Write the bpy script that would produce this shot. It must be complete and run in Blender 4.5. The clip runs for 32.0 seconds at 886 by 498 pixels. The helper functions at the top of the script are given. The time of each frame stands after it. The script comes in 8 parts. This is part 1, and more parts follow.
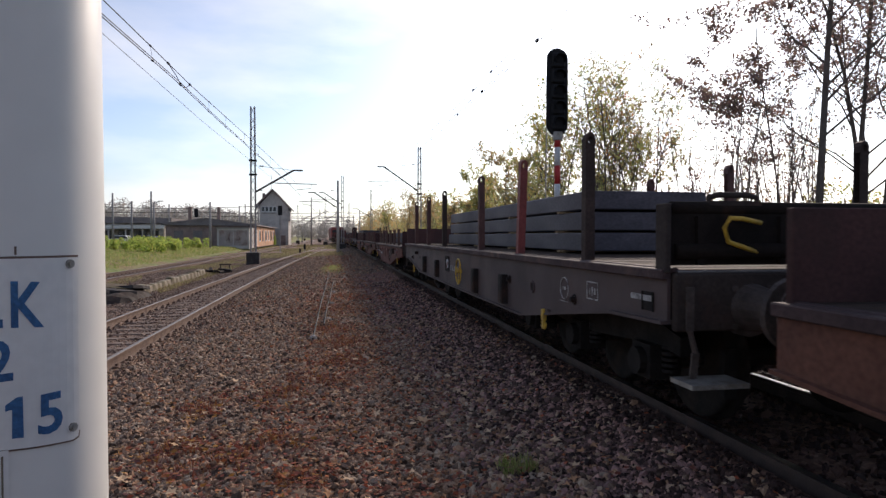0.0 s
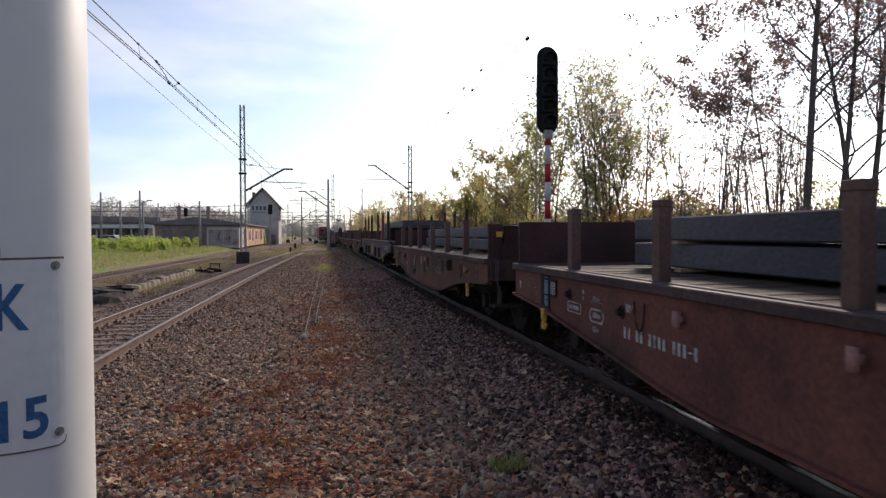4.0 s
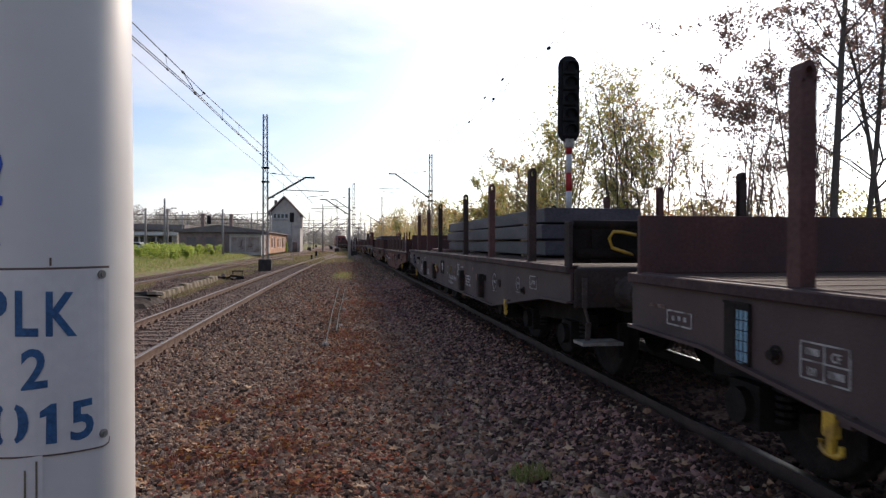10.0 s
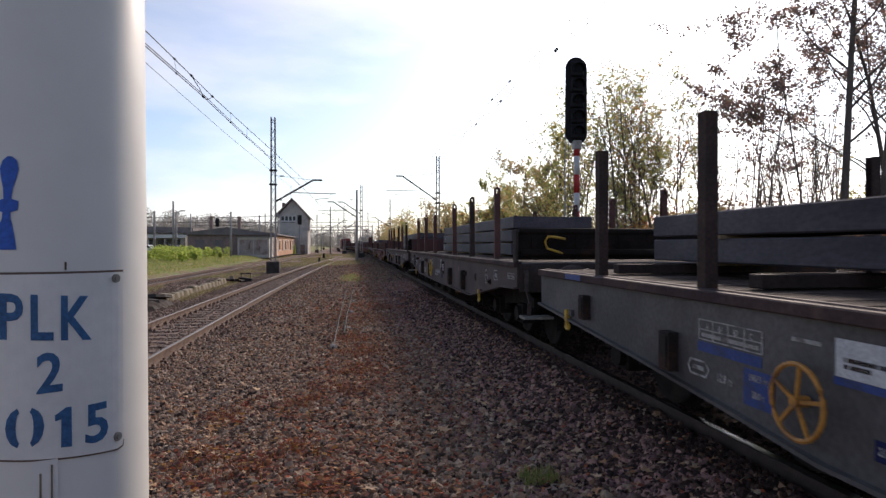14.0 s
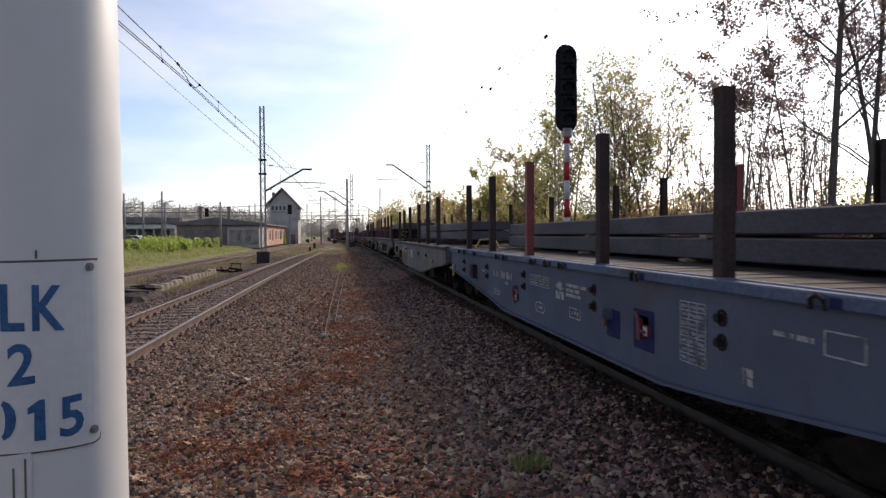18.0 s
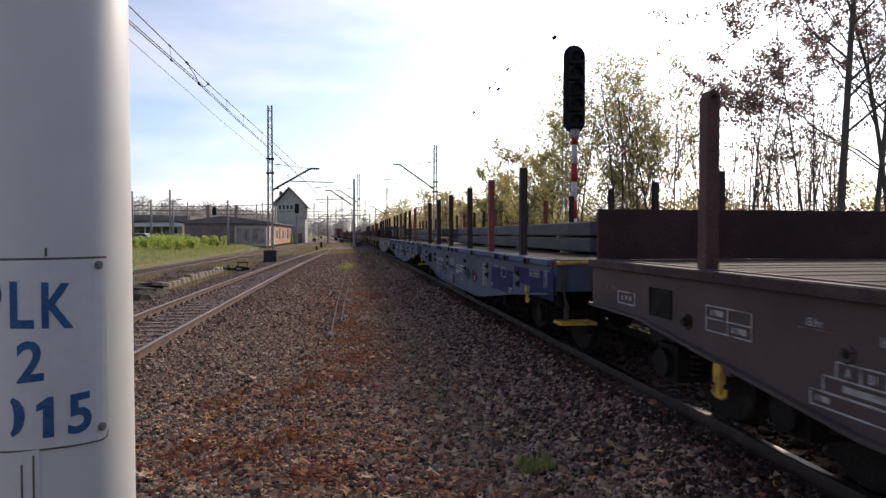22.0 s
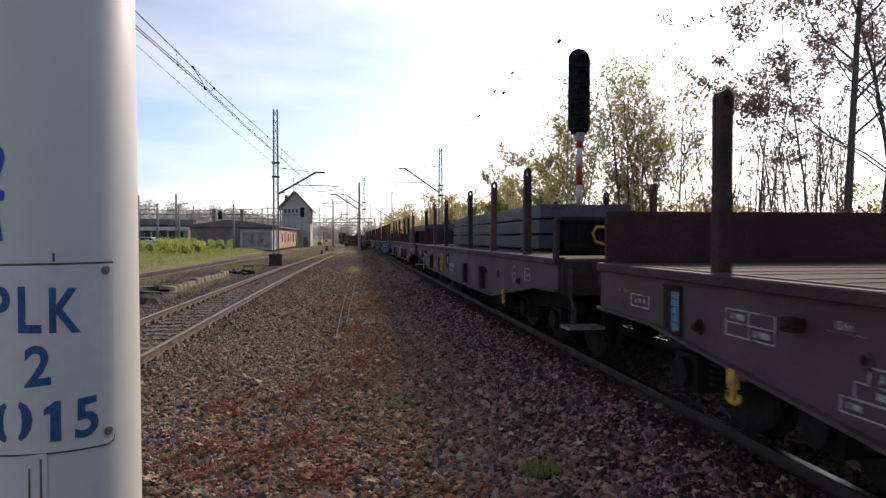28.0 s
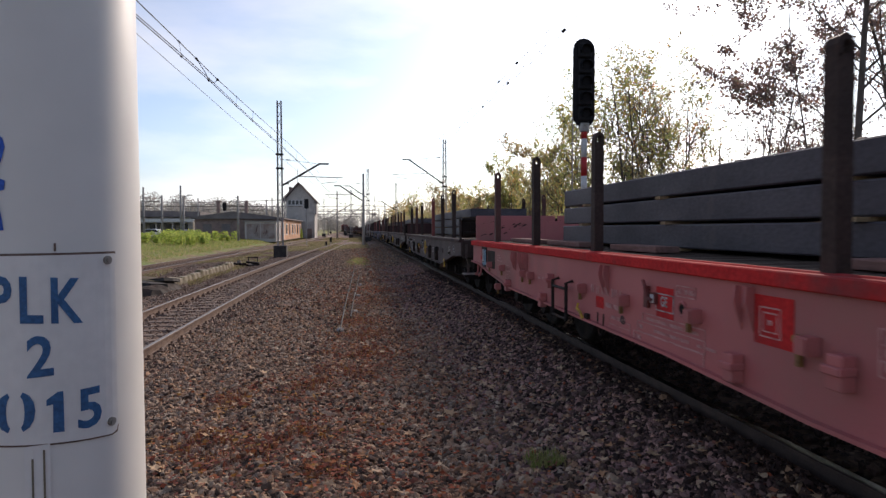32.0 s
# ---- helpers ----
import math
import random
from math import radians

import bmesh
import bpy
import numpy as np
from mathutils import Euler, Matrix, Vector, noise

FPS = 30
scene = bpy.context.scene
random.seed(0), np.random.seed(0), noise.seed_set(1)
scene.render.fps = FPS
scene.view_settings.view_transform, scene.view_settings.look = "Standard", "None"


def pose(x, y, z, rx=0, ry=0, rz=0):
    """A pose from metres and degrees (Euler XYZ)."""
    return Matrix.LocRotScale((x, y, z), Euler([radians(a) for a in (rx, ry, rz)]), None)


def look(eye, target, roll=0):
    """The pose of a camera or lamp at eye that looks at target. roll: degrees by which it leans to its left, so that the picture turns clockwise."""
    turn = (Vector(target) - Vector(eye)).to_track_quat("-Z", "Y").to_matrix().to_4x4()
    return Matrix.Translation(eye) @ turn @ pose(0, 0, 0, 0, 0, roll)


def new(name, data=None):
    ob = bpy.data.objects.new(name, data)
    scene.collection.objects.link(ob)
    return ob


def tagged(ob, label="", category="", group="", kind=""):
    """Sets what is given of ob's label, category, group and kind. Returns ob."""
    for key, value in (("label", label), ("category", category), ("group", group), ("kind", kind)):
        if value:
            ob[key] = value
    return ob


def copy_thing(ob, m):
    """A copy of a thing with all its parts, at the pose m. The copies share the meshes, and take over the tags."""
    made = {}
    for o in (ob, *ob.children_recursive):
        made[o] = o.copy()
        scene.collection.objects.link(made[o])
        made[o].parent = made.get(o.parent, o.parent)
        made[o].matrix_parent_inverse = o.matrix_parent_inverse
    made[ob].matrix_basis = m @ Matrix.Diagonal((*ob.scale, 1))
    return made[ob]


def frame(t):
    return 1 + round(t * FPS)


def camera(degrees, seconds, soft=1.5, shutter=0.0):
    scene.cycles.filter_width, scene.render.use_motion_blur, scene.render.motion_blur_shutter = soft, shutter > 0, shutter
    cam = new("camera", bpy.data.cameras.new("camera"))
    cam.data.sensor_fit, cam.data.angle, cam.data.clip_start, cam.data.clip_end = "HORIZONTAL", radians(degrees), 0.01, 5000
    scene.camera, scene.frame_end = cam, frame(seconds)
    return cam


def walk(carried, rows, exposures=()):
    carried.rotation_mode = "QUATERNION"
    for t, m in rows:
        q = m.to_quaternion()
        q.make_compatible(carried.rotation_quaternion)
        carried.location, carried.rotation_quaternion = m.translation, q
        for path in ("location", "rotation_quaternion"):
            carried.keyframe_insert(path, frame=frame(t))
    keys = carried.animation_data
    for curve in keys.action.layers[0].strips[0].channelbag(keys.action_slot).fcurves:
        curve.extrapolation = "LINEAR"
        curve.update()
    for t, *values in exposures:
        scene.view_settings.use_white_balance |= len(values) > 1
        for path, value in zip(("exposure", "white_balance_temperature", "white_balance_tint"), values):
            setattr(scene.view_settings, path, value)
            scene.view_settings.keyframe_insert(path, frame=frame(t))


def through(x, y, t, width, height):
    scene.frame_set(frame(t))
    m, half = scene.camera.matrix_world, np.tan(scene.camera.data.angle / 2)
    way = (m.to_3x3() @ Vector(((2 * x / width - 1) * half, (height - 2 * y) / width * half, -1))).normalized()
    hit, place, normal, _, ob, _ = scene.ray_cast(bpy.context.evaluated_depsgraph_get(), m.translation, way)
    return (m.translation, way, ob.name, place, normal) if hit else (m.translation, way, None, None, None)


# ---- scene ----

def hold(x, y, z, yaw, tilt, lean):
    """The pose of the held camera: yaw to the right of the line, tilt upwards, lean."""
    return pose(x, y, z, 90 + tilt, 0, -yaw) @ pose(0, 0, 0, 0, 0, lean)


cam = camera(69.06, 32.0, soft=1.4, shutter=0.15)
walk(cam, [(r[0], hold(*r[1:])) for r in (
    (0, 0.025, 0.013, 1.542, 9.84, -1.15, 0.04), (0.5, 0.025, 0.012, 1.543, 9.88, -1.17, -0.16), (1, 0.024, 0.011, 1.542, 9.92, -1.13, 0.01),
    (1.5, 0.024, 0.008, 1.544, 9.90, -1.09, 0.11), (2, 0.024, 0.012, 1.544, 9.95, -1.06, -0.05), (2.5, 0.022, 0.015, 1.543, 10.19, -1.15, -0.02),
    (3, 0.023, 0.022, 1.543, 10.39, -1.22, -0.09), (3.5, 0.025, 0.021, 1.544, 10.63, -1.26, -0.22), (5.5, 0.025, 0.023, 1.543, 10.57, -1.34, 0.01),
    (6, 0.026, 0.024, 1.543, 10.54, -1.33, -0.07), (6.5, 0.028, 0.026, 1.543, 10.48, -1.34, -0.27), (7, 0.025, 0.026, 1.545, 10.28, -1.11, -0.21),
    (7.5, 0.023, 0.019, 1.546, 10.09, -0.77, -0.63), (8, 0.020, 0.011, 1.548, 9.86, -0.36, -0.26), (8.5, 0.018, 0.003, 1.550, 9.37, -0.28, -0.04),
    (9, 0.012, 0.005, 1.548, 9.14, -0.49, 0.03), (9.5, 0.009, -0.004, 1.549, 8.93, -0.50, 0.18), (10, 0.008, -0.004, 1.549, 8.87, -0.54, 0.09),
    (10.5, 0.006, -0.006, 1.549, 8.70, -0.46, 0.05), (11, 0.003, -0.010, 1.550, 8.55, -0.35, 0.30), (11.5, 0.000, -0.009, 1.549, 8.49, -0.27, 0.44),
    (12, -0.001, -0.006, 1.550, 8.47, -0.27, 0.47), (12.5, -0.001, 0.000, 1.550, 8.45, -0.29, 0.36), (13, 0.000, -0.001, 1.550, 8.38, -0.35, 0.23),
    (13.5, 0.001, -0.003, 1.551, 8.30, -0.33, 0.07), (14, 0.001, -0.003, 1.551, 8.22, -0.36, -0.03), (14.5, 0.001, -0.001, 1.550, 8.17, -0.38, 0.15),
    (16.5, 0.011, 0.014, 1.550, 8.50, -0.59, -0.18), (17, 0.011, 0.018, 1.548, 8.82, -0.77, -0.09), (17.5, 0.010, 0.019, 1.546, 8.99, -1.01, 0.04),
    (18, 0.014, 0.018, 1.546, 9.01, -1.36, -0.40), (18.5, 0.014, 0.033, 1.543, 8.90, -1.72, -0.42), (19, 0.018, 0.039, 1.543, 8.69, -1.96, -0.48),
    (19.5, 0.017, 0.039, 1.543, 8.68, -2.05, -0.35), (20, 0.016, 0.029, 1.545, 8.55, -1.71, -0.15), (20.5, 0.012, 0.024, 1.545, 8.49, -1.55, 0.13),
    (21, 0.012, 0.020, 1.546, 8.50, -1.46, 0.17), (21.5, 0.011, 0.019, 1.546, 8.46, -1.41, -0.02), (22, 0.012, 0.020, 1.547, 8.44, -1.34, 0.05),
    (22.5, 0.013, 0.020, 1.548, 8.30, -1.23, -0.21), (23, 0.014, 0.020, 1.548, 8.19, -1.17, -0.31), (23.5, 0.011, 0.018, 1.549, 8.09, -1.14, 0.16),
    (24, 0.009, 0.017, 1.549, 7.97, -1.11, 0.20), (24.5, 0.009, 0.019, 1.546, 7.74, -1.16, 0.09), (25, 0.008, 0.027, 1.548, 7.68, -1.33, -0.01),
    (25.5, 0.009, 0.026, 1.548, 7.78, -1.34, 0.05), (27.5, 0.011, 0.011, 1.550, 7.90, -1.03, 0.01), (28, 0.013, 0.016, 1.549, 7.98, -1.03, -0.02),
    (28.5, 0.014, 0.020, 1.548, 8.05, -1.03, -0.03), (29, 0.017, 0.021, 1.547, 8.09, -1.13, -0.16), (29.5, 0.015, 0.024, 1.546, 8.11, -1.30, -0.10),
    (30, 0.014, 0.018, 1.546, 7.94, -1.49, 0.04), (30.5, 0.011, 0.020, 1.546, 7.85, -1.66, -0.02), (31, 0.011, 0.023, 1.545, 7.81, -1.77, -0.01),
    (31.5, 0.012, 0.027, 1.545, 7.75, -1.79, -0.21), (32, 0.014, 0.026, 1.546, 7.61, -1.80, -0.12))], exposures=((0.0, 0.19, 6600, 17), (32.0, 0.19, 6600, 17)))

# ---------------------------------------------------------------- light
SUN_AZ, SUN_EL = 30.0, 27.0          # degrees to the right of the line, and up
sun_way = Vector((math.sin(radians(SUN_AZ)) * math.cos(radians(SUN_EL)),
                  math.cos(radians(SUN_AZ)) * math.cos(radians(SUN_EL)), math.sin(radians(SUN_EL))))
sun = new("sun", bpy.data.lights.new("sun", "SUN"))
sun.data.energy, sun.data.angle, sun.data.color = 3.3, radians(11.0), (1.0, 0.88, 0.74)
sun.matrix_world = look(sun_way * 100, (0, 0, 0))
world = bpy.data.worlds.new("sky")
world.use_nodes = True
scene.world = world
wn, wl = world.node_tree.nodes, world.node_tree.links
wn.clear()
w_out, w_bg = wn.new("ShaderNodeOutputWorld"), wn.new("ShaderNodeBackground")
w_sky = wn.new("ShaderNodeTexSky")
w_sky.sky_type, w_sky.sun_disc = "NISHITA", False
w_sky.sun_elevation, w_sky.sun_rotation = radians(SUN_EL), radians(SUN_AZ)
w_sky.air_density, w_sky.dust_density, w_sky.ozone_density = 1.0, 1.2, 1.5
w_geo, w_map = wn.new("ShaderNodeTexCoord"), wn.new("ShaderNodeMapping")
w_map.inputs["Scale"].default_value = (1.0, 1.0, 3.2)
w_map.inputs["Location"].default_value = (0.9, 0.35, 0.6)
w_noise, w_ramp, w_mix = wn.new("ShaderNodeTexNoise"), wn.new("ShaderNodeValToRGB"), wn.new("ShaderNodeMix")
w_noise.inputs["Scale"].default_value, w_noise.inputs["Detail"].default_value = 1.5, 7.0
w_noise.inputs["Roughness"].default_value = 0.5
w_ramp.color_ramp.elements[0].position, w_ramp.color_ramp.elements[1].position = 0.42, 0.72
w_ramp.color_ramp.elements[0].color = (0.12, 0.12, 0.12, 1)
wl.new(w_geo.outputs["Generated"], w_map.inputs["Vector"])
wl.new(w_map.outputs["Vector"], w_noise.inputs["Vector"])
wl.new(w_noise.outputs["Fac"], w_ramp.inputs["Fac"])
# thin white cloud: as bright as the sky behind it and a little more, without its colour
w_grey, w_gain = wn.new("ShaderNodeRGBToBW"), wn.new("ShaderNodeMix")
wl.new(w_sky.outputs["Color"], w_grey.inputs["Color"])
w_gain.data_type, w_gain.blend_type = "RGBA", "MULTIPLY"
w_gain.inputs["Factor"].default_value, w_gain.inputs["B"].default_value = 1.0, (1.32, 1.31, 1.31, 1)
wl.new(w_grey.outputs["Val"], w_gain.inputs["A"])
# a milky band towards the horizon
w_sep, w_low, w_max = wn.new("ShaderNodeSeparateXYZ"), wn.new("ShaderNodeMapRange"), wn.new("ShaderNodeMath")
wl.new(w_geo.outputs["Generated"], w_sep.inputs[0])
w_low.inputs["From Min"].default_value, w_low.inputs["From Max"].default_value = 0.10, -0.05
wl.new(w_sep.outputs["Z"], w_low.inputs["Value"])
w_max.operation = "MULTIPLY"
wl.new(w_low.outputs["Result"], w_max.inputs[0])
w_max.inputs[1].default_value = 0.8
w_haze, w_veil = wn.new("ShaderNodeMix"), wn.new("ShaderNodeMix")
w_haze.data_type, w_haze.blend_type = "RGBA", "MULTIPLY"
w_haze.inputs["Factor"].default_value, w_haze.inputs["B"].default_value = 1.0, (0.70, 0.73, 0.78, 1)
wl.new(w_grey.outputs["Val"], w_haze.inputs["A"])
w_mix.data_type = w_veil.data_type = "RGBA"
wl.new(w_ramp.outputs["Color"], w_mix.inputs["Factor"])
# the clear air between the clouds is a deeper blue
w_blue = wn.new("ShaderNodeMix")
w_blue.data_type, w_blue.blend_type = "RGBA", "MULTIPLY"
w_blue.inputs["Factor"].default_value, w_blue.inputs["B"].default_value = 1.0, (0.57, 0.685, 0.81, 1)
wl.new(w_sky.outputs["Color"], w_blue.inputs["A"])
wl.new(w_blue.outputs["Result"], w_mix.inputs["A"])
wl.new(w_gain.outputs["Result"], w_mix.inputs["B"])
wl.new(w_max.outputs[0], w_veil.inputs["Factor"])
wl.new(w_mix.outputs["Result"], w_veil.inputs["A"])
wl.new(w_haze.outputs["Result"], w_veil.inputs["B"])
wl.new(w_veil.outputs["Result"], w_bg.inputs["Color"])
w_bg.inputs["Strength"].default_value = 0.153
wl.new(w_bg.outputs["Background"], w_out.inputs["Surface"])

# ---------------------------------------------------------------- materials
def mat(name, a, b=None, rough=0.7, metal=0.0, scale=6.0, fine=60.0, bump=0.3, dirt=None, dirt_amount=0.5,
        island=0.0, per_object=0.0, stretch=(1, 1, 1), palette=(), grain=(0.72, 1.15)):
    """A two-scale procedural surface: colours a to b by coarse noise, darker grain by fine noise, patches of dirt."""
    m = bpy.data.materials.new(name)
    m.use_nodes = True
    n, l = m.node_tree.nodes, m.node_tree.links
    bs = n["Principled BSDF"]
    b = b or tuple(c * 0.75 for c in a)
    tc, mp = n.new("ShaderNodeTexCoord"), n.new("ShaderNodeMapping")
    mp.inputs["Scale"].default_value = stretch
    l.new(tc.outputs["Object"], mp.inputs["Vector"])
    big, small = n.new("ShaderNodeTexNoise"), n.new("ShaderNodeTexNoise")
    for t, s in ((big, scale), (small, fine)):
        t.inputs["Scale"].default_value, t.inputs["Detail"].default_value = s, 5.0
        l.new(mp.outputs["Vector"], t.inputs["Vector"])
    r1 = n.new("ShaderNodeValToRGB")
    r1.color_ramp.elements[0].position, r1.color_ramp.elements[1].position = 0.35, 0.65
    r1.color_ramp.elements[0].color, r1.color_ramp.elements[1].color = (*a, 1), (*b, 1)
    l.new(big.outputs["Fac"], r1.inputs["Fac"])
    col = r1.outputs["Color"]
    if palette:
        pr, pg = n.new("ShaderNodeValToRGB"), n.new("ShaderNodeNewGeometry")
        pr.color_ramp.interpolation = "CONSTANT"
        for i, c in enumerate(palette):
            el = pr.color_ramp.elements[i] if i < 2 else pr.color_ramp.elements.new(1.0)
            el.position, el.color = i / len(palette), (*c, 1)
        l.new(pg.outputs["Random Per Island"], pr.inputs["Fac"])
        col = pr.outputs["Color"]
    r2 = n.new("ShaderNodeMapRange")
    r2.inputs["From Min"].default_value, r2.inputs["From Max"].default_value = 0.3, 0.7
    r2.inputs["To Min"].default_value, r2.inputs["To Max"].default_value = grain
    l.new(small.outputs["Fac"], r2.inputs["Value"])
    mul = n.new("ShaderNodeMix")
    mul.data_type, mul.blend_type = "RGBA", "MULTIPLY"
    mul.inputs["Factor"].default_value = 1.0
    l.new(col, mul.inputs["A"])
    l.new(r2.outputs["Result"], mul.inputs["B"])
    col = mul.outputs["Result"]
    if dirt:
        d, rd, md = n.new("ShaderNodeTexNoise"), n.new("ShaderNodeValToRGB"), n.new("ShaderNodeMix")
        d.inputs["Scale"].default_value, d.inputs["Detail"].default_value, d.inputs["Roughness"].default_value = scale * 0.6, 8.0, 0.68
        rd.color_ramp.elements[0].position, rd.color_ramp.elements[1].position = 0.62 - 0.25 * dirt_amount, 0.72 - 0.1 * dirt_amount
        l.new(tc.outputs["Object"], d.inputs["Vector"])
        l.new(d.outputs["Fac"], rd.inputs["Fac"])
        md.data_type = "RGBA"
        md.inputs["B"].default_value = (*dirt, 1)
        l.new(rd.outputs["Color"], md.inputs["Factor"])
        l.new(col, md.inputs["A"])
        col = md.outputs["Result"]
    if island or per_object:
        hv, mr = n.new("ShaderNodeHueSaturation"), n.new("ShaderNodeMapRange")
        amount = island or per_object
        if island:
            src = n.new("ShaderNodeNewGeometry").outputs["Random Per Island"]
        else:
            src = n.new("ShaderNodeObjectInfo").outputs["Random"]
        mr.inputs["To Min"].default_value, mr.inputs["To Max"].default_value = 1 - amount, 1 + amount
        l.new(src, mr.inputs["Value"])
        l.new(mr.outputs["Result"], hv.inputs["Value"])
        l.new(col, hv.inputs["Color"])
        col = hv.outputs["Color"]
    l.new(col, bs.inputs["Base Color"])
    bs.inputs["Metallic"].default_value = metal
    bs.inputs["Specular IOR Level"].default_value = 0.15 if rough > 0.7 else 0.4
    rr = n.new("ShaderNodeMapRange")
    rr.inputs["To Min"].default_value, rr.inputs["To Max"].default_value = max(0.05, rough - 0.12), min(1, rough + 0.12)
    l.new(big.outputs["Fac"], rr.inputs["Value"])
    l.new(rr.outputs["Result"], bs.inputs["Roughness"])
    if bump:
        bp = n.new("ShaderNodeBump")
        bp.inputs["Strength"].default_value, bp.inputs["Distance"].default_value = bump, 0.01
        l.new(small.outputs["Fac"], bp.inputs["Height"])
        l.new(bp.outputs["Normal"], bs.inputs["Normal"])
    return m


def leafy(name, colours, through=0.35, rough=0.6, gloss=0.5):
    """Leaves: a colour for each leaf out of the list, part of the light passing through."""
    m = bpy.data.materials.new(name)
    m.use_nodes = True
    n, l = m.node_tree.nodes, m.node_tree.links
    bs, out = n["Principled BSDF"], n["Material Output"]
    geo, ramp = n.new("ShaderNodeNewGeometry"), n.new("ShaderNodeValToRGB")
    e = ramp.color_ramp.elements
    for i, c in enumerate(colours):
        el = e[i] if i < 2 else e.new(1.0)
        el.position, el.color = i / len(colours), (*c, 1)
    ramp.color_ramp.interpolation = "CONSTANT"
    l.new(geo.outputs["Random Per Island"], ramp.inputs["Fac"])
    tc, no, mu = n.new("ShaderNodeTexCoord"), n.new("ShaderNodeTexNoise"), n.new("ShaderNodeMix")
    no.inputs["Scale"].default_value = 1.3
    l.new(tc.outputs["Object"], no.inputs["Vector"])
    mu.data_type, mu.blend_type = "RGBA", "MULTIPLY"
    mu.inputs["Factor"].default_value = 0.6
    l.new(ramp.outputs["Color"], mu.inputs["A"])
    l.new(no.outputs["Fac"], mu.inputs["B"])
    l.new(ramp.outputs["Color"], bs.inputs["Base Color"])
    bs.inputs["Roughness"].default_value, bs.inputs["Specular IOR Level"].default_value = rough, gloss
    tr, mx = n.new("ShaderNodeBsdfTranslucent"), n.new("ShaderNodeMixShader")
    l.new(ramp.outputs["Color"], tr.inputs["Color"])
    mx.inputs["Fac"].default_value = through
    l.new(bs.outputs["BSDF"], mx.inputs[1])
    l.new(tr.outputs["BSDF"], mx.inputs[2])
    l.new(mx.outputs["Shader"], out.inputs["Surface"])
    return m


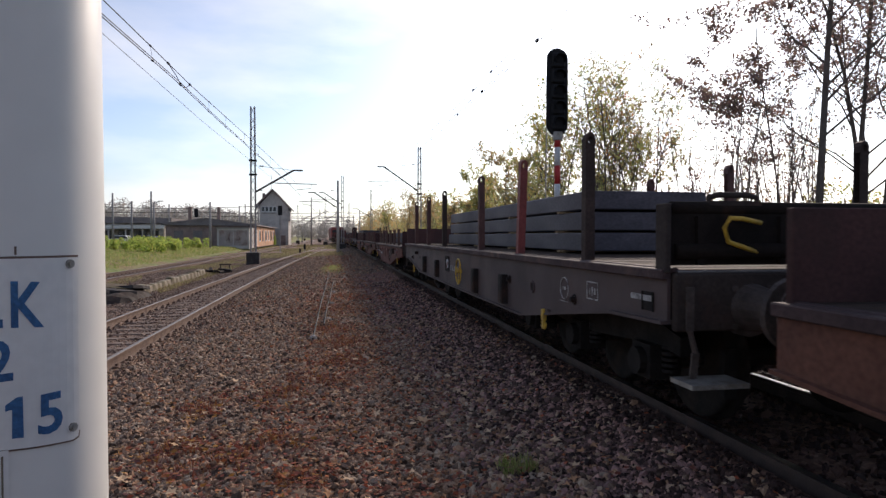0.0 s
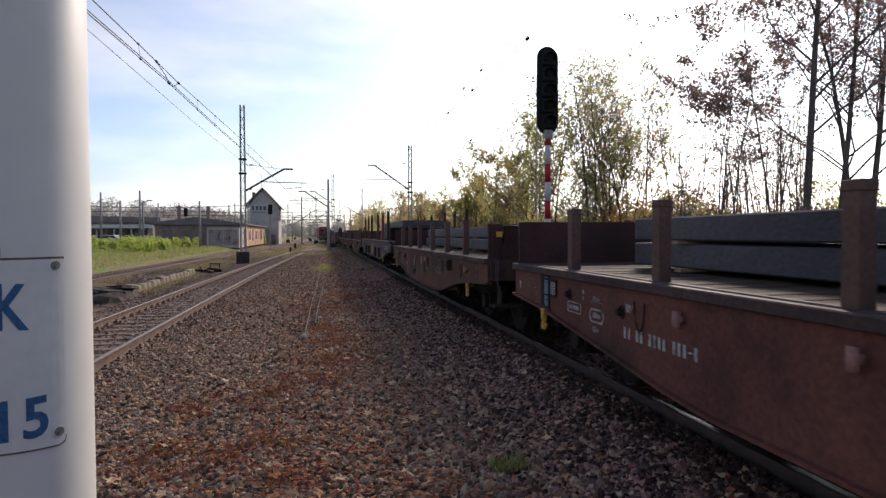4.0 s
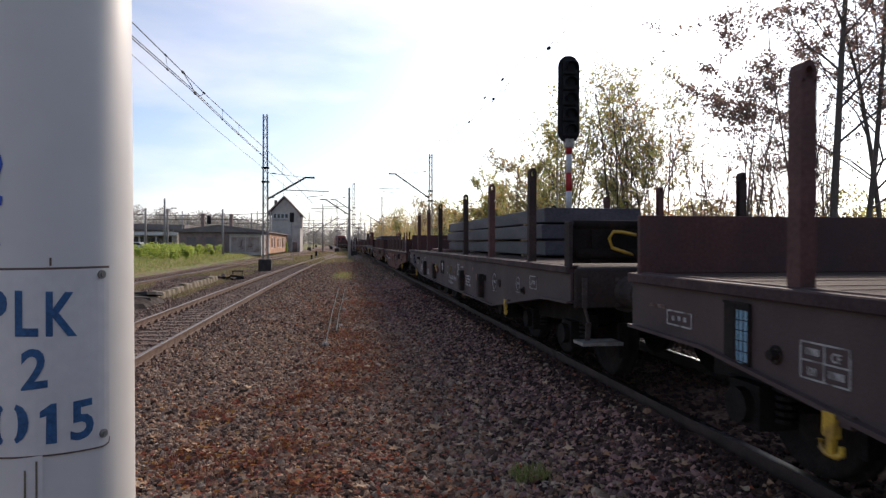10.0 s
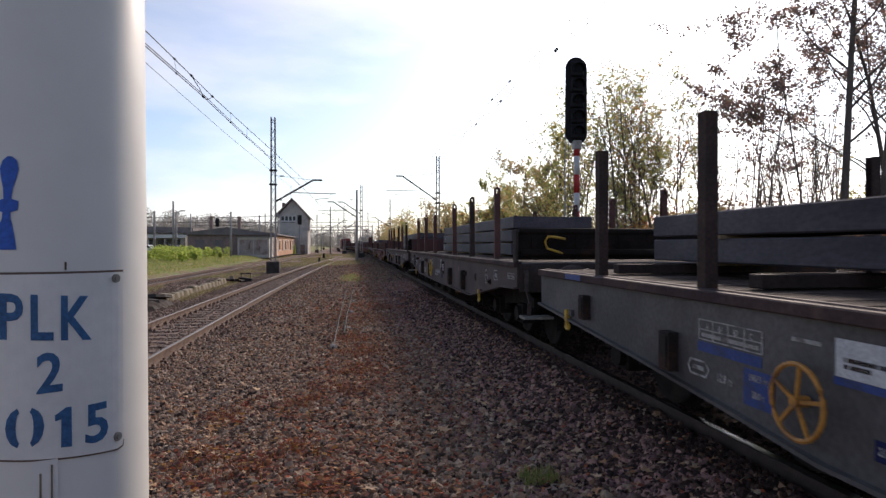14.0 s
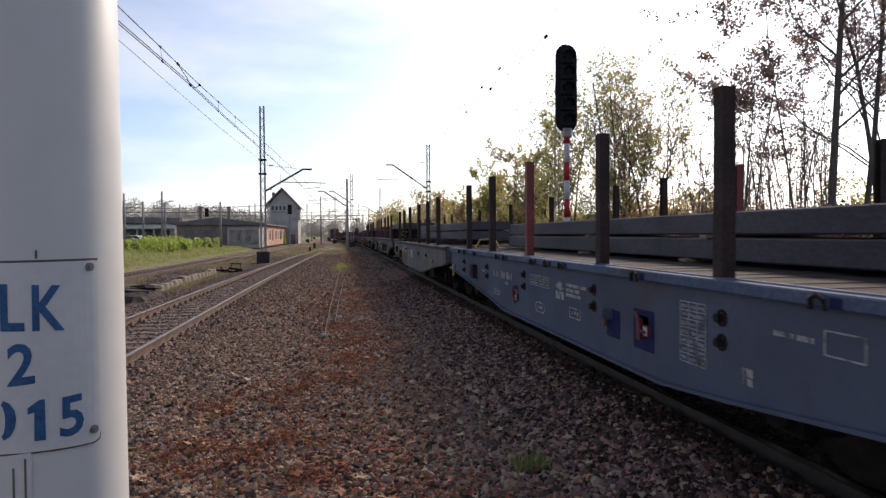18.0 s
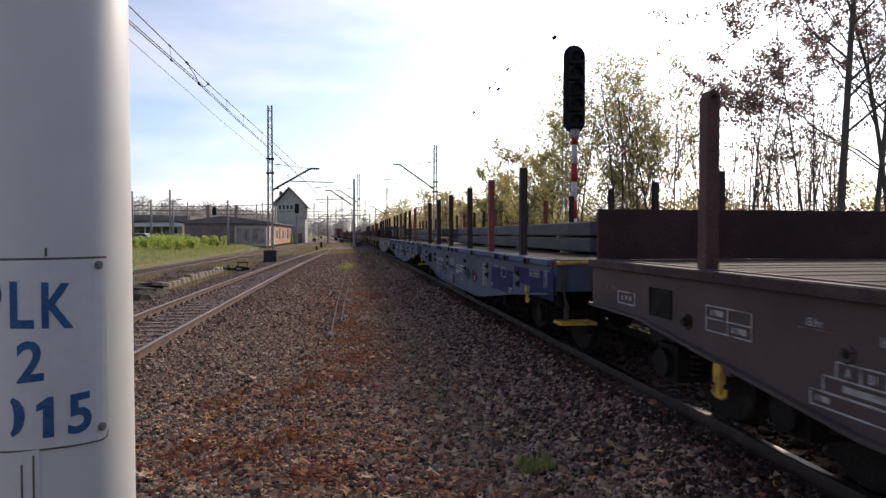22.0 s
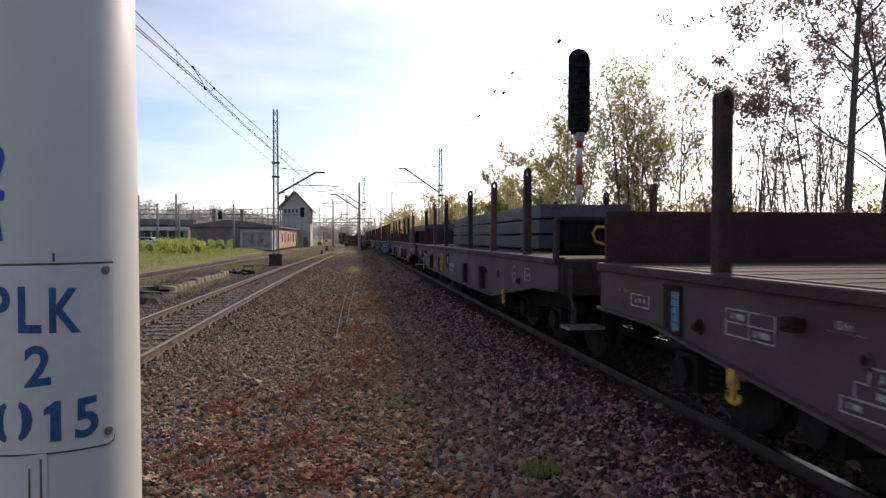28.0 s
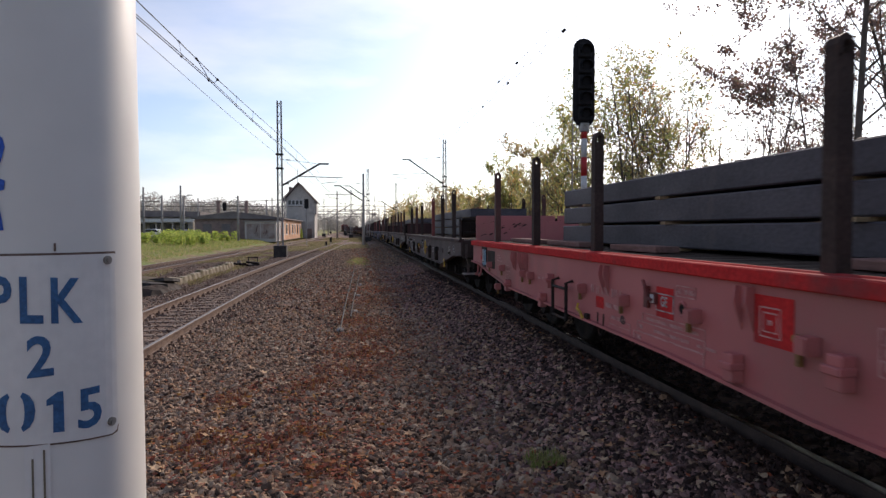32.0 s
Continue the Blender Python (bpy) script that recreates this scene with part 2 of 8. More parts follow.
RUST = (0.13, 0.060, 0.036)
M = dict(
    block=mat("dirty_concrete", (0.36, 0.31, 0.24), (0.22, 0.185, 0.14), rough=0.9, scale=2.0, fine=30, dirt=(0.10, 0.09, 0.05), dirt_amount=0.7),
    stone=mat("ballast_stone", (0.234, 0.179, 0.173), (0.138, 0.103, 0.102), rough=0.85, scale=9, fine=90, bump=0.5, palette=((0.46, 0.315, 0.215), (0.155, 0.102, 0.076), (0.38, 0.255, 0.172), (0.105, 0.072, 0.054), (0.50, 0.38, 0.27), (0.42, 0.255, 0.158), (0.22, 0.152, 0.112), (0.33, 0.195, 0.122), (0.34, 0.268, 0.205), (0.075, 0.052, 0.041))),
    # reddish palette that carries the tone of the shade beside the train
    stone_shade_tone=mat("shade_toned_ballast", (0.053, 0.043, 0.041), (0.032, 0.026, 0.025), rough=0.8, scale=9, fine=90, bump=0.5, palette=((0.31, 0.182, 0.165), (0.17, 0.104, 0.096), (0.40, 0.238, 0.205), (0.215, 0.132, 0.122), (0.50, 0.295, 0.24))),
    # near-black palette: oil stains plus the shade of the train, painted in
    stone_oil_shade=mat("oil_and_shade_ballast", (0.045, 0.031, 0.028), (0.028, 0.020, 0.018), rough=0.75, scale=9, fine=90, bump=0.5, palette=((0.056, 0.034, 0.030), (0.032, 0.020, 0.018), (0.090, 0.054, 0.046), (0.044, 0.028, 0.025), (0.14, 0.085, 0.068))),
    stone_left=mat("ballast_stone_grey", (0.22, 0.18, 0.155), (0.13, 0.10, 0.085), rough=0.85, scale=9, fine=90, bump=0.5, palette=((0.276, 0.198, 0.15), (0.199, 0.135, 0.106), (0.332, 0.244, 0.183), (0.166, 0.104, 0.077), (0.231, 0.182, 0.15))),
    maple=leafy("pale_maple_leaf", [(0.675, 0.486, 0.311), (0.567, 0.378, 0.230), (0.486, 0.270, 0.149), (0.621, 0.446, 0.297)], 0.15, rough=0.9, gloss=0.05),
    fallen=leafy("fallen_leaf", [(0.227, 0.092, 0.068), (0.302, 0.131, 0.084), (0.393, 0.115, 0.060), (0.257, 0.084, 0.060), (0.454, 0.169, 0.077), (0.166, 0.077, 0.060), (0.378, 0.199, 0.101), (0.333, 0.092, 0.051), (0.287, 0.153, 0.101)], 0.15, rough=0.9, gloss=0.12),
    drift_leaf=leafy("red_leaf_drift", [(0.310, 0.113, 0.051), (0.206, 0.069, 0.051), (0.362, 0.190, 0.059), (0.138, 0.063, 0.059), (0.259, 0.089, 0.059)], 0.2, rough=0.9, gloss=0.12),
    rail=mat("rail_rust", (0.21, 0.145, 0.112), (0.14, 0.095, 0.078), rough=0.75, metal=0.1, scale=5, fine=80),
    # darker brown steel for the rails under the train
    rail_dark=mat("rail_dark_brown", (0.072, 0.047, 0.039), (0.045, 0.031, 0.027), rough=0.7, metal=0.1, scale=5, fine=80),
    bright=mat("rail_bright", (0.50, 0.49, 0.48), (0.42, 0.41, 0.40), rough=0.28, metal=1.0, scale=2, fine=200, bump=0.05, stretch=(1, 0.05, 1)),
    shine=mat("rail_polished", (0.27, 0.245, 0.23), (0.20, 0.18, 0.17), rough=0.58, metal=0.6, scale=2, fine=200, bump=0.05, stretch=(1, 0.05, 1)),
    arm=mat("cantilever_steel", (0.11, 0.095, 0.09), (0.07, 0.062, 0.06), rough=0.7, metal=0.2, scale=2, fine=20),
    earth=mat("bare_earth", (0.135, 0.098, 0.07), (0.09, 0.078, 0.045), rough=0.95, scale=1.5, fine=22, bump=0.8),
    sleeper=mat("concrete_sleeper", (0.25, 0.19, 0.155), (0.16, 0.12, 0.10), rough=0.9, dirt=(0.10, 0.06, 0.045)),
    concrete=mat("old_concrete", (0.36, 0.33, 0.29), (0.24, 0.22, 0.19), rough=0.9, scale=2.0, fine=35, dirt=(0.12, 0.10, 0.07)),
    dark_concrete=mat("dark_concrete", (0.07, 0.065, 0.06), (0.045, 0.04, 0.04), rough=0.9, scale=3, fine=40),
    # grimy running gear, and the painted dark inside of girder openings
    grime_hollow=mat("black_grime_and_hollows", (0.022, 0.019, 0.018), (0.012, 0.011, 0.011), rough=0.75, scale=5, fine=50),
    iron=mat("worn_black_iron", (0.028, 0.024, 0.023), (0.016, 0.014, 0.014), rough=0.72, metal=0.1, scale=5, fine=70, dirt=(0.07, 0.04, 0.03)),
    # kept near black: the shade under the wagons is in the wheel colour
    tread=mat("wheel_steel", (0.024, 0.020, 0.018), (0.015, 0.013, 0.012), rough=0.9, metal=0.0, scale=4, fine=60, dirt=(0.04, 0.03, 0.025)),
    wood=mat("weathered_planks", (0.098, 0.070, 0.055), (0.052, 0.038, 0.031), rough=0.85, scale=3, fine=45, bump=0.5, stretch=(0.25, 3, 1), per_object=0.28),
    wood_dark=mat("dark_grey_planks", (0.080, 0.060, 0.052), (0.046, 0.035, 0.031), rough=0.9, scale=3, fine=45, bump=0.5, stretch=(0.25, 3, 1), per_object=0.25),
    batten=mat("raw_timber", (0.38, 0.27, 0.16), (0.27, 0.19, 0.11), rough=0.8, scale=4, fine=50, stretch=(0.3, 3, 3)),
    slab=mat("mill_scale_steel", (0.088, 0.078, 0.094), (0.058, 0.052, 0.064), rough=0.6, metal=0.2, scale=1.6, fine=24, bump=0.18, stretch=(1, 0.8, 1.6), dirt=(0.11, 0.092, 0.09), dirt_amount=0.22, per_object=0.15),
    brown=mat("brown_wagon_paint", (0.145, 0.066, 0.047), (0.098, 0.047, 0.036), rough=0.75, scale=1.4, fine=30, dirt=(0.045, 0.03, 0.028), dirt_amount=0.6),
    red_brown=mat("oxide_brown_wagon_paint", (0.165, 0.066, 0.052), (0.11, 0.047, 0.039), rough=0.75, scale=1.4, fine=30, dirt=(0.05, 0.032, 0.029), dirt_amount=0.5),
    grey=mat("grey_brown_wagon_paint", (0.084, 0.058, 0.056), (0.056, 0.039, 0.040), rough=0.7, scale=1.6, fine=80, grain=(0.88, 1.08), dirt=(0.090, 0.054, 0.047), dirt_amount=0.35),
    teal=mat("grey_blue_wagon_paint", (0.115, 0.112, 0.114), (0.08, 0.078, 0.081), rough=0.6, scale=1.3, fine=30, dirt=(0.05, 0.045, 0.045), dirt_amount=0.5),
    blue=mat("faded_blue_wagon_paint", (0.110, 0.128, 0.178), (0.085, 0.100, 0.142), rough=0.75, scale=1.3, fine=110, grain=(0.90, 1.06), dirt=(0.09, 0.085, 0.095), dirt_amount=0.4),
    light_blue=mat("light_blue_edge_paint", (0.125, 0.16, 0.235), (0.095, 0.125, 0.185), rough=0.85, scale=1.6, fine=40, dirt=(0.08, 0.08, 0.09), dirt_amount=0.3),
    board_pink=mat("weathered_pink_board", (0.27, 0.145, 0.125), (0.19, 0.115, 0.10), rough=0.9, scale=3, fine=60, bump=0.3, stretch=(1, 0.15, 1)),
    lever_yellow=mat("dirty_yellow_lever", (0.34, 0.21, 0.06), (0.22, 0.13, 0.05), rough=0.7, scale=6, fine=60),
    pink=mat("faded_red_wagon_paint", (0.50, 0.155, 0.15), (0.40, 0.125, 0.125), rough=0.6, scale=0.9, fine=120, bump=0.1, grain=(0.92, 1.05), dirt=(0.33, 0.14, 0.125), dirt_amount=0.5),
    red_edge=mat("red_edge_paint", (0.60, 0.032, 0.032), (0.48, 0.03, 0.03), rough=0.85, scale=1.6, fine=40, dirt=(0.2, 0.05, 0.05), dirt_amount=0.3),
    wall_brown=mat("rusty_end_wall", (0.075, 0.036, 0.034), (0.050, 0.026, 0.026), rough=0.75, scale=2.2, fine=40, dirt=(0.04, 0.025, 0.022), dirt_amount=0.6),
    wall_red=mat("oxide_red_end_wall", (0.10, 0.037, 0.032), (0.068, 0.028, 0.025), rough=0.7, scale=2.2, fine=40, dirt=(0.05, 0.03, 0.028), dirt_amount=0.6),
    headstock=mat("dark_brown_headstock", (0.060, 0.047, 0.042), (0.040, 0.032, 0.029), rough=0.85, scale=2.5, fine=40, dirt=(0.07, 0.042, 0.034), dirt_amount=0.3),
    rosy=mat("pale_pink_lettering", (0.60, 0.36, 0.34), (0.52, 0.26, 0.25), rough=0.85, scale=14, fine=80, bump=0, dirt=(0.42, 0.15, 0.15), dirt_amount=0.5),
    green_spray=mat("faded_green_spray", (0.15, 0.19, 0.08), (0.10, 0.13, 0.06), rough=0.8, scale=6, fine=70, dirt=(0.06, 0.055, 0.04), dirt_amount=0.5),
    teal_spray=mat("faded_teal_spray", (0.09, 0.24, 0.20), (0.07, 0.18, 0.15), rough=0.8, scale=8, fine=70, dirt=(0.08, 0.08, 0.07), dirt_amount=0.4),
    buffer=mat("worn_buffer_steel", (0.095, 0.076, 0.069), (0.06, 0.048, 0.044), rough=0.6, metal=0.2, scale=5, fine=50, dirt=(0.03, 0.025, 0.022), dirt_amount=0.4),
    primer=mat("pink_primer_patch", (0.36, 0.20, 0.18), (0.28, 0.15, 0.14), rough=0.8, scale=20, fine=90),
    tag_red=mat("faded_red_spray", (0.12, 0.034, 0.036), (0.075, 0.03, 0.03), rough=0.7, scale=5, fine=60, dirt=(0.04, 0.035, 0.035), dirt_amount=0.6),
    spray=mat("faded_yellow_spray", (0.30, 0.27, 0.10), (0.2, 0.18, 0.08), rough=0.8, scale=9, fine=80, dirt=(0.08, 0.07, 0.05), dirt_amount=0.6),
    wall_black=mat("black_end_flap", (0.018, 0.013, 0.011), (0.010, 0.008, 0.007), rough=0.85, scale=3, fine=40, dirt=(0.035, 0.018, 0.013), dirt_amount=0.3),
    post_dark=mat("dark_stanchion", (0.062, 0.042, 0.037), (0.040, 0.029, 0.026), rough=0.75, scale=3, fine=40, dirt=(0.10, 0.05, 0.035), dirt_amount=0.4),
    post_brown=mat("brown_stanchion", (0.12, 0.066, 0.052), (0.08, 0.046, 0.038), rough=0.7, scale=3, fine=40, dirt=(0.04, 0.03, 0.028), dirt_amount=0.4),
    post_rust=mat("rusty_stanchion", (0.115, 0.048, 0.041), (0.075, 0.035, 0.031), rough=0.7, scale=3, fine=40, dirt=(0.05, 0.03, 0.025), dirt_amount=0.5),
    post_red=mat("red_stanchion", (0.23, 0.046, 0.042), (0.16, 0.038, 0.035), rough=0.6, scale=3, fine=40, dirt=(0.09, 0.04, 0.035), dirt_amount=0.4),
    yellow=mat("yellow_paint", (0.62, 0.40, 0.05), (0.52, 0.32, 0.04), rough=0.5, scale=9, fine=70, dirt=(0.22, 0.14, 0.05), dirt_amount=0.35),
    orange=mat("ochre_paint", (0.55, 0.26, 0.05), (0.45, 0.20, 0.04), rough=0.5, scale=9, fine=70, dirt=(0.2, 0.1, 0.05)),
    faded=mat("worn_thin_marking", (0.26, 0.20, 0.18), (0.17, 0.12, 0.105), rough=0.85, scale=14, fine=80, bump=0, dirt=(0.11, 0.06, 0.05), dirt_amount=0.6),
    white=mat("faded_white_marking", (0.50, 0.49, 0.48), (0.36, 0.35, 0.345), rough=0.8, scale=14, fine=80, bump=0, dirt=(0.10, 0.085, 0.08), dirt_amount=0.45),
    paper_blue=mat("pale_blue_paper", (0.30, 0.52, 0.66), (0.24, 0.44, 0.58), rough=0.8, scale=7, fine=60),
    paper_white=mat("white_paper", (0.62, 0.64, 0.66), (0.5, 0.52, 0.55), rough=0.8, scale=7, fine=60),
    decal_blue=mat("blue_decal", (0.035, 0.075, 0.27), (0.03, 0.06, 0.21), rough=0.5, scale=7, fine=60, dirt=(0.06, 0.06, 0.08), dirt_amount=0.3),
    sign_blue=mat("dark_blue_panel", (0.022, 0.028, 0.105), (0.018, 0.023, 0.08), rough=0.75, scale=7, fine=60),
    rim=mat("chipped_rusty_edge", (0.082, 0.054, 0.053), (0.055, 0.038, 0.040), rough=0.75, scale=3, fine=40, dirt=(0.13, 0.085, 0.07), dirt_amount=0.3),
    pole=mat("white_pole_paint", (0.70, 0.685, 0.64), (0.67, 0.655, 0.615), rough=0.42, scale=1.2, fine=16, bump=0.0, grain=(0.97, 1.02)),
    plate=mat("white_enamel_plate", (0.72, 0.70, 0.665), (0.67, 0.655, 0.625), rough=0.4, scale=6, fine=60, bump=0.03, grain=(0.95, 1.03)),
    letter=mat("blue_stencil_paint", (0.04, 0.14, 0.30), (0.03, 0.10, 0.23), rough=0.6, scale=30, fine=200, bump=0.1),
    blue_mark=mat("bright_blue_paint", (0.02, 0.11, 0.50), (0.02, 0.09, 0.42), rough=0.5, scale=20, fine=150, bump=0.1),
    zinc=mat("grey_zinc", (0.38, 0.37, 0.35), (0.28, 0.27, 0.25), rough=0.5, metal=0.5, scale=10, fine=80, dirt=(0.2, 0.17, 0.13)),
    # steel grey lightened to take in sunlit haze
    mast=mat("catenary_mast_steel", (0.36, 0.345, 0.335), (0.27, 0.255, 0.25), rough=0.7, metal=0.2, scale=1, fine=20),
    mast_pale=mat("spun_concrete_mast", (0.46, 0.44, 0.41), (0.38, 0.36, 0.34), rough=0.85, scale=1, fine=15),
    wire=mat("copper_wire", (0.10, 0.095, 0.09), (0.08, 0.075, 0.07), rough=0.6, metal=0.3, bump=0),
    lamp_black=mat("signal_black", (0.028, 0.028, 0.031), (0.018, 0.018, 0.020), rough=0.9, scale=4, fine=40),
    band_red=mat("signal_red_band", (0.50, 0.03, 0.03), (0.40, 0.03, 0.03), rough=0.5),
    band_white=mat("signal_white_band", (0.62, 0.62, 0.62), (0.5, 0.5, 0.5), rough=0.5),
    bark=mat("dark_bark", (0.17, 0.14, 0.12), (0.11, 0.09, 0.078), rough=0.9, scale=6, fine=40, bump=0.6, stretch=(1, 1, 0.3)),
    leaf_dark=leafy("purple_brown_leaf", [(0.24, 0.18, 0.18), (0.29, 0.195, 0.18), (0.21, 0.165, 0.165), (0.33, 0.195, 0.15), (0.27, 0.24, 0.18)], 0.6),
    leaf_yellow=leafy("yellow_green_leaf", [(0.42, 0.38, 0.20), (0.36, 0.37, 0.21), (0.48, 0.37, 0.18), (0.33, 0.34, 0.20), (0.52, 0.40, 0.17), (0.40, 0.31, 0.19), (0.56, 0.31, 0.12)], 0.75),
    leaf_orange=leafy("orange_leaf", [(0.60, 0.22, 0.05), (0.66, 0.30, 0.06), (0.52, 0.17, 0.05), (0.62, 0.40, 0.08)], 0.7),
    leaf_green=leafy("dull_green_leaf", [(0.38, 0.42, 0.15), (0.45, 0.46, 0.16), (0.32, 0.36, 0.15), (0.50, 0.45, 0.15), (0.54, 0.38, 0.14)], 0.8),
    leaf_red=leafy("rust_red_leaf", [(0.21, 0.09, 0.06), (0.26, 0.13, 0.065), (0.16, 0.08, 0.06), (0.30, 0.19, 0.08), (0.15, 0.12, 0.08)], 0.5),
    weed=leafy("weed_leaf", [(0.36, 0.46, 0.09), (0.44, 0.52, 0.11), (0.22, 0.31, 0.08), (0.50, 0.48, 0.14), (0.30, 0.40, 0.10)], 0.7),
    grass=leafy("grass_blade", [(0.21, 0.28, 0.07), (0.27, 0.32, 0.09), (0.36, 0.33, 0.13), (0.18, 0.24, 0.06), (0.42, 0.35, 0.17)], 0.5),
    straw=leafy("dry_grass_blade", [(0.30, 0.25, 0.13), (0.24, 0.21, 0.10), (0.36, 0.29, 0.16), (0.21, 0.22, 0.09), (0.19, 0.15, 0.09)], 0.4),
    # brick lifted paler to stand for the haze over the yard
    brick=mat("brown_brick", (0.33, 0.245, 0.215), (0.26, 0.195, 0.175), rough=0.9, scale=1.2, fine=18, dirt=(0.17, 0.13, 0.115)),
    plaster=mat("grey_plaster", (0.60, 0.56, 0.51), (0.50, 0.465, 0.42), rough=0.9, scale=0.8, fine=12, dirt=(0.32, 0.30, 0.28)),
    peach=mat("ochre_plaster", (0.70, 0.43, 0.28), (0.58, 0.33, 0.20), rough=0.9, scale=0.8, fine=12, dirt=(0.25, 0.17, 0.12)),
    garage_door=mat("rusty_steel_door", (0.42, 0.36, 0.33), (0.30, 0.25, 0.23), rough=0.7, scale=1.0, fine=14, dirt=(0.20, 0.10, 0.07), dirt_amount=0.5),
    # roof grey also lightened by the painted haze
    roof=mat("tar_roof", (0.24, 0.215, 0.205), (0.19, 0.17, 0.165), rough=0.9, scale=1, fine=10),
    rooftile=mat("grey_brown_tiles", (0.17, 0.14, 0.13), (0.12, 0.10, 0.095), rough=0.85, scale=2, fine=16),
    frame_white=mat("white_window_paint", (0.68, 0.68, 0.66), (0.58, 0.58, 0.56), rough=0.6),
    glass=mat("dark_window_glass", (0.05, 0.055, 0.06), (0.04, 0.045, 0.05), rough=0.12, bump=0),
    # the haze of distance is put into this pale leaf colour
    far_wood_haze=leafy("far_woods", [(0.36, 0.34, 0.325), (0.32, 0.31, 0.30), (0.38, 0.345, 0.31), (0.35, 0.35, 0.31)], 0.5),
    loco=mat("dull_red_loco_paint", (0.27, 0.055, 0.05), (0.20, 0.05, 0.045), rough=0.55, scale=1, fine=20),
    car_white=mat("white_car_paint", (0.7, 0.7, 0.7), (0.62, 0.62, 0.62), rough=0.3, bump=0),
    car_dark=mat("dark_car_paint", (0.05, 0.05, 0.055), (0.04, 0.04, 0.045), rough=0.3, bump=0),
)

# ---------------------------------------------------------------- building helpers
def box(bm, x0, x1, y0, y1, z0, z1):
    v = [bm.verts.new((x, y, z)) for z in (z0, z1) for x, y in ((x0, y0), (x1, y0), (x1, y1), (x0, y1))]
    for f in ((3, 2, 1, 0), (4, 5, 6, 7), (0, 1, 5, 4), (1, 2, 6, 5), (2, 3, 7, 6), (3, 0, 4, 7)):
        bm.faces.new([v[i] for i in f])


def bar(bm, p, q, w, h=None):
    """A square bar from p to q."""
    p, q = Vector(p), Vector(q)
    h = h or w
    d = (q - p).normalized()
    s = d.cross(Vector((0, 0, 1)))
    s = s.normalized() if s.length > 1e-3 else Vector((1, 0, 0))
    u = s.cross(d)
    v = [bm.verts.new(o + s * a * w / 2 + u * b * h / 2) for o in (p, q) for a, b in ((-1, -1), (1, -1), (1, 1), (-1, 1))]
    for f in ((0, 1, 2, 3), (7, 6, 5, 4), (0, 4, 5, 1), (1, 5, 6, 2), (2, 6, 7, 3), (3, 7, 4, 0)):
        bm.faces.new([v[i] for i in f])


def tube(bm, pts, r, n=8, r2=None, caps=True):
    """A round tube through the points, from radius r to r2."""
    pts = [Vector(p) for p in pts]
    r2 = r if r2 is None else r2
    rings = []
    for i, p in enumerate(pts):
        d = (pts[min(i + 1, len(pts) - 1)] - pts[max(i - 1, 0)]).normalized()
        s = d.cross(Vector((0, 0, 1)) if abs(d.z) < 0.95 else Vector((0, 1, 0))).normalized()
        u = s.cross(d)
        k = r + (r2 - r) * i / max(1, len(pts) - 1)
        rings.append([bm.verts.new(p + (s * math.cos(2 * math.pi * j / n) + u * math.sin(2 * math.pi * j / n)) * k) for j in range(n)])
    for a, b in zip(rings, rings[1:]):
        for j in range(n):
            bm.faces.new((a[j], b[j], b[(j + 1) % n], a[(j + 1) % n]))
    if caps:
        bm.faces.new(list(rings[0]))
        bm.faces.new(rings[-1][::-1])


def prism(bm, outline, x0, x1):
    """An outline of (y, z) drawn out from x0 to x1."""
    a = [bm.verts.new((x0, y, z)) for y, z in outline]
    b = [bm.verts.new((x1, y, z)) for y, z in outline]
    n = len(outline)
    bm.faces.new(a)
    bm.faces.new(b[::-1])
    for i in range(n):
        bm.faces.new((a[i], b[i], b[(i + 1) % n], a[(i + 1) % n]))


def prism_y(bm, outline, y0, y1):
    """An outline of (x, z) drawn out from y0 to y1."""
    a = [bm.verts.new((x, y0, z)) for x, z in outline]
    b = [bm.verts.new((x, y1, z)) for x, z in outline]
    n = len(outline)
    bm.faces.new(a)
    bm.faces.new(b[::-1])
    for i in range(n):
        bm.faces.new((a[i], b[i], b[(i + 1) % n], a[(i + 1) % n]))


def soften(bm, width):
    """Rounds all the sharp edges a little."""
    bm.normal_update()
    sharp = [e for e in bm.edges if len(e.link_faces) == 2 and e.calc_face_angle(0) > 0.6]
    bmesh.ops.bevel(bm, geom=sharp, offset=width, segments=1, affect="EDGES", clamp_overlap=True)


def shape(draw, name, smooth=False, bevel=0.0):
    """The mesh that draw(bm) makes."""
    bm = bmesh.new()
    draw(bm)
    bmesh.ops.recalc_face_normals(bm, faces=bm.faces)
    if bevel:
        soften(bm, bevel)
    me = bpy.data.meshes.new(name)
    bm.to_mesh(me)
    bm.free()
    if smooth:
        me.polygons.foreach_set("use_smooth", [True] * len(me.polygons))
    return me


KEPT = {}


def part(name, draw, material, parent, label="", at=None, smooth=False, bevel=0.0, key=None):
    """One mesh object under a thing or a part. Alike pieces share a mesh by their key."""
    k = (key, material.name) if key else None
    if k and k in KEPT:
        me = KEPT[k]
    else:
        me = shape(draw, name, smooth, bevel)
        me.materials.append(material)
        if k:
            KEPT[k] = me
    ob = new(name, me)
    if parent:
        ob.parent = parent
    if at is not None:
        ob.matrix_basis = at
    if label:
        ob["label"] = label
    return ob


def thing(name, label, category, at=None, group="", kind=""):
    ob = new(name)
    if at is not None:
        ob.matrix_basis = at
    return tagged(ob, label, category, group, kind)


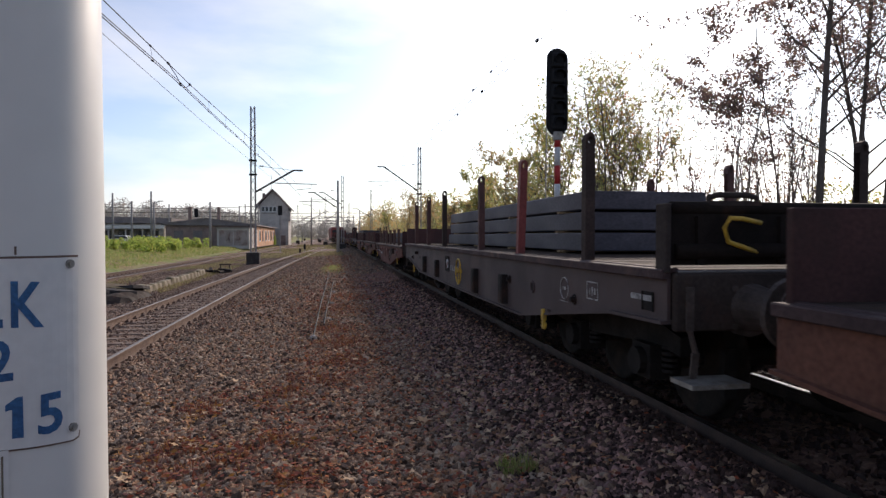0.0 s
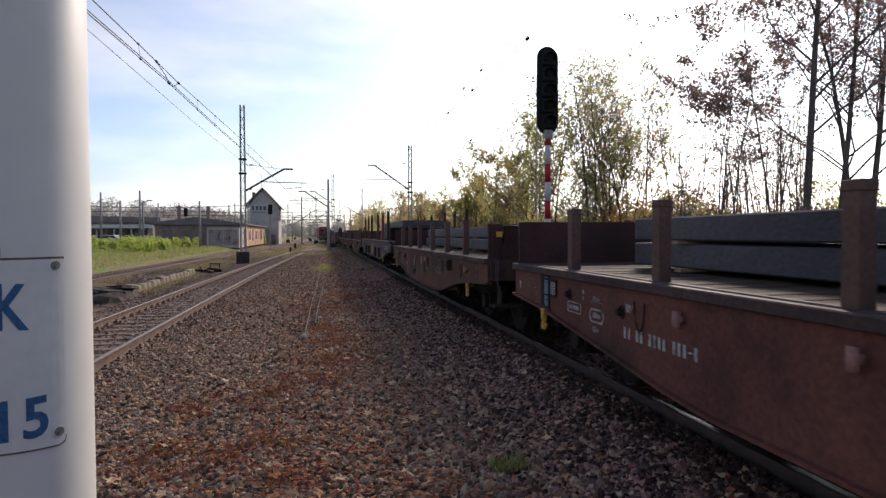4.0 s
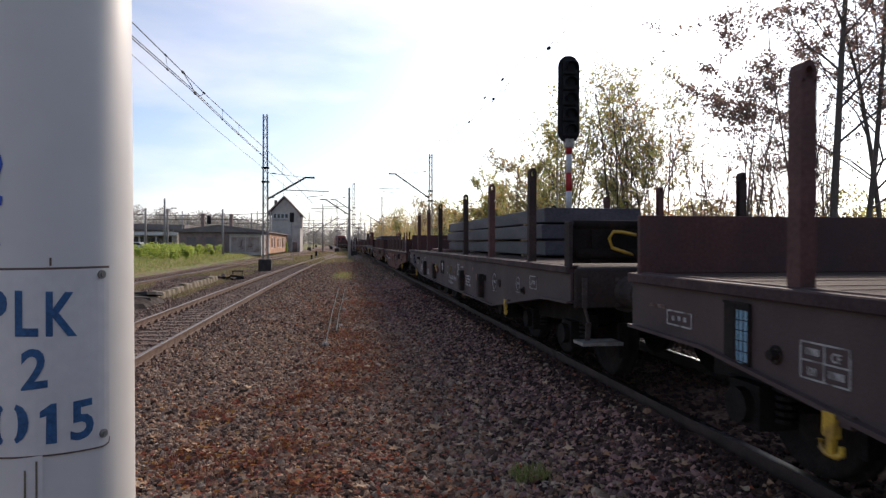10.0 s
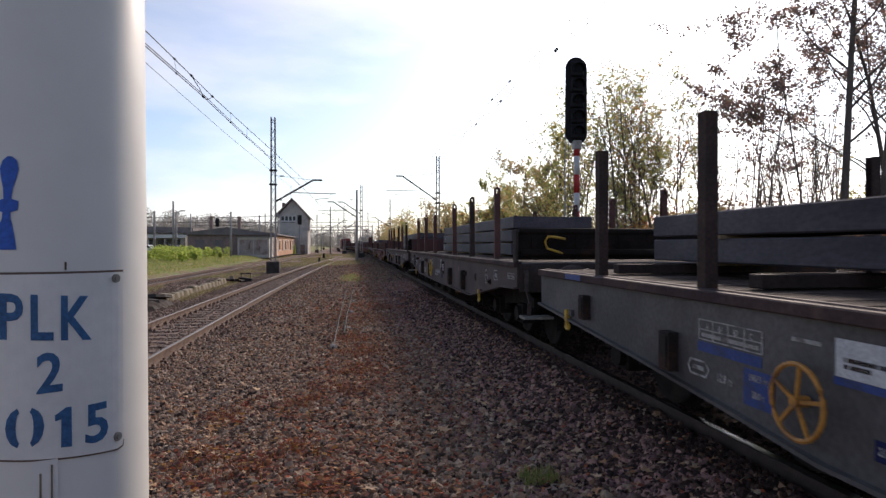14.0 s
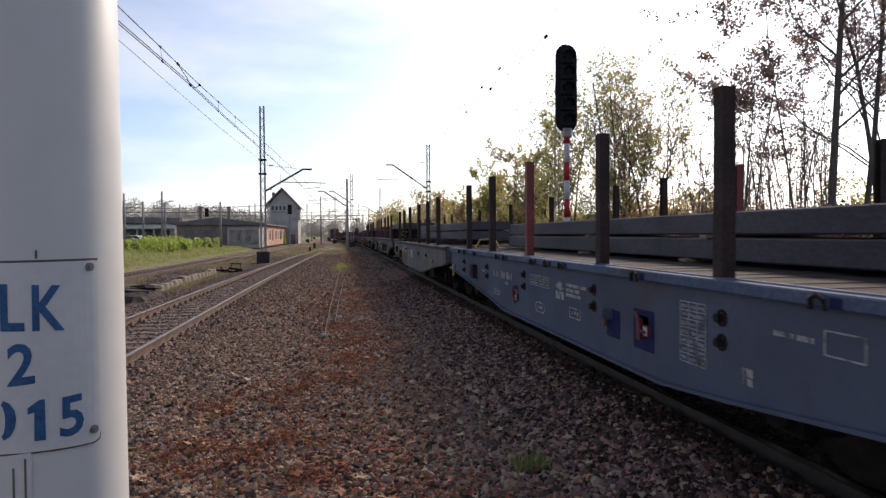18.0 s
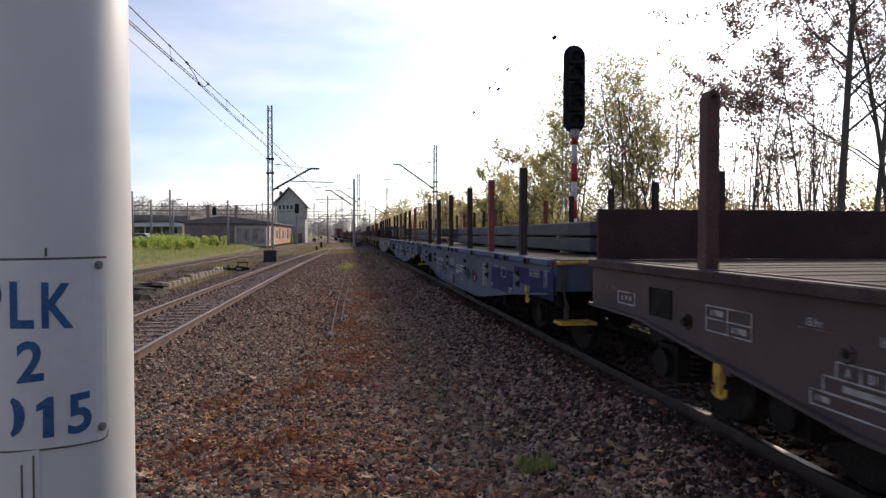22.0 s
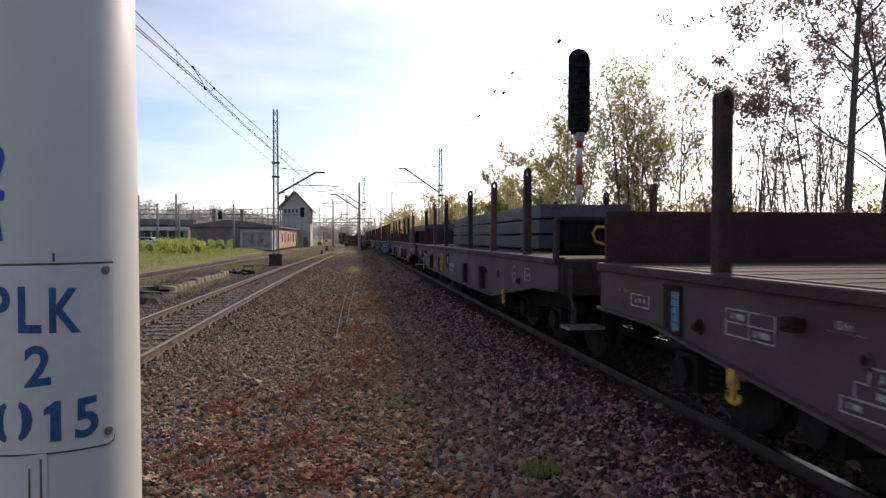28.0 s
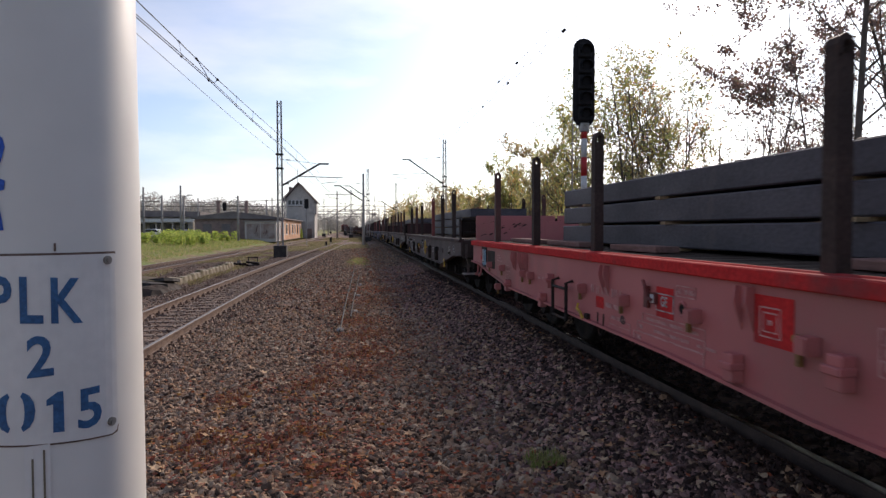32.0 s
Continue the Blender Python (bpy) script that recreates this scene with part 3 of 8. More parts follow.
def cloud(name, verts, faces, material, parent=None, label="", smooth=False):
    me = bpy.data.meshes.new(name)
    me.from_pydata(verts.tolist() if hasattr(verts, "tolist") else verts, [], faces.tolist() if hasattr(faces, "tolist") else faces)
    me.materials.append(material)
    if smooth:
        me.polygons.foreach_set("use_smooth", [True] * len(me.polygons))
    ob = new(name, me)
    if parent:
        ob.parent = parent
    if label:
        ob["label"] = label
    return ob


# ---------------------------------------------------------------- the lie of the land
RAIL_TOP = 0.10
TRACK_X = 3.60                        # middle of the train's track
GX = (-400, -60, -34, -20, -14, -12.2, -9.0, -6.6, -5.4, -4.78, -3.3, -2.7, -1.7, -0.4, 1.4, 2.1, 2.5, 2.80, 2.96, 4.85, 5.5, 6.6, 8.5, 12, 20, 60, 400)
GZ = (0.4, 0.4, 0.2, 0.15, -0.05, -0.56, -0.63, -0.56, -0.50, -0.487, -0.487, -0.46, -0.40, -0.30, -0.265, -0.17, -0.05, 0.0, -0.04, -0.045, -0.22, -0.45, -0.35, 0.0, 0.5, 1.0, 1.0)


def bend(y):
    """How far the train's line has swung at y."""
    return -0.00042 * max(0.0, y - 85) ** 2 if y < 140 else -0.00042 * 55 ** 2 - 0.0462 * (y - 140)


def bend_left(y):
    return -4.05 + 0.00034 * max(0.0, y - 5) ** 2 if y < 105 else -4.05 + 3.4 + 0.02 * (y - 105)


def bend_third(y):
    return -10.5 + 0.021 * (y - 33)


def ground_z(x, y):
    x, y = np.asarray(x, float), np.asarray(y, float)
    heap = np.clip((-6.85 - x) / 0.2, 0, 1) * np.clip((x + 9.4) / 0.5, 0, 1) * np.clip((y - 23.5), 0, 1) * np.clip((50 - y) / 12, 0, 1)
    return np.interp(x, GX, GZ) + 0.23 * heap


def spaced(stops):
    out = []
    for a, b, step in stops:
        out += list(np.arange(a, b, step))
    return np.array(out + [stops[-1][1]])


gx = spaced([(-900, -100, 100), (-100, -20, 8), (-20, -10, 1.0), (-10, 8, 0.2), (8, 20, 1.5), (20, 100, 10), (100, 900, 100)])
gy = spaced([(-300, -20, 40), (-20, 0, 1.0), (0, 16, 0.2), (16, 60, 0.7), (60, 160, 5), (160, 1000, 60), (1000, 4000, 500)])
X, Y = np.meshgrid(gx, gy)
Z = ground_z(X, Y)
rng = np.random.default_rng(4)
Z = Z + rng.normal(0, 1, Z.shape) * np.where((np.abs(X) < 9) & (Y < 60), 0.010, 0.02)
idx = np.arange(X.size).reshape(X.shape)
quads = np.stack([idx[:-1, :-1], idx[:-1, 1:], idx[1:, 1:], idx[1:, :-1]], -1).reshape(-1, 4)


def ground_material():
    m = mat("ground_earth", (0.20, 0.128, 0.096), (0.135, 0.087, 0.066), rough=0.95, scale=2.2, fine=30, bump=0.9)
    n, l = m.node_tree.nodes, m.node_tree.links
    bs = n["Principled BSDF"]
    base = bs.inputs["Base Color"].links[0].from_socket
    tc, sep = n.new("ShaderNodeTexCoord"), n.new("ShaderNodeSeparateXYZ")
    l.new(tc.outputs["Object"], sep.inputs[0])
    wob = n.new("ShaderNodeTexNoise")
    wob.inputs["Scale"].default_value, wob.inputs["Detail"].default_value = 0.45, 6.0
    l.new(tc.outputs["Object"], wob.inputs["Vector"])
    # grass to the left of the sidings
    add = n.new("ShaderNodeMath")
    add.operation = "MULTIPLY_ADD"
    add.inputs[1].default_value = 5.0
    l.new(wob.outputs["Fac"], add.inputs[0])
    l.new(sep.outputs["X"], add.inputs[2])
    left = n.new("ShaderNodeMapRange")
    left.inputs["From Min"].default_value, left.inputs["From Max"].default_value = -8.6, -10.0
    l.new(add.outputs[0], left.inputs["Value"])
    # earth beyond the train is coloured darker to stand for the shade there
    right = n.new("ShaderNodeMapRange")
    right.inputs["From Min"].default_value, right.inputs["From Max"].default_value = 7.0, 8.2
    l.new(add.outputs[0], right.inputs["Value"])
    green = mat_ramp(n, l, wob.outputs["Fac"], (0.15, 0.185, 0.055), (0.24, 0.19, 0.09))
    brown = mat_ramp(n, l, wob.outputs["Fac"], (0.075, 0.050, 0.034), (0.10, 0.078, 0.042))
    col = base
    for fac, c in ((left, green), (right, brown)):
        mx = n.new("ShaderNodeMix")
        mx.data_type = "RGBA"
        l.new(fac.outputs["Result"], mx.inputs["Factor"])
        l.new(col, mx.inputs["A"])
        l.new(c, mx.inputs["B"])
        col = mx.outputs["Result"]
    # finer voronoi chips so that the distant ballast stays grainy
    vo, hs, mr = n.new("ShaderNodeTexVoronoi"), n.new("ShaderNodeHueSaturation"), n.new("ShaderNodeMapRange")
    vo.inputs["Scale"].default_value = 18.0
    l.new(tc.outputs["Object"], vo.inputs["Vector"])
    sp = n.new("ShaderNodeSeparateColor")
    l.new(vo.outputs["Color"], sp.inputs[0])
    mr.inputs["To Min"].default_value, mr.inputs["To Max"].default_value = 0.6, 1.45
    l.new(sp.outputs[0], mr.inputs["Value"])
    l.new(mr.outputs["Result"], hs.inputs["Value"])
    l.new(col, hs.inputs["Color"])
    l.new(hs.outputs["Color"], bs.inputs["Base Color"])
    return m


def mat_ramp(n, l, fac, a, b):
    r = n.new("ShaderNodeValToRGB")
    r.color_ramp.elements[0].position, r.color_ramp.elements[1].position = 0.38, 0.62
    r.color_ramp.elements[0].color, r.color_ramp.elements[1].color = (*a, 1), (*b, 1)
    l.new(fac, r.inputs["Fac"])
    return r.outputs["Color"]


ground = cloud("ground", np.stack([X, Y, Z], -1).reshape(-1, 3), quads, ground_material(), smooth=True)
tagged(ground, "brown stony ground between the tracks with grassy margins", "ground", kind="structure")


# ---------------------------------------------------------------- tracks
def rail_mesh(bm, line, top, side):
    """A rail along line(y) + side: foot, web and head."""
    prof = ((-0.075, -0.172), (-0.075, -0.158), (-0.012, -0.14), (-0.012, -0.05), (-0.036, -0.038), (-0.036, -0.004),
            (0.036, -0.004), (0.036, -0.038), (0.012, -0.05), (0.012, -0.14), (0.075, -0.158), (0.075, -0.172))
    ys = spaced([(-18, 60, 6.0), (60, 170, 5.0), (170, 420, 25)])
    rings = [[bm.verts.new((line(y) + side + px, y, top + pz)) for px, pz in prof] for y in ys]
    for a, b in zip(rings, rings[1:]):
        for j in range(len(prof)):
            bm.faces.new((a[j], b[j], b[(j + 1) % len(prof)], a[(j + 1) % len(prof)]))


def head_mesh(bm, line, top, side):
    ys = spaced([(-18, 60, 6.0), (60, 170, 5.0), (170, 420, 25)])
    rings = [[bm.verts.new((line(y) + side + px, y, top + pz)) for px, pz in ((-0.035, -0.004), (-0.028, 0.0), (0.028, 0.0), (0.035, -0.004))] for y in ys]
    for a, b in zip(rings, rings[1:]):
        for j in range(3):
            bm.faces.new((a[j], b[j], b[j + 1], a[j + 1]))


def sleeper_draw(bm):
    box(bm, -1.25, 1.25, -0.13, 0.13, -0.20, 0.0)
    soften(bm, 0.02)


def clip_draw(bm):
    for s in (-1, 1):
        for k in (-1, 1):
            x = s * 0.7525 + k * 0.105
            box(bm, x - 0.045, x + 0.045, -0.06, 0.06, -0.003, 0.035)
            tube(bm, [(x, 0, 0.035), (x, 0, 0.075)], 0.022, 6)


def track(label, line, top, seen, steel="rail", head="shine"):
    t = thing("railway_track", label, "railway track", kind="structure")
    for s in (-0.7525, 0.7525):
        r = part("rail", lambda bm: rail_mesh(bm, line, top, s), M[steel], t, "rust-brown steel rail")
        part("rail_head", lambda bm: head_mesh(bm, line, top, s), M[head], r, "polished running surface")
    for y in np.arange(seen[0], seen[1], 0.62):
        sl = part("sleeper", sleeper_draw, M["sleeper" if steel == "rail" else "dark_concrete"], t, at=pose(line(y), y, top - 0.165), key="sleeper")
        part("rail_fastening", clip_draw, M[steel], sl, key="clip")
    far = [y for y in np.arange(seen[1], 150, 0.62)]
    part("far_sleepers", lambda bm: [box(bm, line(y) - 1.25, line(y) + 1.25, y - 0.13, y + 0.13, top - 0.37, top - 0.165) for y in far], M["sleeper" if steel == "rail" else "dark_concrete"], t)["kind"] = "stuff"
    return t


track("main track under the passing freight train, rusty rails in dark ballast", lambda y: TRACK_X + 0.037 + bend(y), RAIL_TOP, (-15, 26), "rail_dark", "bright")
track("empty track with concrete sleepers and shiny rails curving away", bend_left, -0.30, (-15, 62))
track("overgrown siding track with rusty rails beside the grass", bend_third, -0.37, (24, 60), "rail", "shine")

# ---------------------------------------------------------------- the freight train
def travelled(t):
    """How far the train has gone at t seconds."""
    u = t / 10
    return 39.936 * u + 3.239 * u ** 2 - 0.6964 * u ** 3 + 0.1456 * u ** 4


MOVING = []                          # (thing, place of its middle along the train at the start, sideways, height)
WHEELS = []                          # (wheelset, place on its wagon)


def sill_draw(bm, side, outline):
    """The web of the fish-bellied side girder."""
    x = side * 1.43
    prism(bm, outline, x - 0.012, x + 0.012)


def flange_draw(bm, side, low):
    """The strip along the girder's lower edge."""
    x = side * 1.43
    prism(bm, [(y, z + 0.019) for y, z in low] + [(y, z - 0.003) for y, z in reversed(low)], x - 0.055, x + 0.055)


def stanchion_draw(bm, h):
    """A U-shaped post, closed on top."""
    prof = ((-0.044, -0.047), (0.042, -0.047), (0.042, -0.034), (-0.030, -0.034), (-0.030, 0.034), (0.042, 0.034), (0.042, 0.047), (-0.044, 0.047))
    a = [bm.verts.new((x, y, -0.06)) for x, y in prof]
    b = [bm.verts.new((x, y, h)) for x, y in prof]
    bm.faces.new(a[::-1])
    bm.faces.new(b)
    for i in range(8):
        bm.faces.new((a[i], a[(i + 1) % 8], b[(i + 1) % 8], b[i]))


def eye_draw(bm, h):
    """A rounded lug with a hole, as wide as the post it tops."""
    outer = ((-0.047, -0.015), (-0.047, 0.045), (-0.034, 0.080), (0.0, 0.098), (0.034, 0.080), (0.047, 0.045), (0.047, -0.015))
    inner = ((-0.023, -0.015), (-0.023, 0.040), (-0.016, 0.058), (0.0, 0.066), (0.016, 0.058), (0.023, 0.040), (0.023, -0.015))
    rings = [[bm.verts.new((x * 0.92, y, h + z)) for x, z in line] for y, line in ((-0.047, outer), (0.047, outer), (0.047, inner), (-0.047, inner))]
    for i in range(4):
        a, b = rings[i], rings[(i + 1) % 4]
        for j in range(6):
            bm.faces.new((a[j], a[j + 1], b[j + 1], b[j]))
    for j in (0, 6):
        bm.faces.new([r[j] for r in rings])


def plank_draw(bm, half, w):
    box(bm, -half, half, -w / 2, w / 2, -0.05, 0)
    soften(bm, 0.006)


def wheel_draw(bm):
    prof = ((0.02, 0.10), (0.05, 0.12), (0.045, 0.30), (0.02, 0.40), (0.0, 0.46), (0.055, 0.455), (0.10, 0.46), (0.10, 0.49), (0.135, 0.49), (0.135, 0.40), (0.09, 0.38), (0.075, 0.13), (0.14, 0.11), (0.14, 0.07), (0.02, 0.07))
    n = 28
    rings = [[bm.verts.new((x, r * math.cos(2 * math.pi * j / n), r * math.sin(2 * math.pi * j / n))) for j in range(n)] for x, r in prof]
    for i in range(len(rings)):
        a, b = rings[i], rings[(i + 1) % len(rings)]
        for j in range(n):
            bm.faces.new((a[j], b[j], b[(j + 1) % n], a[(j + 1) % n]))


def bogie_draw(bm, axles):
    """Side frames, cross beam, axle boxes and springs."""
    half = axles[-1] + 0.45
    for s in (-1, 1):
        x = s * 1.02
        prism(bm, [(-half, 0.56), (-half, 0.70), (-half + 0.25, 0.76), (half - 0.25, 0.76), (half, 0.70), (half, 0.56), (half - 0.3, 0.60), (0.3, 0.52), (-0.3, 0.52), (-half + 0.3, 0.60)], x - 0.05, x + 0.05)
        for a in axles:
            box(bm, x - 0.13, x + 0.13, a - 0.15, a + 0.15, 0.33, 0.60)
            tube(bm, [(x + s * 0.13, a, 0.46), (x + s * 0.19, a, 0.46)], 0.11, 12)
            for k in (-1, 1):
                for i in range(5):
                    tube(bm, [(x, a + k * 0.22, 0.40 + i * 0.045), (x, a + k * 0.22, 0.425 + i * 0.045)], 0.065, 10)
            for k in (-1, 1):
                box(bm, s * 0.72 - 0.05, s * 0.72 + 0.05, a + k * 0.50 - 0.03, a + k * 0.50 + 0.03, 0.26, 0.62)
    box(bm, -1.0, 1.0, -0.22, 0.22, 0.55, 0.80)


def buffer_draw(bm, d):
    tube(bm, [(0, 0, 0), (0, d * 0.04, 0)], 0.20, 12)
    tube(bm, [(0, d * 0.03, 0), (0, d * 0.08, 0), (0, d * 0.18, 0), (0, d * 0.33, 0)], 0.165, 16, 0.118)
    tube(bm, [(0, d * 0.30, 0), (0, d * 0.35, 0)], 0.132, 16)
    for a in range(4):
        k = math.tau * (a + 0.5) / 4
        tube(bm, [(0.175 * math.cos(k), d * 0.035, 0.175 * math.sin(k)), (0.175 * math.cos(k), d * 0.065, 0.175 * math.sin(k))], 0.022, 6)


def plunger_draw(bm, d):
    tube(bm, [(0, d * 0.30, 0), (0, d * 0.575, 0)], 0.085, 14)


def disc_draw(bm, d):
    tube(bm, [(0, d * 0.57, 0), (0, d * 0.60, 0)], 0.215, 20, 0.225)
    tube(bm, [(0, d * 0.60, 0), (0, d * 0.615, 0)], 0.225, 20, 0.15)


def ring_draw(bm, r, spokes, thick=0.016, turn=0.5):
    pts = [(0, r * math.cos(2 * math.pi * i / 24), r * math.sin(2 * math.pi * i / 24)) for i in range(25)]
    tube(bm, pts, thick, 6, caps=False)
    for i in range(spokes):
        a = 2 * math.pi * i / spokes + turn
        bar(bm, (0, 0, 0), (0, r * math.cos(a), r * math.sin(a)), 0.014, 0.018)
    tube(bm, [(-0.02, 0, 0), (0.06, 0, 0)], 0.028, 10)


def ring_draw_plain(bm, r, thick):
    tube(bm, [(0, r * math.cos(2 * math.pi * i / 28), r * math.sin(2 * math.pi * i / 28)) for i in range(29)], thick, 6, caps=False)


def hook_draw(bm):
    """A yellow lashing hook: shank with a T-shaped claw."""
    box(bm, -0.018, 0.018, -0.034, 0.034, -0.06, 0.05)
    box(bm, -0.013, 0.013, -0.019, 0.019, -0.13, -0.06)
    tube(bm, [(0, -0.062, -0.085), (0, -0.06, -0.12), (0, -0.03, -0.138), (0, 0.03, -0.138), (0, 0.06, -0.12), (0, 0.062, -0.085)], 0.014, 6)


def text_bars(bm, w, h, rows, seed, y_sign=1):
    """Unreadable stencilled lines: short bars in rows, w wide and h high, in the plane x = 0."""
    r = random.Random(seed)
    rh = h / rows
    for i in range(rows):
        y = 0.0
        z = h / 2 - (i + 0.5) * rh
        end = w * (1 if i == 0 else r.uniform(0.6, 1.0))
        while y < end - 0.01:
            step = rh * r.uniform(0.35, 0.6)
            box(bm, -0.002, 0.002, -w / 2 + y, -w / 2 + min(y + step * 0.75, end), z - rh * 0.33, z + rh * 0.33)
            y += step * (1 if r.random() > 0.15 else 1.8)


def digit_bars(bm, w, h, pattern):
    """A row of figures as plain bars, one for each # of the pattern."""
    cell = w / len(pattern)
    for i, c in enumerate(pattern):
        y = -w / 2 + (i + 0.5) * cell
        if c == "#":
            box(bm, -0.002, 0.002, y - cell * 0.25, y + cell * 0.25, -h / 2, h / 2)
        elif c == "-":
            box(bm, -0.002, 0.002, y - cell * 0.3, y + cell * 0.3, -h * 0.07, h * 0.07)


def dome_draw(bm, w, h):
    """A fan of three curved leaves over a bar."""
    for k in range(3):
        a0, a1 = math.radians(20 + 52 * k), math.radians(64 + 52 * k)
        pts = [(-w * 0.5 * math.cos(a0 + (a1 - a0) * i / 5), h * 0.04 + h * 0.46 * math.sin(a0 + (a1 - a0) * i / 5)) for i in range(6)]
        prism(bm, pts + [(-w * 0.12 * math.cos(a1), h * 0.04), (-w * 0.12 * math.cos(a0), h * 0.04)], -0.002, 0.002)
    for k in (-1, 0, 1):
        box(bm, -0.002, 0.002, k * w * 0.34 - w * 0.13, k * w * 0.34 + w * 0.13, -h * 0.5, -h * 0.05)


def frame_bars(bm, w, h, cols=1, rows=1, t=0.010, filled=True):
    t = min(t, 0.11 * h / rows, 0.11 * w / cols)
    for i in range(rows + 1):
        z = -h / 2 + h * i / rows
        box(bm, -0.002, 0.002, -w / 2, w / 2, z - t / 2, z + t / 2)
    for i in range(cols + 1):
        y = -w / 2 + w * i / cols
        box(bm, -0.002, 0.002, y - t / 2, y + t / 2, -h / 2, h / 2)
    r = random.Random(int(w * 1000 + h * 77))
    for i in range(rows if filled else 0):
        for j in range(cols):
            y, z = -w / 2 + w * (j + 0.5) / cols, -h / 2 + h * (i + 0.5) / rows
            for k in range(3):
                yy = y + (k - 1) * w / cols * 0.24
                box(bm, -0.002, 0.002, yy - w / cols * 0.05, yy + w / cols * 0.05, z - h / rows * r.uniform(0.1, 0.3), z + h / rows * r.uniform(0.05, 0.25))


FACE = -1.4465                       # the near girder's face, where the markings stand


def mark(wagon, kind, y, z, w, h, material, seed=1, cols=1, rows=1, label=""):
    """A marking on the near girder, y from the wagon's leading end."""
    if kind == "bars":
        d = lambda bm: text_bars(bm, w, h, rows, seed)
    elif kind == "frame":
        d = lambda bm: frame_bars(bm, w, h, cols, rows)
    elif kind == "digits":
        d = lambda bm: digit_bars(bm, w, h, seed)
    elif kind == "table":
        d = lambda bm: frame_bars(bm, w, h, cols, rows, 0.008, False)
    elif kind == "hex":
        pts = [(-w / 2, 0), (-w * 0.36, h / 2), (w * 0.36, h / 2), (w / 2, 0), (w * 0.36, -h / 2), (-w * 0.36, -h / 2), (-w / 2, 0)]
        d = lambda bm: ([bar(bm, (0, *a), (0, *b), 0.004, 0.012) for a, b in zip(pts, pts[1:])], text_bars(bm, w * 0.5, h * 0.45, 1, seed))
    elif kind == "star":
        d = lambda bm: prism(bm, [(w * (0.5 if i % 2 == 0 else 0.2) * math.sin(math.pi * i / 5), w * (0.5 if i % 2 == 0 else 0.2) * math.cos(math.pi * i / 5)) for i in range(10)], -0.002, 0.002)
    elif kind == "dome":
        d = lambda bm: dome_draw(bm, w, h)
    elif kind == "blotch":
        d = lambda bm: prism(bm, [(w / 2 * (1 + 0.25 * math.sin(3 * a + seed)) * math.cos(a), h / 2 * (1 + 0.2 * math.sin(2 * a + seed)) * math.sin(a)) for a in [math.tau * i / 14 for i in range(14)]], -0.002, 0.002)
    elif kind == "scrawl":
        d = lambda bm: tube(bm, [(0, w * (f - 0.5) + 0.12 * w * math.sin(19 * f), h * 0.5 * math.sin(11 * f + seed)) for f in [i / 26 for i in range(27)]], 0.006, 4)
    elif kind == "round":
        d = lambda bm: (ring_draw_plain(bm, w / 2, 0.005), text_bars(bm, w * 0.5, h * 0.22, 1, seed), box(bm, -0.002, 0.002, -w / 2, w / 2, -h * 0.62, -h * 0.59))
    else:
        # flat plates and paint patches lie under the lettering
        d = lambda bm: box(bm, -0.002, 0.0005, -w / 2, w / 2, -h / 2, h / 2)
    # markings are drawn to be read from the near side, where the line runs from right to left
    return part("plate" if kind == "plate" else "paint_patch" if kind == "patch" else "marking", d, material, wagon, label,
                at=pose(FACE, wagon["half"] - y, z, 0, 0, 180))


def flat_text(text, size, bold=0.02):
    """The mesh of a word, flat in x and y, from the built-in font."""
    cu = bpy.data.curves.new("lettering", "FONT")
    cu.body, cu.size, cu.align_x, cu.extrude, cu.offset, cu.resolution_u = text, size, "CENTER", 0.0004, size * bold, 3
    ob = bpy.data.objects.new("lettering", cu)
    scene.collection.objects.link(ob)
    bpy.context.view_layer.update()
    me = bpy.data.meshes.new_from_object(ob.evaluated_get(bpy.context.evaluated_depsgraph_get()))
    bpy.data.objects.remove(ob)
    return me


def stencil(wagon, text, y, z, size):
    """A stencilled word on the near girder, read from the near side."""
    me = flat_text(text, size)
    for v in me.vertices:
        v.co = Vector((-v.co.z, -v.co.x * 0.85, v.co.y))
    me.materials.append(M["faded" if wagon["worn"] else "white"])
    ob = new("lettering", me)
    ob.parent = wagon
    ob.matrix_basis = pose(FACE - 0.0035, y, z)


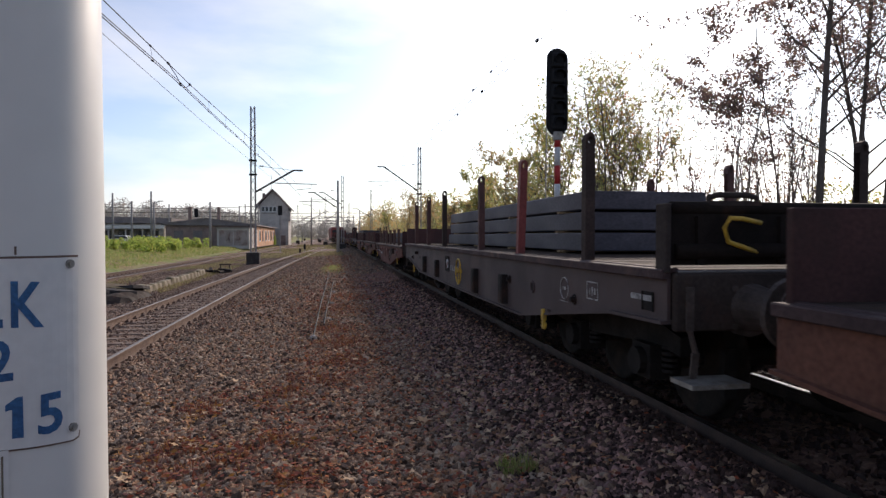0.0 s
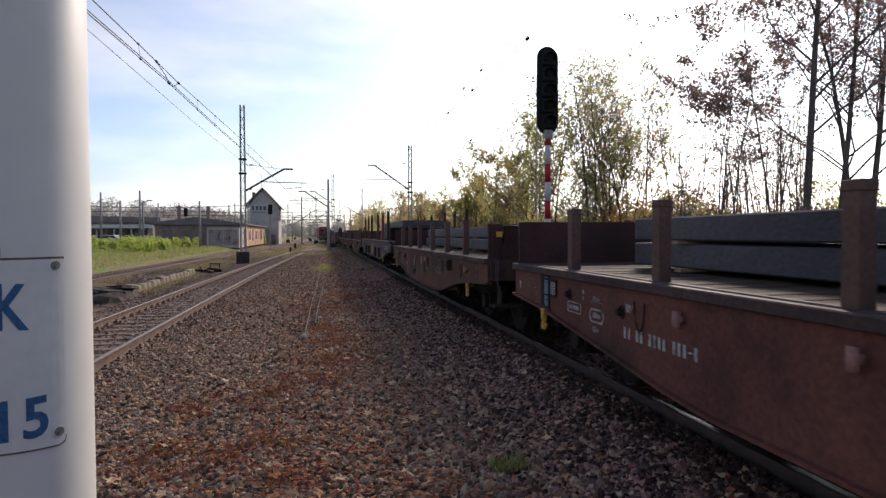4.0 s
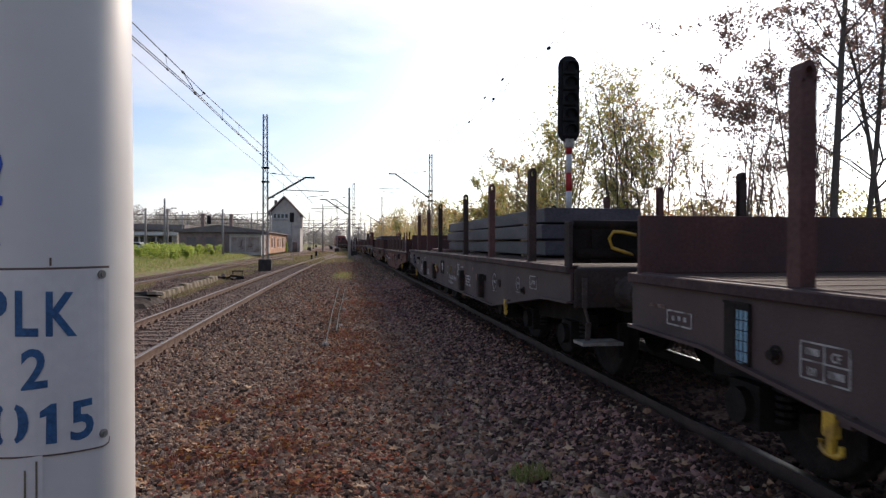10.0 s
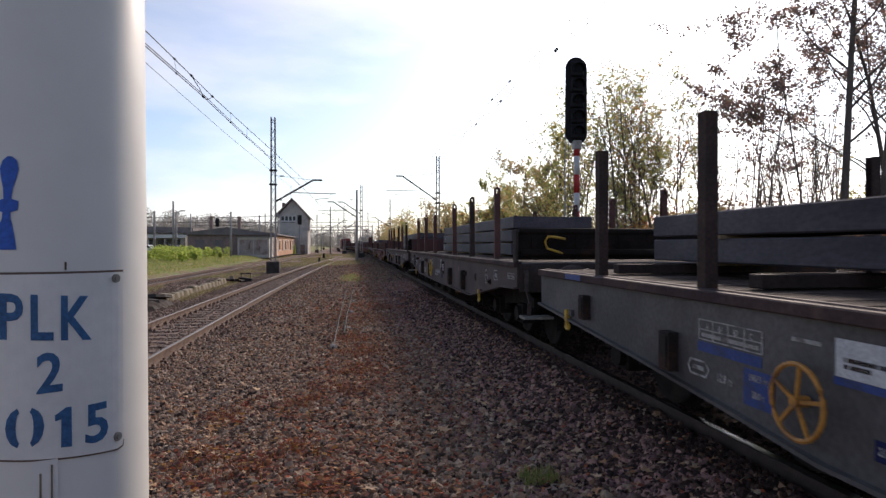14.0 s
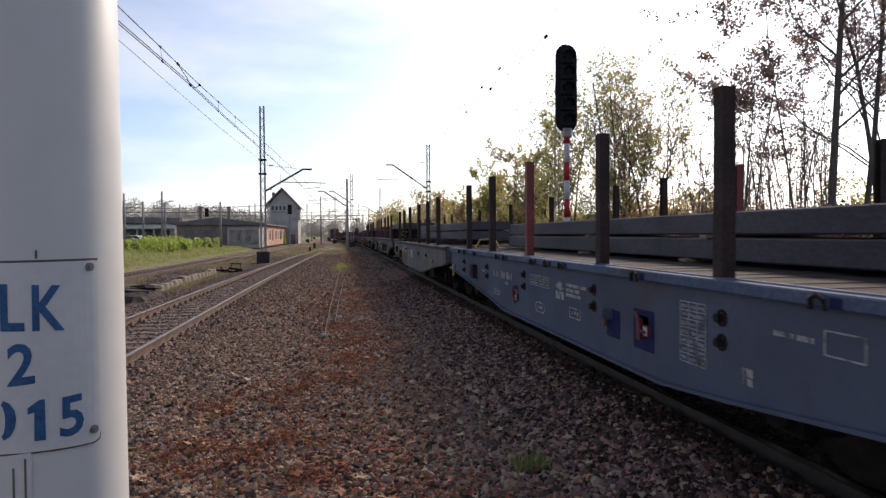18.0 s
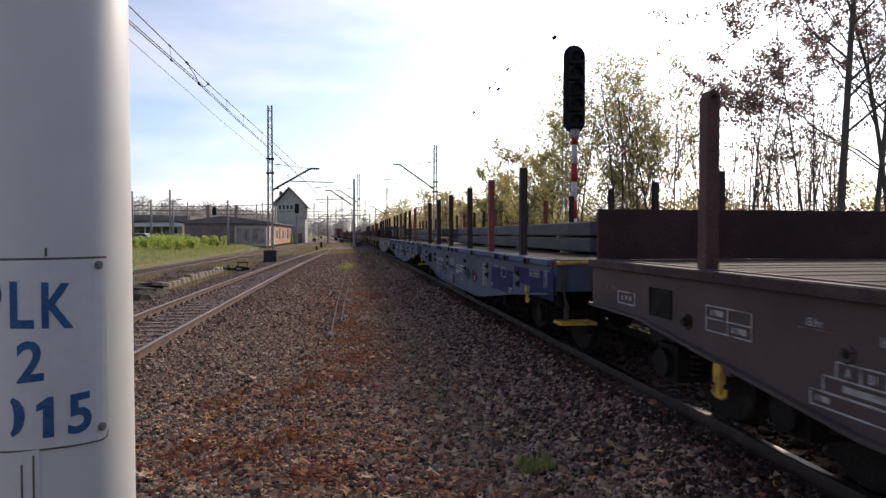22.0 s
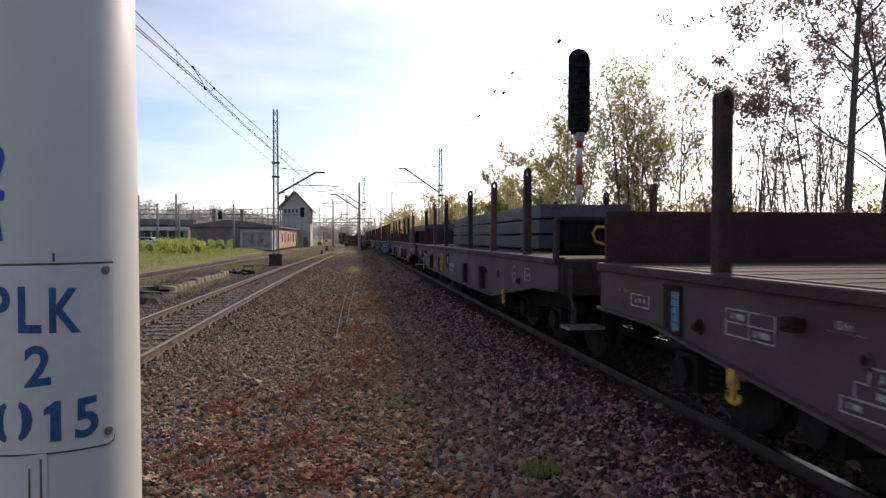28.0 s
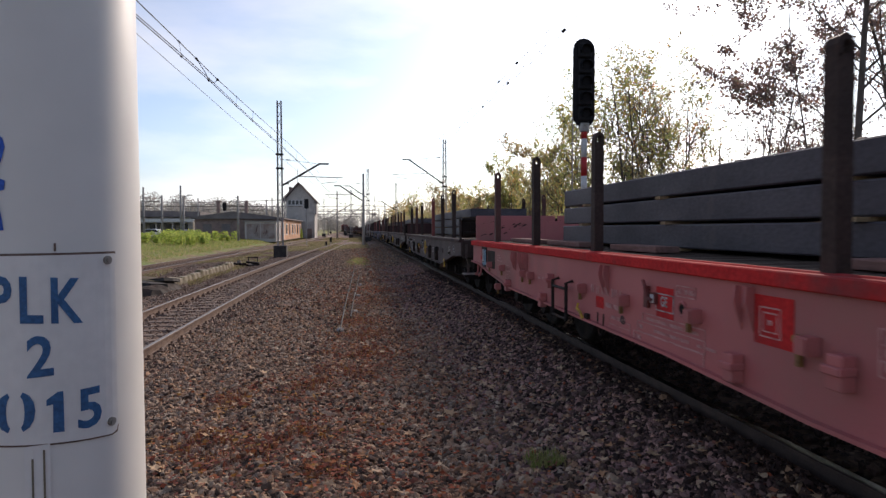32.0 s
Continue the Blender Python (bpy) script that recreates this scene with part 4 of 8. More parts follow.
def wagon(spec):
    """One flat wagon. Its origin is on the rail level at its middle; +y is the way it travels."""
    L, deck = spec["length"], spec["deck"]
    half = L / 2
    w = thing("flat_wagon", spec["label"], "flat wagon", group="wagons of the freight train")
    w["half"], w["worn"] = half, int(spec.get("worn", False))
    paint, edge = M[spec["paint"]], M[spec.get("edge", spec["paint"])]
    # girders
    low = [(half - y, z) for y, z in spec["belly"]]
    outline = [(half, deck - 0.06)] + low + [(-half, deck - 0.06)]
    for s in (-1, 1):
        girder = part("side_girder", lambda bm: sill_draw(bm, s, outline), paint, w)
        part("bottom_flange", lambda bm: flange_draw(bm, s, low), paint, girder)
        part("deck_edge", lambda bm: (box(bm, s * 1.41, s * 1.485, -half, half, deck - spec.get("edge_h", 0.065), deck + 0.004),
                                      box(bm, s * 1.36, s * 1.41, -half, half, deck - 0.02, deck + 0.012)), edge, w, bevel=0.008)
    for s in (-1, 1):
        part("headstock", lambda bm: box(bm, -1.416, 1.416, s * half - 0.06, s * half + 0.0, 0.93, deck - 0.02), M["headstock"] if spec["paint"] in ("grey", "brown", "red_brown") else paint, w, bevel=0.012)
    part("centre_sill", lambda bm: (box(bm, -0.35, 0.35, -half + 0.07, half - 0.07, 0.85, deck - 0.07),
                                    [box(bm, -1.36, 1.36, y - 0.06, y + 0.06, 0.92, deck - 0.06) for y in np.linspace(-half + 1.2, half - 1.2, 8)]), M["grime_hollow"], w)
    # deck planks
    n = int(L / 0.245)
    pw = (L - 0.12) / n
    if spec.get("planks", True):
        for i in range(n):
            part("plank", lambda bm: plank_draw(bm, 1.352, pw - 0.004), M[spec.get("deck_wood", "wood")], w, key="plank%.3f" % pw,
                 at=pose(0, -half + 0.06 + pw * (i + 0.5), deck - 0.002 + 0.003 * ((i * 7) % 3), 0, 0, 0))
    else:
        part("planked_deck", lambda bm: [box(bm, -1.352, 1.352, -half + 0.06 + pw * i, -half + 0.052 + pw * (i + 1), deck - 0.05, deck) for i in range(n)], M["wood"], w)
    # stanchions on both sides
    colours = spec["post_colours"]
    for k, y in enumerate(spec["posts"]):
        for s in (-1, 1):
            c = colours[(k + (3 if s > 0 else 0)) % len(colours)]
            lean = spec.get("lean", {}).get(k, 0) if s < 0 else 0
            post = part("stanchion", lambda bm: stanchion_draw(bm, spec["post_h"]), M[c], w, key="post%.2f" % spec["post_h"],
                        at=pose(s * 1.36, half - y, deck + 0.0, lean, 0, 0 if s < 0 else 180))
            if spec["loops"]:
                part("lifting_eye", lambda bm: eye_draw(bm, spec["post_h"]), M[c], post, key="eye%.2f" % spec["post_h"])
            if spec.get("stout"):
                part("post_cap", lambda bm: box(bm, -0.050, 0.050, -0.054, 0.054, spec["post_h"] - 0.02, spec["post_h"] + 0.03), M[c], post, key="cap%.2f" % spec["post_h"], bevel=0.006)
    # end walls
    for s, name in ((1, spec.get("front_wall")), (-1, spec.get("rear_wall"))):
        if not name:
            continue
        kind, wm, h = name

        def wall_draw(bm, s=s, h=h, kind=kind):
            y = s * (half - 0.05)
            if kind == "split":
                for a, b in ((-1.40, 0.10), (0.16, 1.40)):
                    box(bm, a, b, y - 0.025, y + 0.025, deck, deck + h)
                box(bm, -0.1, 0.3, y - 0.03, y + 0.03, deck, deck + h - 0.10)
            else:
                box(bm, -1.42, 1.42, y - 0.025, y + 0.025, deck + (0.03 if kind == "flap" else 0), deck + h)
        end_wall = part("end_wall", wall_draw, M[wm], w, "folding steel end wall", bevel=0.006)
        yr = s * (half - 0.05)
        for x in (-1.2, -0.6, 0.0, 0.6, 1.2):
            part("wall_rib", lambda bm: box(bm, x - 0.035, x + 0.035, min(yr + s * 0.025, yr + s * 0.06), max(yr + s * 0.025, yr + s * 0.06), deck + (0.03 if kind == "flap" else 0), deck + h - 0.05), M[wm], end_wall)
        if kind == "flap":
            part("top_rail", lambda bm: tube(bm, [(-1.40, yr, deck + h), (1.40, yr, deck + h)], 0.045, 12), M[wm], end_wall, smooth=True)
            part("lower_rail", lambda bm: tube(bm, [(-1.38, yr + s * 0.05, deck + 0.12), (1.38, yr + s * 0.05, deck + 0.12)], 0.05, 12), M[wm], end_wall, smooth=True)
        if kind == "flap":
            yy = s * (half + 0.03)
            for k in (-1, 1):
                part("flap_edge", lambda bm: box(bm, k * 1.445 - 0.018, k * 1.445 + 0.018, s * (half - 0.05) - 0.07, s * (half - 0.05) + 0.07, deck - 0.02, deck + h + 0.03), M["headstock"], end_wall, "dark edge plate of the flap", bevel=0.006)
            part("handrail", lambda bm: tube(bm, [(-0.80, yy, deck + 0.305), (-0.95, yy + s * 0.03, deck + 0.33), (-1.04, yy + s * 0.03, deck + 0.335), (-1.08, yy + s * 0.03, deck + 0.27), (-1.05, yy + s * 0.03, deck + 0.18), (-0.94, yy + s * 0.03, deck + 0.145), (-0.82, yy, deck + 0.11)], 0.016, 8), M["yellow"], end_wall, "bent yellow grab rail", smooth=True)
            part("rod", lambda bm: tube(bm, [(-1.38, s * (half + 0.01), deck - 0.015), (1.38, s * (half + 0.01), deck - 0.015)], 0.012, 6), M["shine"], end_wall, "bright worn steel rod")
        if kind == "hoop":
            for x in (-1.28, -0.62) if spec.get("worn") else ():
                part("reflector", lambda bm: box(bm, x - 0.045, x + 0.045, yr + s * 0.061, yr + s * 0.066, deck + h - 0.17, deck + h - 0.10), M["yellow"], end_wall, "small yellow reflector plate", bevel=0.002)
            part("handrail", lambda bm: tube(bm, [(-1.25, s * half + s * 0.08, deck + 0.20), (-1.25, s * half + s * 0.12, deck + h - 0.03), (-0.95, s * half + s * 0.12, deck + h - 0.03), (-0.95, s * half + s * 0.08, deck + 0.20)], 0.018, 8), M["iron"], end_wall, smooth=True)
    if spec.get("scuffs"):
        sr = random.Random(int(L * 100))
        for k in range(16 if spec["scuffs"] == "primer" else 44):
            if spec["scuffs"] == "primer":
                sx, sz, sw, sh = sr.gauss(-0.05, 0.16), deck + 0.30 + sr.gauss(0, 0.045), sr.uniform(0.02, 0.08), sr.uniform(0.010, 0.030)
            else:
                sx, sz, sw, sh = sr.uniform(-1.3, 1.3), deck + sr.uniform(0.10, 0.40), sr.uniform(0.02, 0.10), sr.choice((0.005, 0.007, 0.010, 0.022))
            part("scuff", lambda bm: prism_y(bm, [(sx + sw * math.cos(a) * sr.uniform(0.4, 1.0), sz + sh * math.sin(a) * sr.uniform(0.4, 1.0) + 0.25 * sw * math.cos(a)) for a in [math.tau * i / 9 for i in range(9)]], half - 0.0785, half - 0.075), M[spec["scuffs"]], w, "pale scrape in the paint" if spec["scuffs"] == "primer" else "dark scrape in the paint")
    for y in spec.get("brackets", ()):
        part("step_bracket", lambda bm: tube(bm, [(-1.42, half - y, 0.95), (-1.43, half - y, 0.80), (-1.44, half - y + 0.02, 0.745), (-1.45, half - y + 0.09, 0.715), (-1.45, half - y + 0.11, 0.74)], 0.018, 6), paint, w, "bent step bracket")
    if spec.get("yellow_rails"):
        for s in (-1, 1):
            yy = s * (half + 0.10)
            part("handrail", lambda bm: (tube(bm, [(-1.40, yy, deck - 0.03), (-0.95, yy, deck - 0.02), (-0.85, yy, deck + 0.15), (-0.55, yy, deck + 0.16), (-0.45, yy, deck - 0.02), (-0.1, yy, deck - 0.03)], 0.02, 8),
                                         [box(bm, x - 0.02, x + 0.02, min(s * half, yy), max(s * half, yy), deck - 0.05, deck - 0.01) for x in (-1.38, -0.12)]), M["yellow"], w, "bent yellow hand rail", smooth=True)
            part("tail_lamp_bracket", lambda bm: box(bm, -1.44, -1.38, s * half, s * (half + 0.03), deck - 0.09, deck - 0.01), M["post_red"], w)
    # buffers and couplings
    for s in (-1, 1):
        for x in (-0.875, 0.875):
            b = part("buffer", lambda bm: buffer_draw(bm, s), M["buffer"], w, "horn-shaped steel buffer casing", at=pose(x, s * half, 1.08), key="buffer%d" % s)
            part("plunger", lambda bm: plunger_draw(bm, s), M["tread"], b, key="plunger%d" % s)
            part("buffer_head", lambda bm: disc_draw(bm, s), M["buffer"], b, key="disc%d" % s)
        part("coupling", lambda bm: (box(bm, -0.05, 0.05, min(s * half, s * (half + 0.28)), max(s * half, s * (half + 0.28)), 0.98, 1.08),
                                     tube(bm, [(0, s * (half + 0.25), 1.0), (0, s * (half + 0.45), 0.86), (0, s * (half + 0.60), 0.90)], 0.035, 8)), M["iron"], w)
        for x in (-0.45, 0.45):
            part("brake_hose", lambda bm: tube(bm, [(x, s * half, 0.95), (x, s * (half + 0.12), 0.88), (x * 0.8, s * (half + 0.22), 0.66), (x * 0.6, s * (half + 0.42), 0.56), (x * 0.4, s * (half + 0.60), 0.62)], 0.028, 8), M["iron"], w, "black rubber brake hose", smooth=True)
    # steps
    for s in spec.get("steps", (-1,)):
        yy = s * (half + 0.12)
        for k in (-1, 1):
            step = part("step", lambda bm: box(bm, -0.24, 0.15, -0.13, 0.13, 0, 0.03),
                        M[spec.get("step_paint", "zinc")], w, "flat steel footstep", key="step", at=pose(k * 1.17, yy, 0.60))
            part("step_hanger", lambda bm: (bar(bm, (k * 0.17, -s * 0.02, 0.62), (k * 0.17, -s * 0.02, 0.34), 0.05, 0.014), bar(bm, (k * 0.17, -s * 0.02, 0.34), (k * 0.13, -s * 0.02, 0.20), 0.05, 0.014),
                                            bar(bm, (k * 0.13, -s * 0.02, 0.20), (k * 0.13, -s * 0.05, 0.02), 0.05, 0.014)), M["buffer"], step, key="hanger%d%d" % (s, k))
    # running gear
    for yc in spec["bogies"]:
        bg = part("bogie", lambda bm: bogie_draw(bm, spec["axles"]), M["grime_hollow"], w, "black bogie frame", at=pose(0, yc, 0.10), key="bogie%d" % len(spec["axles"]))
        for a in spec["axles"]:
            ws = part("wheelset", lambda bm: tube(bm, [(-1.1, 0, 0), (1.1, 0, 0)], 0.08, 10), M["iron"], w, at=pose(0.037, yc + a, 0.56), key="axle")
            for s in (-1, 1):
                part("wheel", wheel_draw, M["tread"], ws, "steel wheel", at=pose(s * 0.70, 0, 0, 0, 0, 0 if s < 0 else 180), key="wheel", smooth=True)
            WHEELS.append((ws, 0.037, yc + a, 0.56))
    part("brake_rigging", lambda bm: (tube(bm, [(-0.6, -half + 4.2, 0.70), (-0.6, half - 4.2, 0.70)], 0.03, 6), tube(bm, [(0.2, -0.7, 0.66), (0.2, 0.7, 0.66)], 0.19, 14),
                                      box(bm, -0.9, -0.5, -1.8, -1.2, 0.55, 0.85)), M["grime_hollow"], w)
    # lashing hooks
    for y, z in spec.get("hooks", ()):
        part("lashing_hook", hook_draw, M["yellow"], w, "yellow lashing hook", at=pose(-1.475, half - y, z), key="hook", smooth=False)
        part("hook_bracket", lambda bm: box(bm, -1.475, -1.40, half - y - 0.11, half - y - 0.04, z + 0.0, z + 0.055), paint, w)
    # door-like cover boxes and bosses on the girder
    for y, z, bw, bh in spec.get("boxes", ()):
        part("girder_bracket", lambda bm: (box(bm, -0.075, 0.0, -bw / 2, bw / 2, -bh / 2, bh / 2), box(bm, -0.085, -0.075, -bw / 2 + 0.02, bw / 2 - 0.02, -bh / 2 + 0.02, bh / 2 - 0.02)), M["iron"], w, at=pose(-1.44, half - y, z), bevel=0.006)
    for y, z in spec.get("bosses", ()):
        part("lashing_ring", lambda bm: (tube(bm, [(0, 0, 0), (-0.04, 0, 0)], 0.026, 10), ring_draw_plain(bm, 0.042, 0.009)), M["iron"], w, at=pose(-1.445, half - y, z), key="boss")
    for y, z, ow, oh in spec.get("openings", ()):
        # a flat black plate paints the dark depth of the opening
        part("girder_opening", lambda bm: (box(bm, -0.004, 0.0, -ow / 2, ow / 2, -oh / 2, oh / 2), [box(bm, -0.014, -0.004, sy * ow / 2 - 0.012, sy * ow / 2 + 0.012, -oh / 2, oh / 2) for sy in (-1, 1)],
                                           [box(bm, -0.014, -0.004, -ow / 2, ow / 2, sz * oh / 2 - 0.012, sz * oh / 2 + 0.012) for sz in (-1, 1)]), M["grime_hollow"], w, "framed opening with a brake lever plate", at=pose(-1.4425, half - y, z))
        bp = part("brake_plate", lambda bm: prism(bm, [(-0.075, -0.07), (0.06, -0.085), (0.085, 0.04), (0.04, 0.085), (-0.09, 0.075)], -0.012, -0.007), M["paper_white"], w, "chipped white lever plate", at=pose(-1.4425, half - y - 0.02, z), key="brakeplate")
        part("brake_arrow", lambda bm: (bar(bm, (-0.015, -0.05, 0.03), (-0.015, 0.03, -0.05), 0.004, 0.04), bar(bm, (-0.015, -0.02, -0.07), (-0.015, 0.05, -0.06), 0.004, 0.03)), M["post_red"], bp, "red lever on the plate", key="brakearrow")
    for y, z in spec.get("levers", ()):
        lv = part("lever", lambda bm: (box(bm, -0.035, -0.01, -0.014, 0.014, -0.10, 0.045), tube(bm, [(0.0, 0, 0.035), (-0.05, 0, 0.035)], 0.022, 8)), M["lever_yellow"], w, "small yellow lever", at=pose(-1.445, half - y, z), key="lever")
        part("lever_bracket", lambda bm: (box(bm, -0.07, 0.0, -0.12, -0.03, -0.03, 0.06), box(bm, -0.085, -0.07, -0.11, -0.04, -0.02, 0.05)), paint, lv, key="leverbracket%s" % spec["paint"])
    for y, z in spec.get("gussets", ()):
        part("gusset", lambda bm: ([prism_y(bm, [(0, 0.105), (-0.045, 0.105), (-0.055, 0.02), (0, -0.15)], g - 0.007, g + 0.007) for g in (0, -0.11)], box(bm, -0.012, 0.0, -0.11, 0.0, -0.02, 0.105)), paint, w, at=pose(-1.445, half - y, z), key="gusset")
    for y, z in spec.get("lugs", ()):
        part("lug", lambda bm: (box(bm, -0.075, 0.0, -0.05, 0.05, -0.09, 0.07), box(bm, -0.095, 0.0, -0.06, 0.06, -0.02, 0.02)), paint, w, at=pose(-1.445, half - y, z), key="lug", bevel=0.006)
    for y, z in spec.get("tags", ()):
        tg = part("brake_tag", lambda bm: (box(bm, -0.025, 0.0, -0.03, 0.03, -0.10, 0.06), box(bm, -0.03, 0.0, -0.16, -0.09, -0.06, 0.02)), M["post_red"], w, "small red change-over lever", at=pose(-1.445, half - y, z), key="tag")
        part("tag_handle", lambda bm: tube(bm, [(-0.04, 0.0, 0.10), (-0.05, -0.05, 0.06), (-0.05, -0.09, -0.02), (-0.04, -0.14, -0.03)], 0.014, 6), M["post_red" if spec["paint"] in ("blue", "pink") else "yellow"], tg, "bent thin handle", key="taghandle%s" % spec["paint"])
        part("tag_plate", lambda bm: box(bm, -0.035, -0.03, -0.15, -0.10, -0.05, 0.01), M["paper_white"], tg, key="tagplate")
    for y, z in spec.get("handles", ()):
        hd = part("drain_handle", lambda bm: tube(bm, [(-0.04, 0.0, 0.06), (-0.05, -0.01, 0.01), (-0.05, -0.10, -0.02), (-0.04, -0.13, -0.07)], 0.016, 6), M["yellow"], w, "bent yellow handle", at=pose(-1.445, half - y, z))
        part("handle_plate", lambda bm: box(bm, -0.03, 0.0, -0.22, -0.14, -0.10, -0.02), M["iron"], hd)
    if "frame_step" in spec:
        fy, fz = spec["frame_step"]
        part("ladder_frame", lambda bm: ([tube(bm, [(-0.01, k * 0.22, 0.18), (-0.08, k * 0.22, 0.16), (-0.08, k * 0.22, -0.22)], 0.018, 6) for k in (-1, 1)], [tube(bm, [(-0.08, -0.22, z), (-0.08, 0.22, z)], 0.015, 6) for z in (-0.20, 0.10)]), M["iron"], w, "black tubular step frame", at=pose(-1.44, half - fy, fz))
    for y, z, r in spec.get("holes", ()):
        # no hole is cut: a black disc carries the dark inside
        part("girder_opening", lambda bm: (tube(bm, [(0.0, 0, 0), (-0.006, 0, 0)], r, 28)), M["grime_hollow"], w, "black disc for a round opening in the girder", at=pose(-1.443, half - y, z))
        if r > 0.2:
            hw = part("recessed_handwheel", lambda bm: (ring_draw(bm, r * 0.5, 5, 0.020, 0.3), [bar(bm, (0.004, 0, 0), (0.004, r * 0.5 * math.cos(a), r * 0.5 * math.sin(a)), 0.006, 0.05) for a in (0.3, 1.56, 2.8, 4.1, 5.3)]), M["zinc"], w, "pale grey handwheel behind the opening", at=pose(-1.452, half - y - 0.06, z))
            part("handwheel_spoke", lambda bm: [bar(bm, (-0.02, 0, 0), (-0.02, r * 0.6 * math.cos(a), r * 0.6 * math.sin(a)), 0.012, 0.03) for a in (0.4, 1.9, 3.3, 4.9)], M["wall_red"], hw)
        part("opening_rim", lambda bm: ring_draw_plain(bm, r, 0.012), paint, w, at=pose(-1.447, half - y, z))
    for y, z, ow, oh in spec.get("slots", ()):
        part("girder_slot", lambda bm: (box(bm, -0.003, 0.0, -ow / 2, ow / 2, -oh / 2, oh / 2), [bar(bm, (-0.006, sy * ow / 2, -oh / 2), (-0.006, sy * ow / 2, oh / 2), 0.010) for sy in (-1, 1)]), M["grime_hollow"], w, "flat black square set on the girder", at=pose(-1.443, half - y, z))
    for x in spec.get("flap_clasps", ()):
        part("flap_clasp", lambda bm: (tube(bm, [(x - 0.19, -half + 0.05, deck + 0.40), (x - 0.17, -half + 0.05, deck + 0.475), (x - 0.10, -half + 0.05, deck + 0.49), (x + 0.10, -half + 0.05, deck + 0.49), (x + 0.17, -half + 0.05, deck + 0.475), (x + 0.19, -half + 0.05, deck + 0.40)], 0.022, 8),
                                       box(bm, x - 0.19, x + 0.19, -half + 0.01, -half + 0.09, deck + 0.41, deck + 0.45)), M["headstock"], w, "clasp on the flap's top edge", bevel=0.004)
    for y, z in spec.get("knobs", ()):
        part("release_knob", lambda bm: (tube(bm, [(-0.04, 0, -0.05), (-0.045, 0, 0), (-0.04, 0, 0.05)], 0.026, 8), box(bm, -0.03, 0, -0.02, 0.02, -0.02, 0.02)), M["primer"], w, "worn pinkish release knob", at=pose(-1.445, half - y, z), key="knob", smooth=True)
    for y, z in spec.get("cables", ()):
        part("hanging_cable", lambda bm: tube(bm, [(-0.02, 0.07 * math.cos(math.pi * i / 8), -0.20 * math.sin(math.pi * i / 8)) for i in range(9)], 0.007, 5), M["iron"], w, "thin hanging wire loop", at=pose(-1.445, half - y, z), key="cable")
    for y in spec.get("edge_loops", ()):
        part("edge_loop", lambda bm: tube(bm, [(-0.012, 0.045, -0.03), (-0.02, 0.04, 0.02), (-0.02, 0.0, 0.04), (-0.02, -0.04, 0.02), (-0.012, -0.045, -0.03)], 0.012, 6), M["iron"], w, "dark lashing loop on the deck edge", at=pose(-1.485, half - y, deck - 0.045), key="edgeloop")
        part("edge_patch", lambda bm: box(bm, -0.002, 0.002, -0.09, -0.02, -0.028, 0.022), M["sign_blue"], w, at=pose(-1.487, half - y - 0.04, deck - 0.035), key="edgepatch")
    for y, pw2, pm in spec.get("edge_paint", ()):
        part("edge_patch", lambda bm: box(bm, -1.4875, -1.485, half - y - pw2 / 2, half - y + pw2 / 2, deck - 0.055, deck - 0.004), M[pm], w, "sprayed patch on the deck edge")
    if "wheel_at" in spec:
        y, z, c, turn = (*spec["wheel_at"], 0.45)[:4]
        part("brake_handwheel", lambda bm: ring_draw(bm, 0.205 if c == "yellow" else 0.18, 3 if c == "yellow" else 5, 0.013, turn), M[c], w, "painted brake handwheel", at=pose(-1.52, half - y, z), smooth=False)
    for m in spec.get("marks", ()):
        kind, y, z, mw, mh, mm = m[:6]
        mark(w, kind, y, z, mw, mh, M[mm], *m[6:])
    for text, y, z, size in spec.get("words", ()):
        stencil(w, text, half - y, z, size)
    for y, z, mw, mh, mm in spec.get("papers", ()):
        wide = 1.7 if mw < 0.2 else 0.62
        holder = part("label_holder", lambda bm: (box(bm, -0.012, 0.0, -mw * 0.62, mw * wide, -mh * 0.62, mh * 0.62),
                                                   [box(bm, -0.02, -0.012, -mw * 0.62, mw * wide, k * mh * 0.62 - 0.008, k * mh * 0.62 + 0.008) for k in (-1, 1)]), M["iron"], w, at=pose(-1.443, half - y, z))
        part("paper", lambda bm: prism(bm, [(-mw / 2, -mh / 2), (mw / 2 * 0.8, -mh * 0.56), (mw / 2, -mh * 0.4), (mw / 2, mh / 2), (-mw / 2, mh / 2 * 0.96)], -0.016, -0.0125), M[mm], holder, "torn pale paper label")
        if mw >= 0.2:
            part("paper", lambda bm: prism(bm, [(0.02, -mh * 0.36), (mw / 2, -mh * 0.30), (mw / 2 - 0.01, mh * 0.47), (0.0, mh * 0.5)], -0.0185, -0.0165), M["paper_white"], holder, "torn white paper sheet")
        part("wire_grid", lambda bm: ([box(bm, -0.023, -0.019, -mw * 0.7, mw * 0.7, z2 - 0.002, z2 + 0.002) for z2 in np.linspace(-mh * 0.5, mh * 0.5, 6)],
                                      [box(bm, -0.023, -0.019, y2 - 0.002, y2 + 0.002, -mh * 0.6, mh * 0.6) for y2 in np.linspace(-mw * 0.6, mw * 0.6, 4)]), M["iron"], holder)
    return w


def slab_draw(bm, length, width, t):
    box(bm, -width / 2, width / 2, -length / 2, length / 2, 0, t)
    soften(bm, 0.012)


def batten_draw(bm, width):
    box(bm, -width / 2, width / 2, -0.05, 0.05, 0, 0.028)


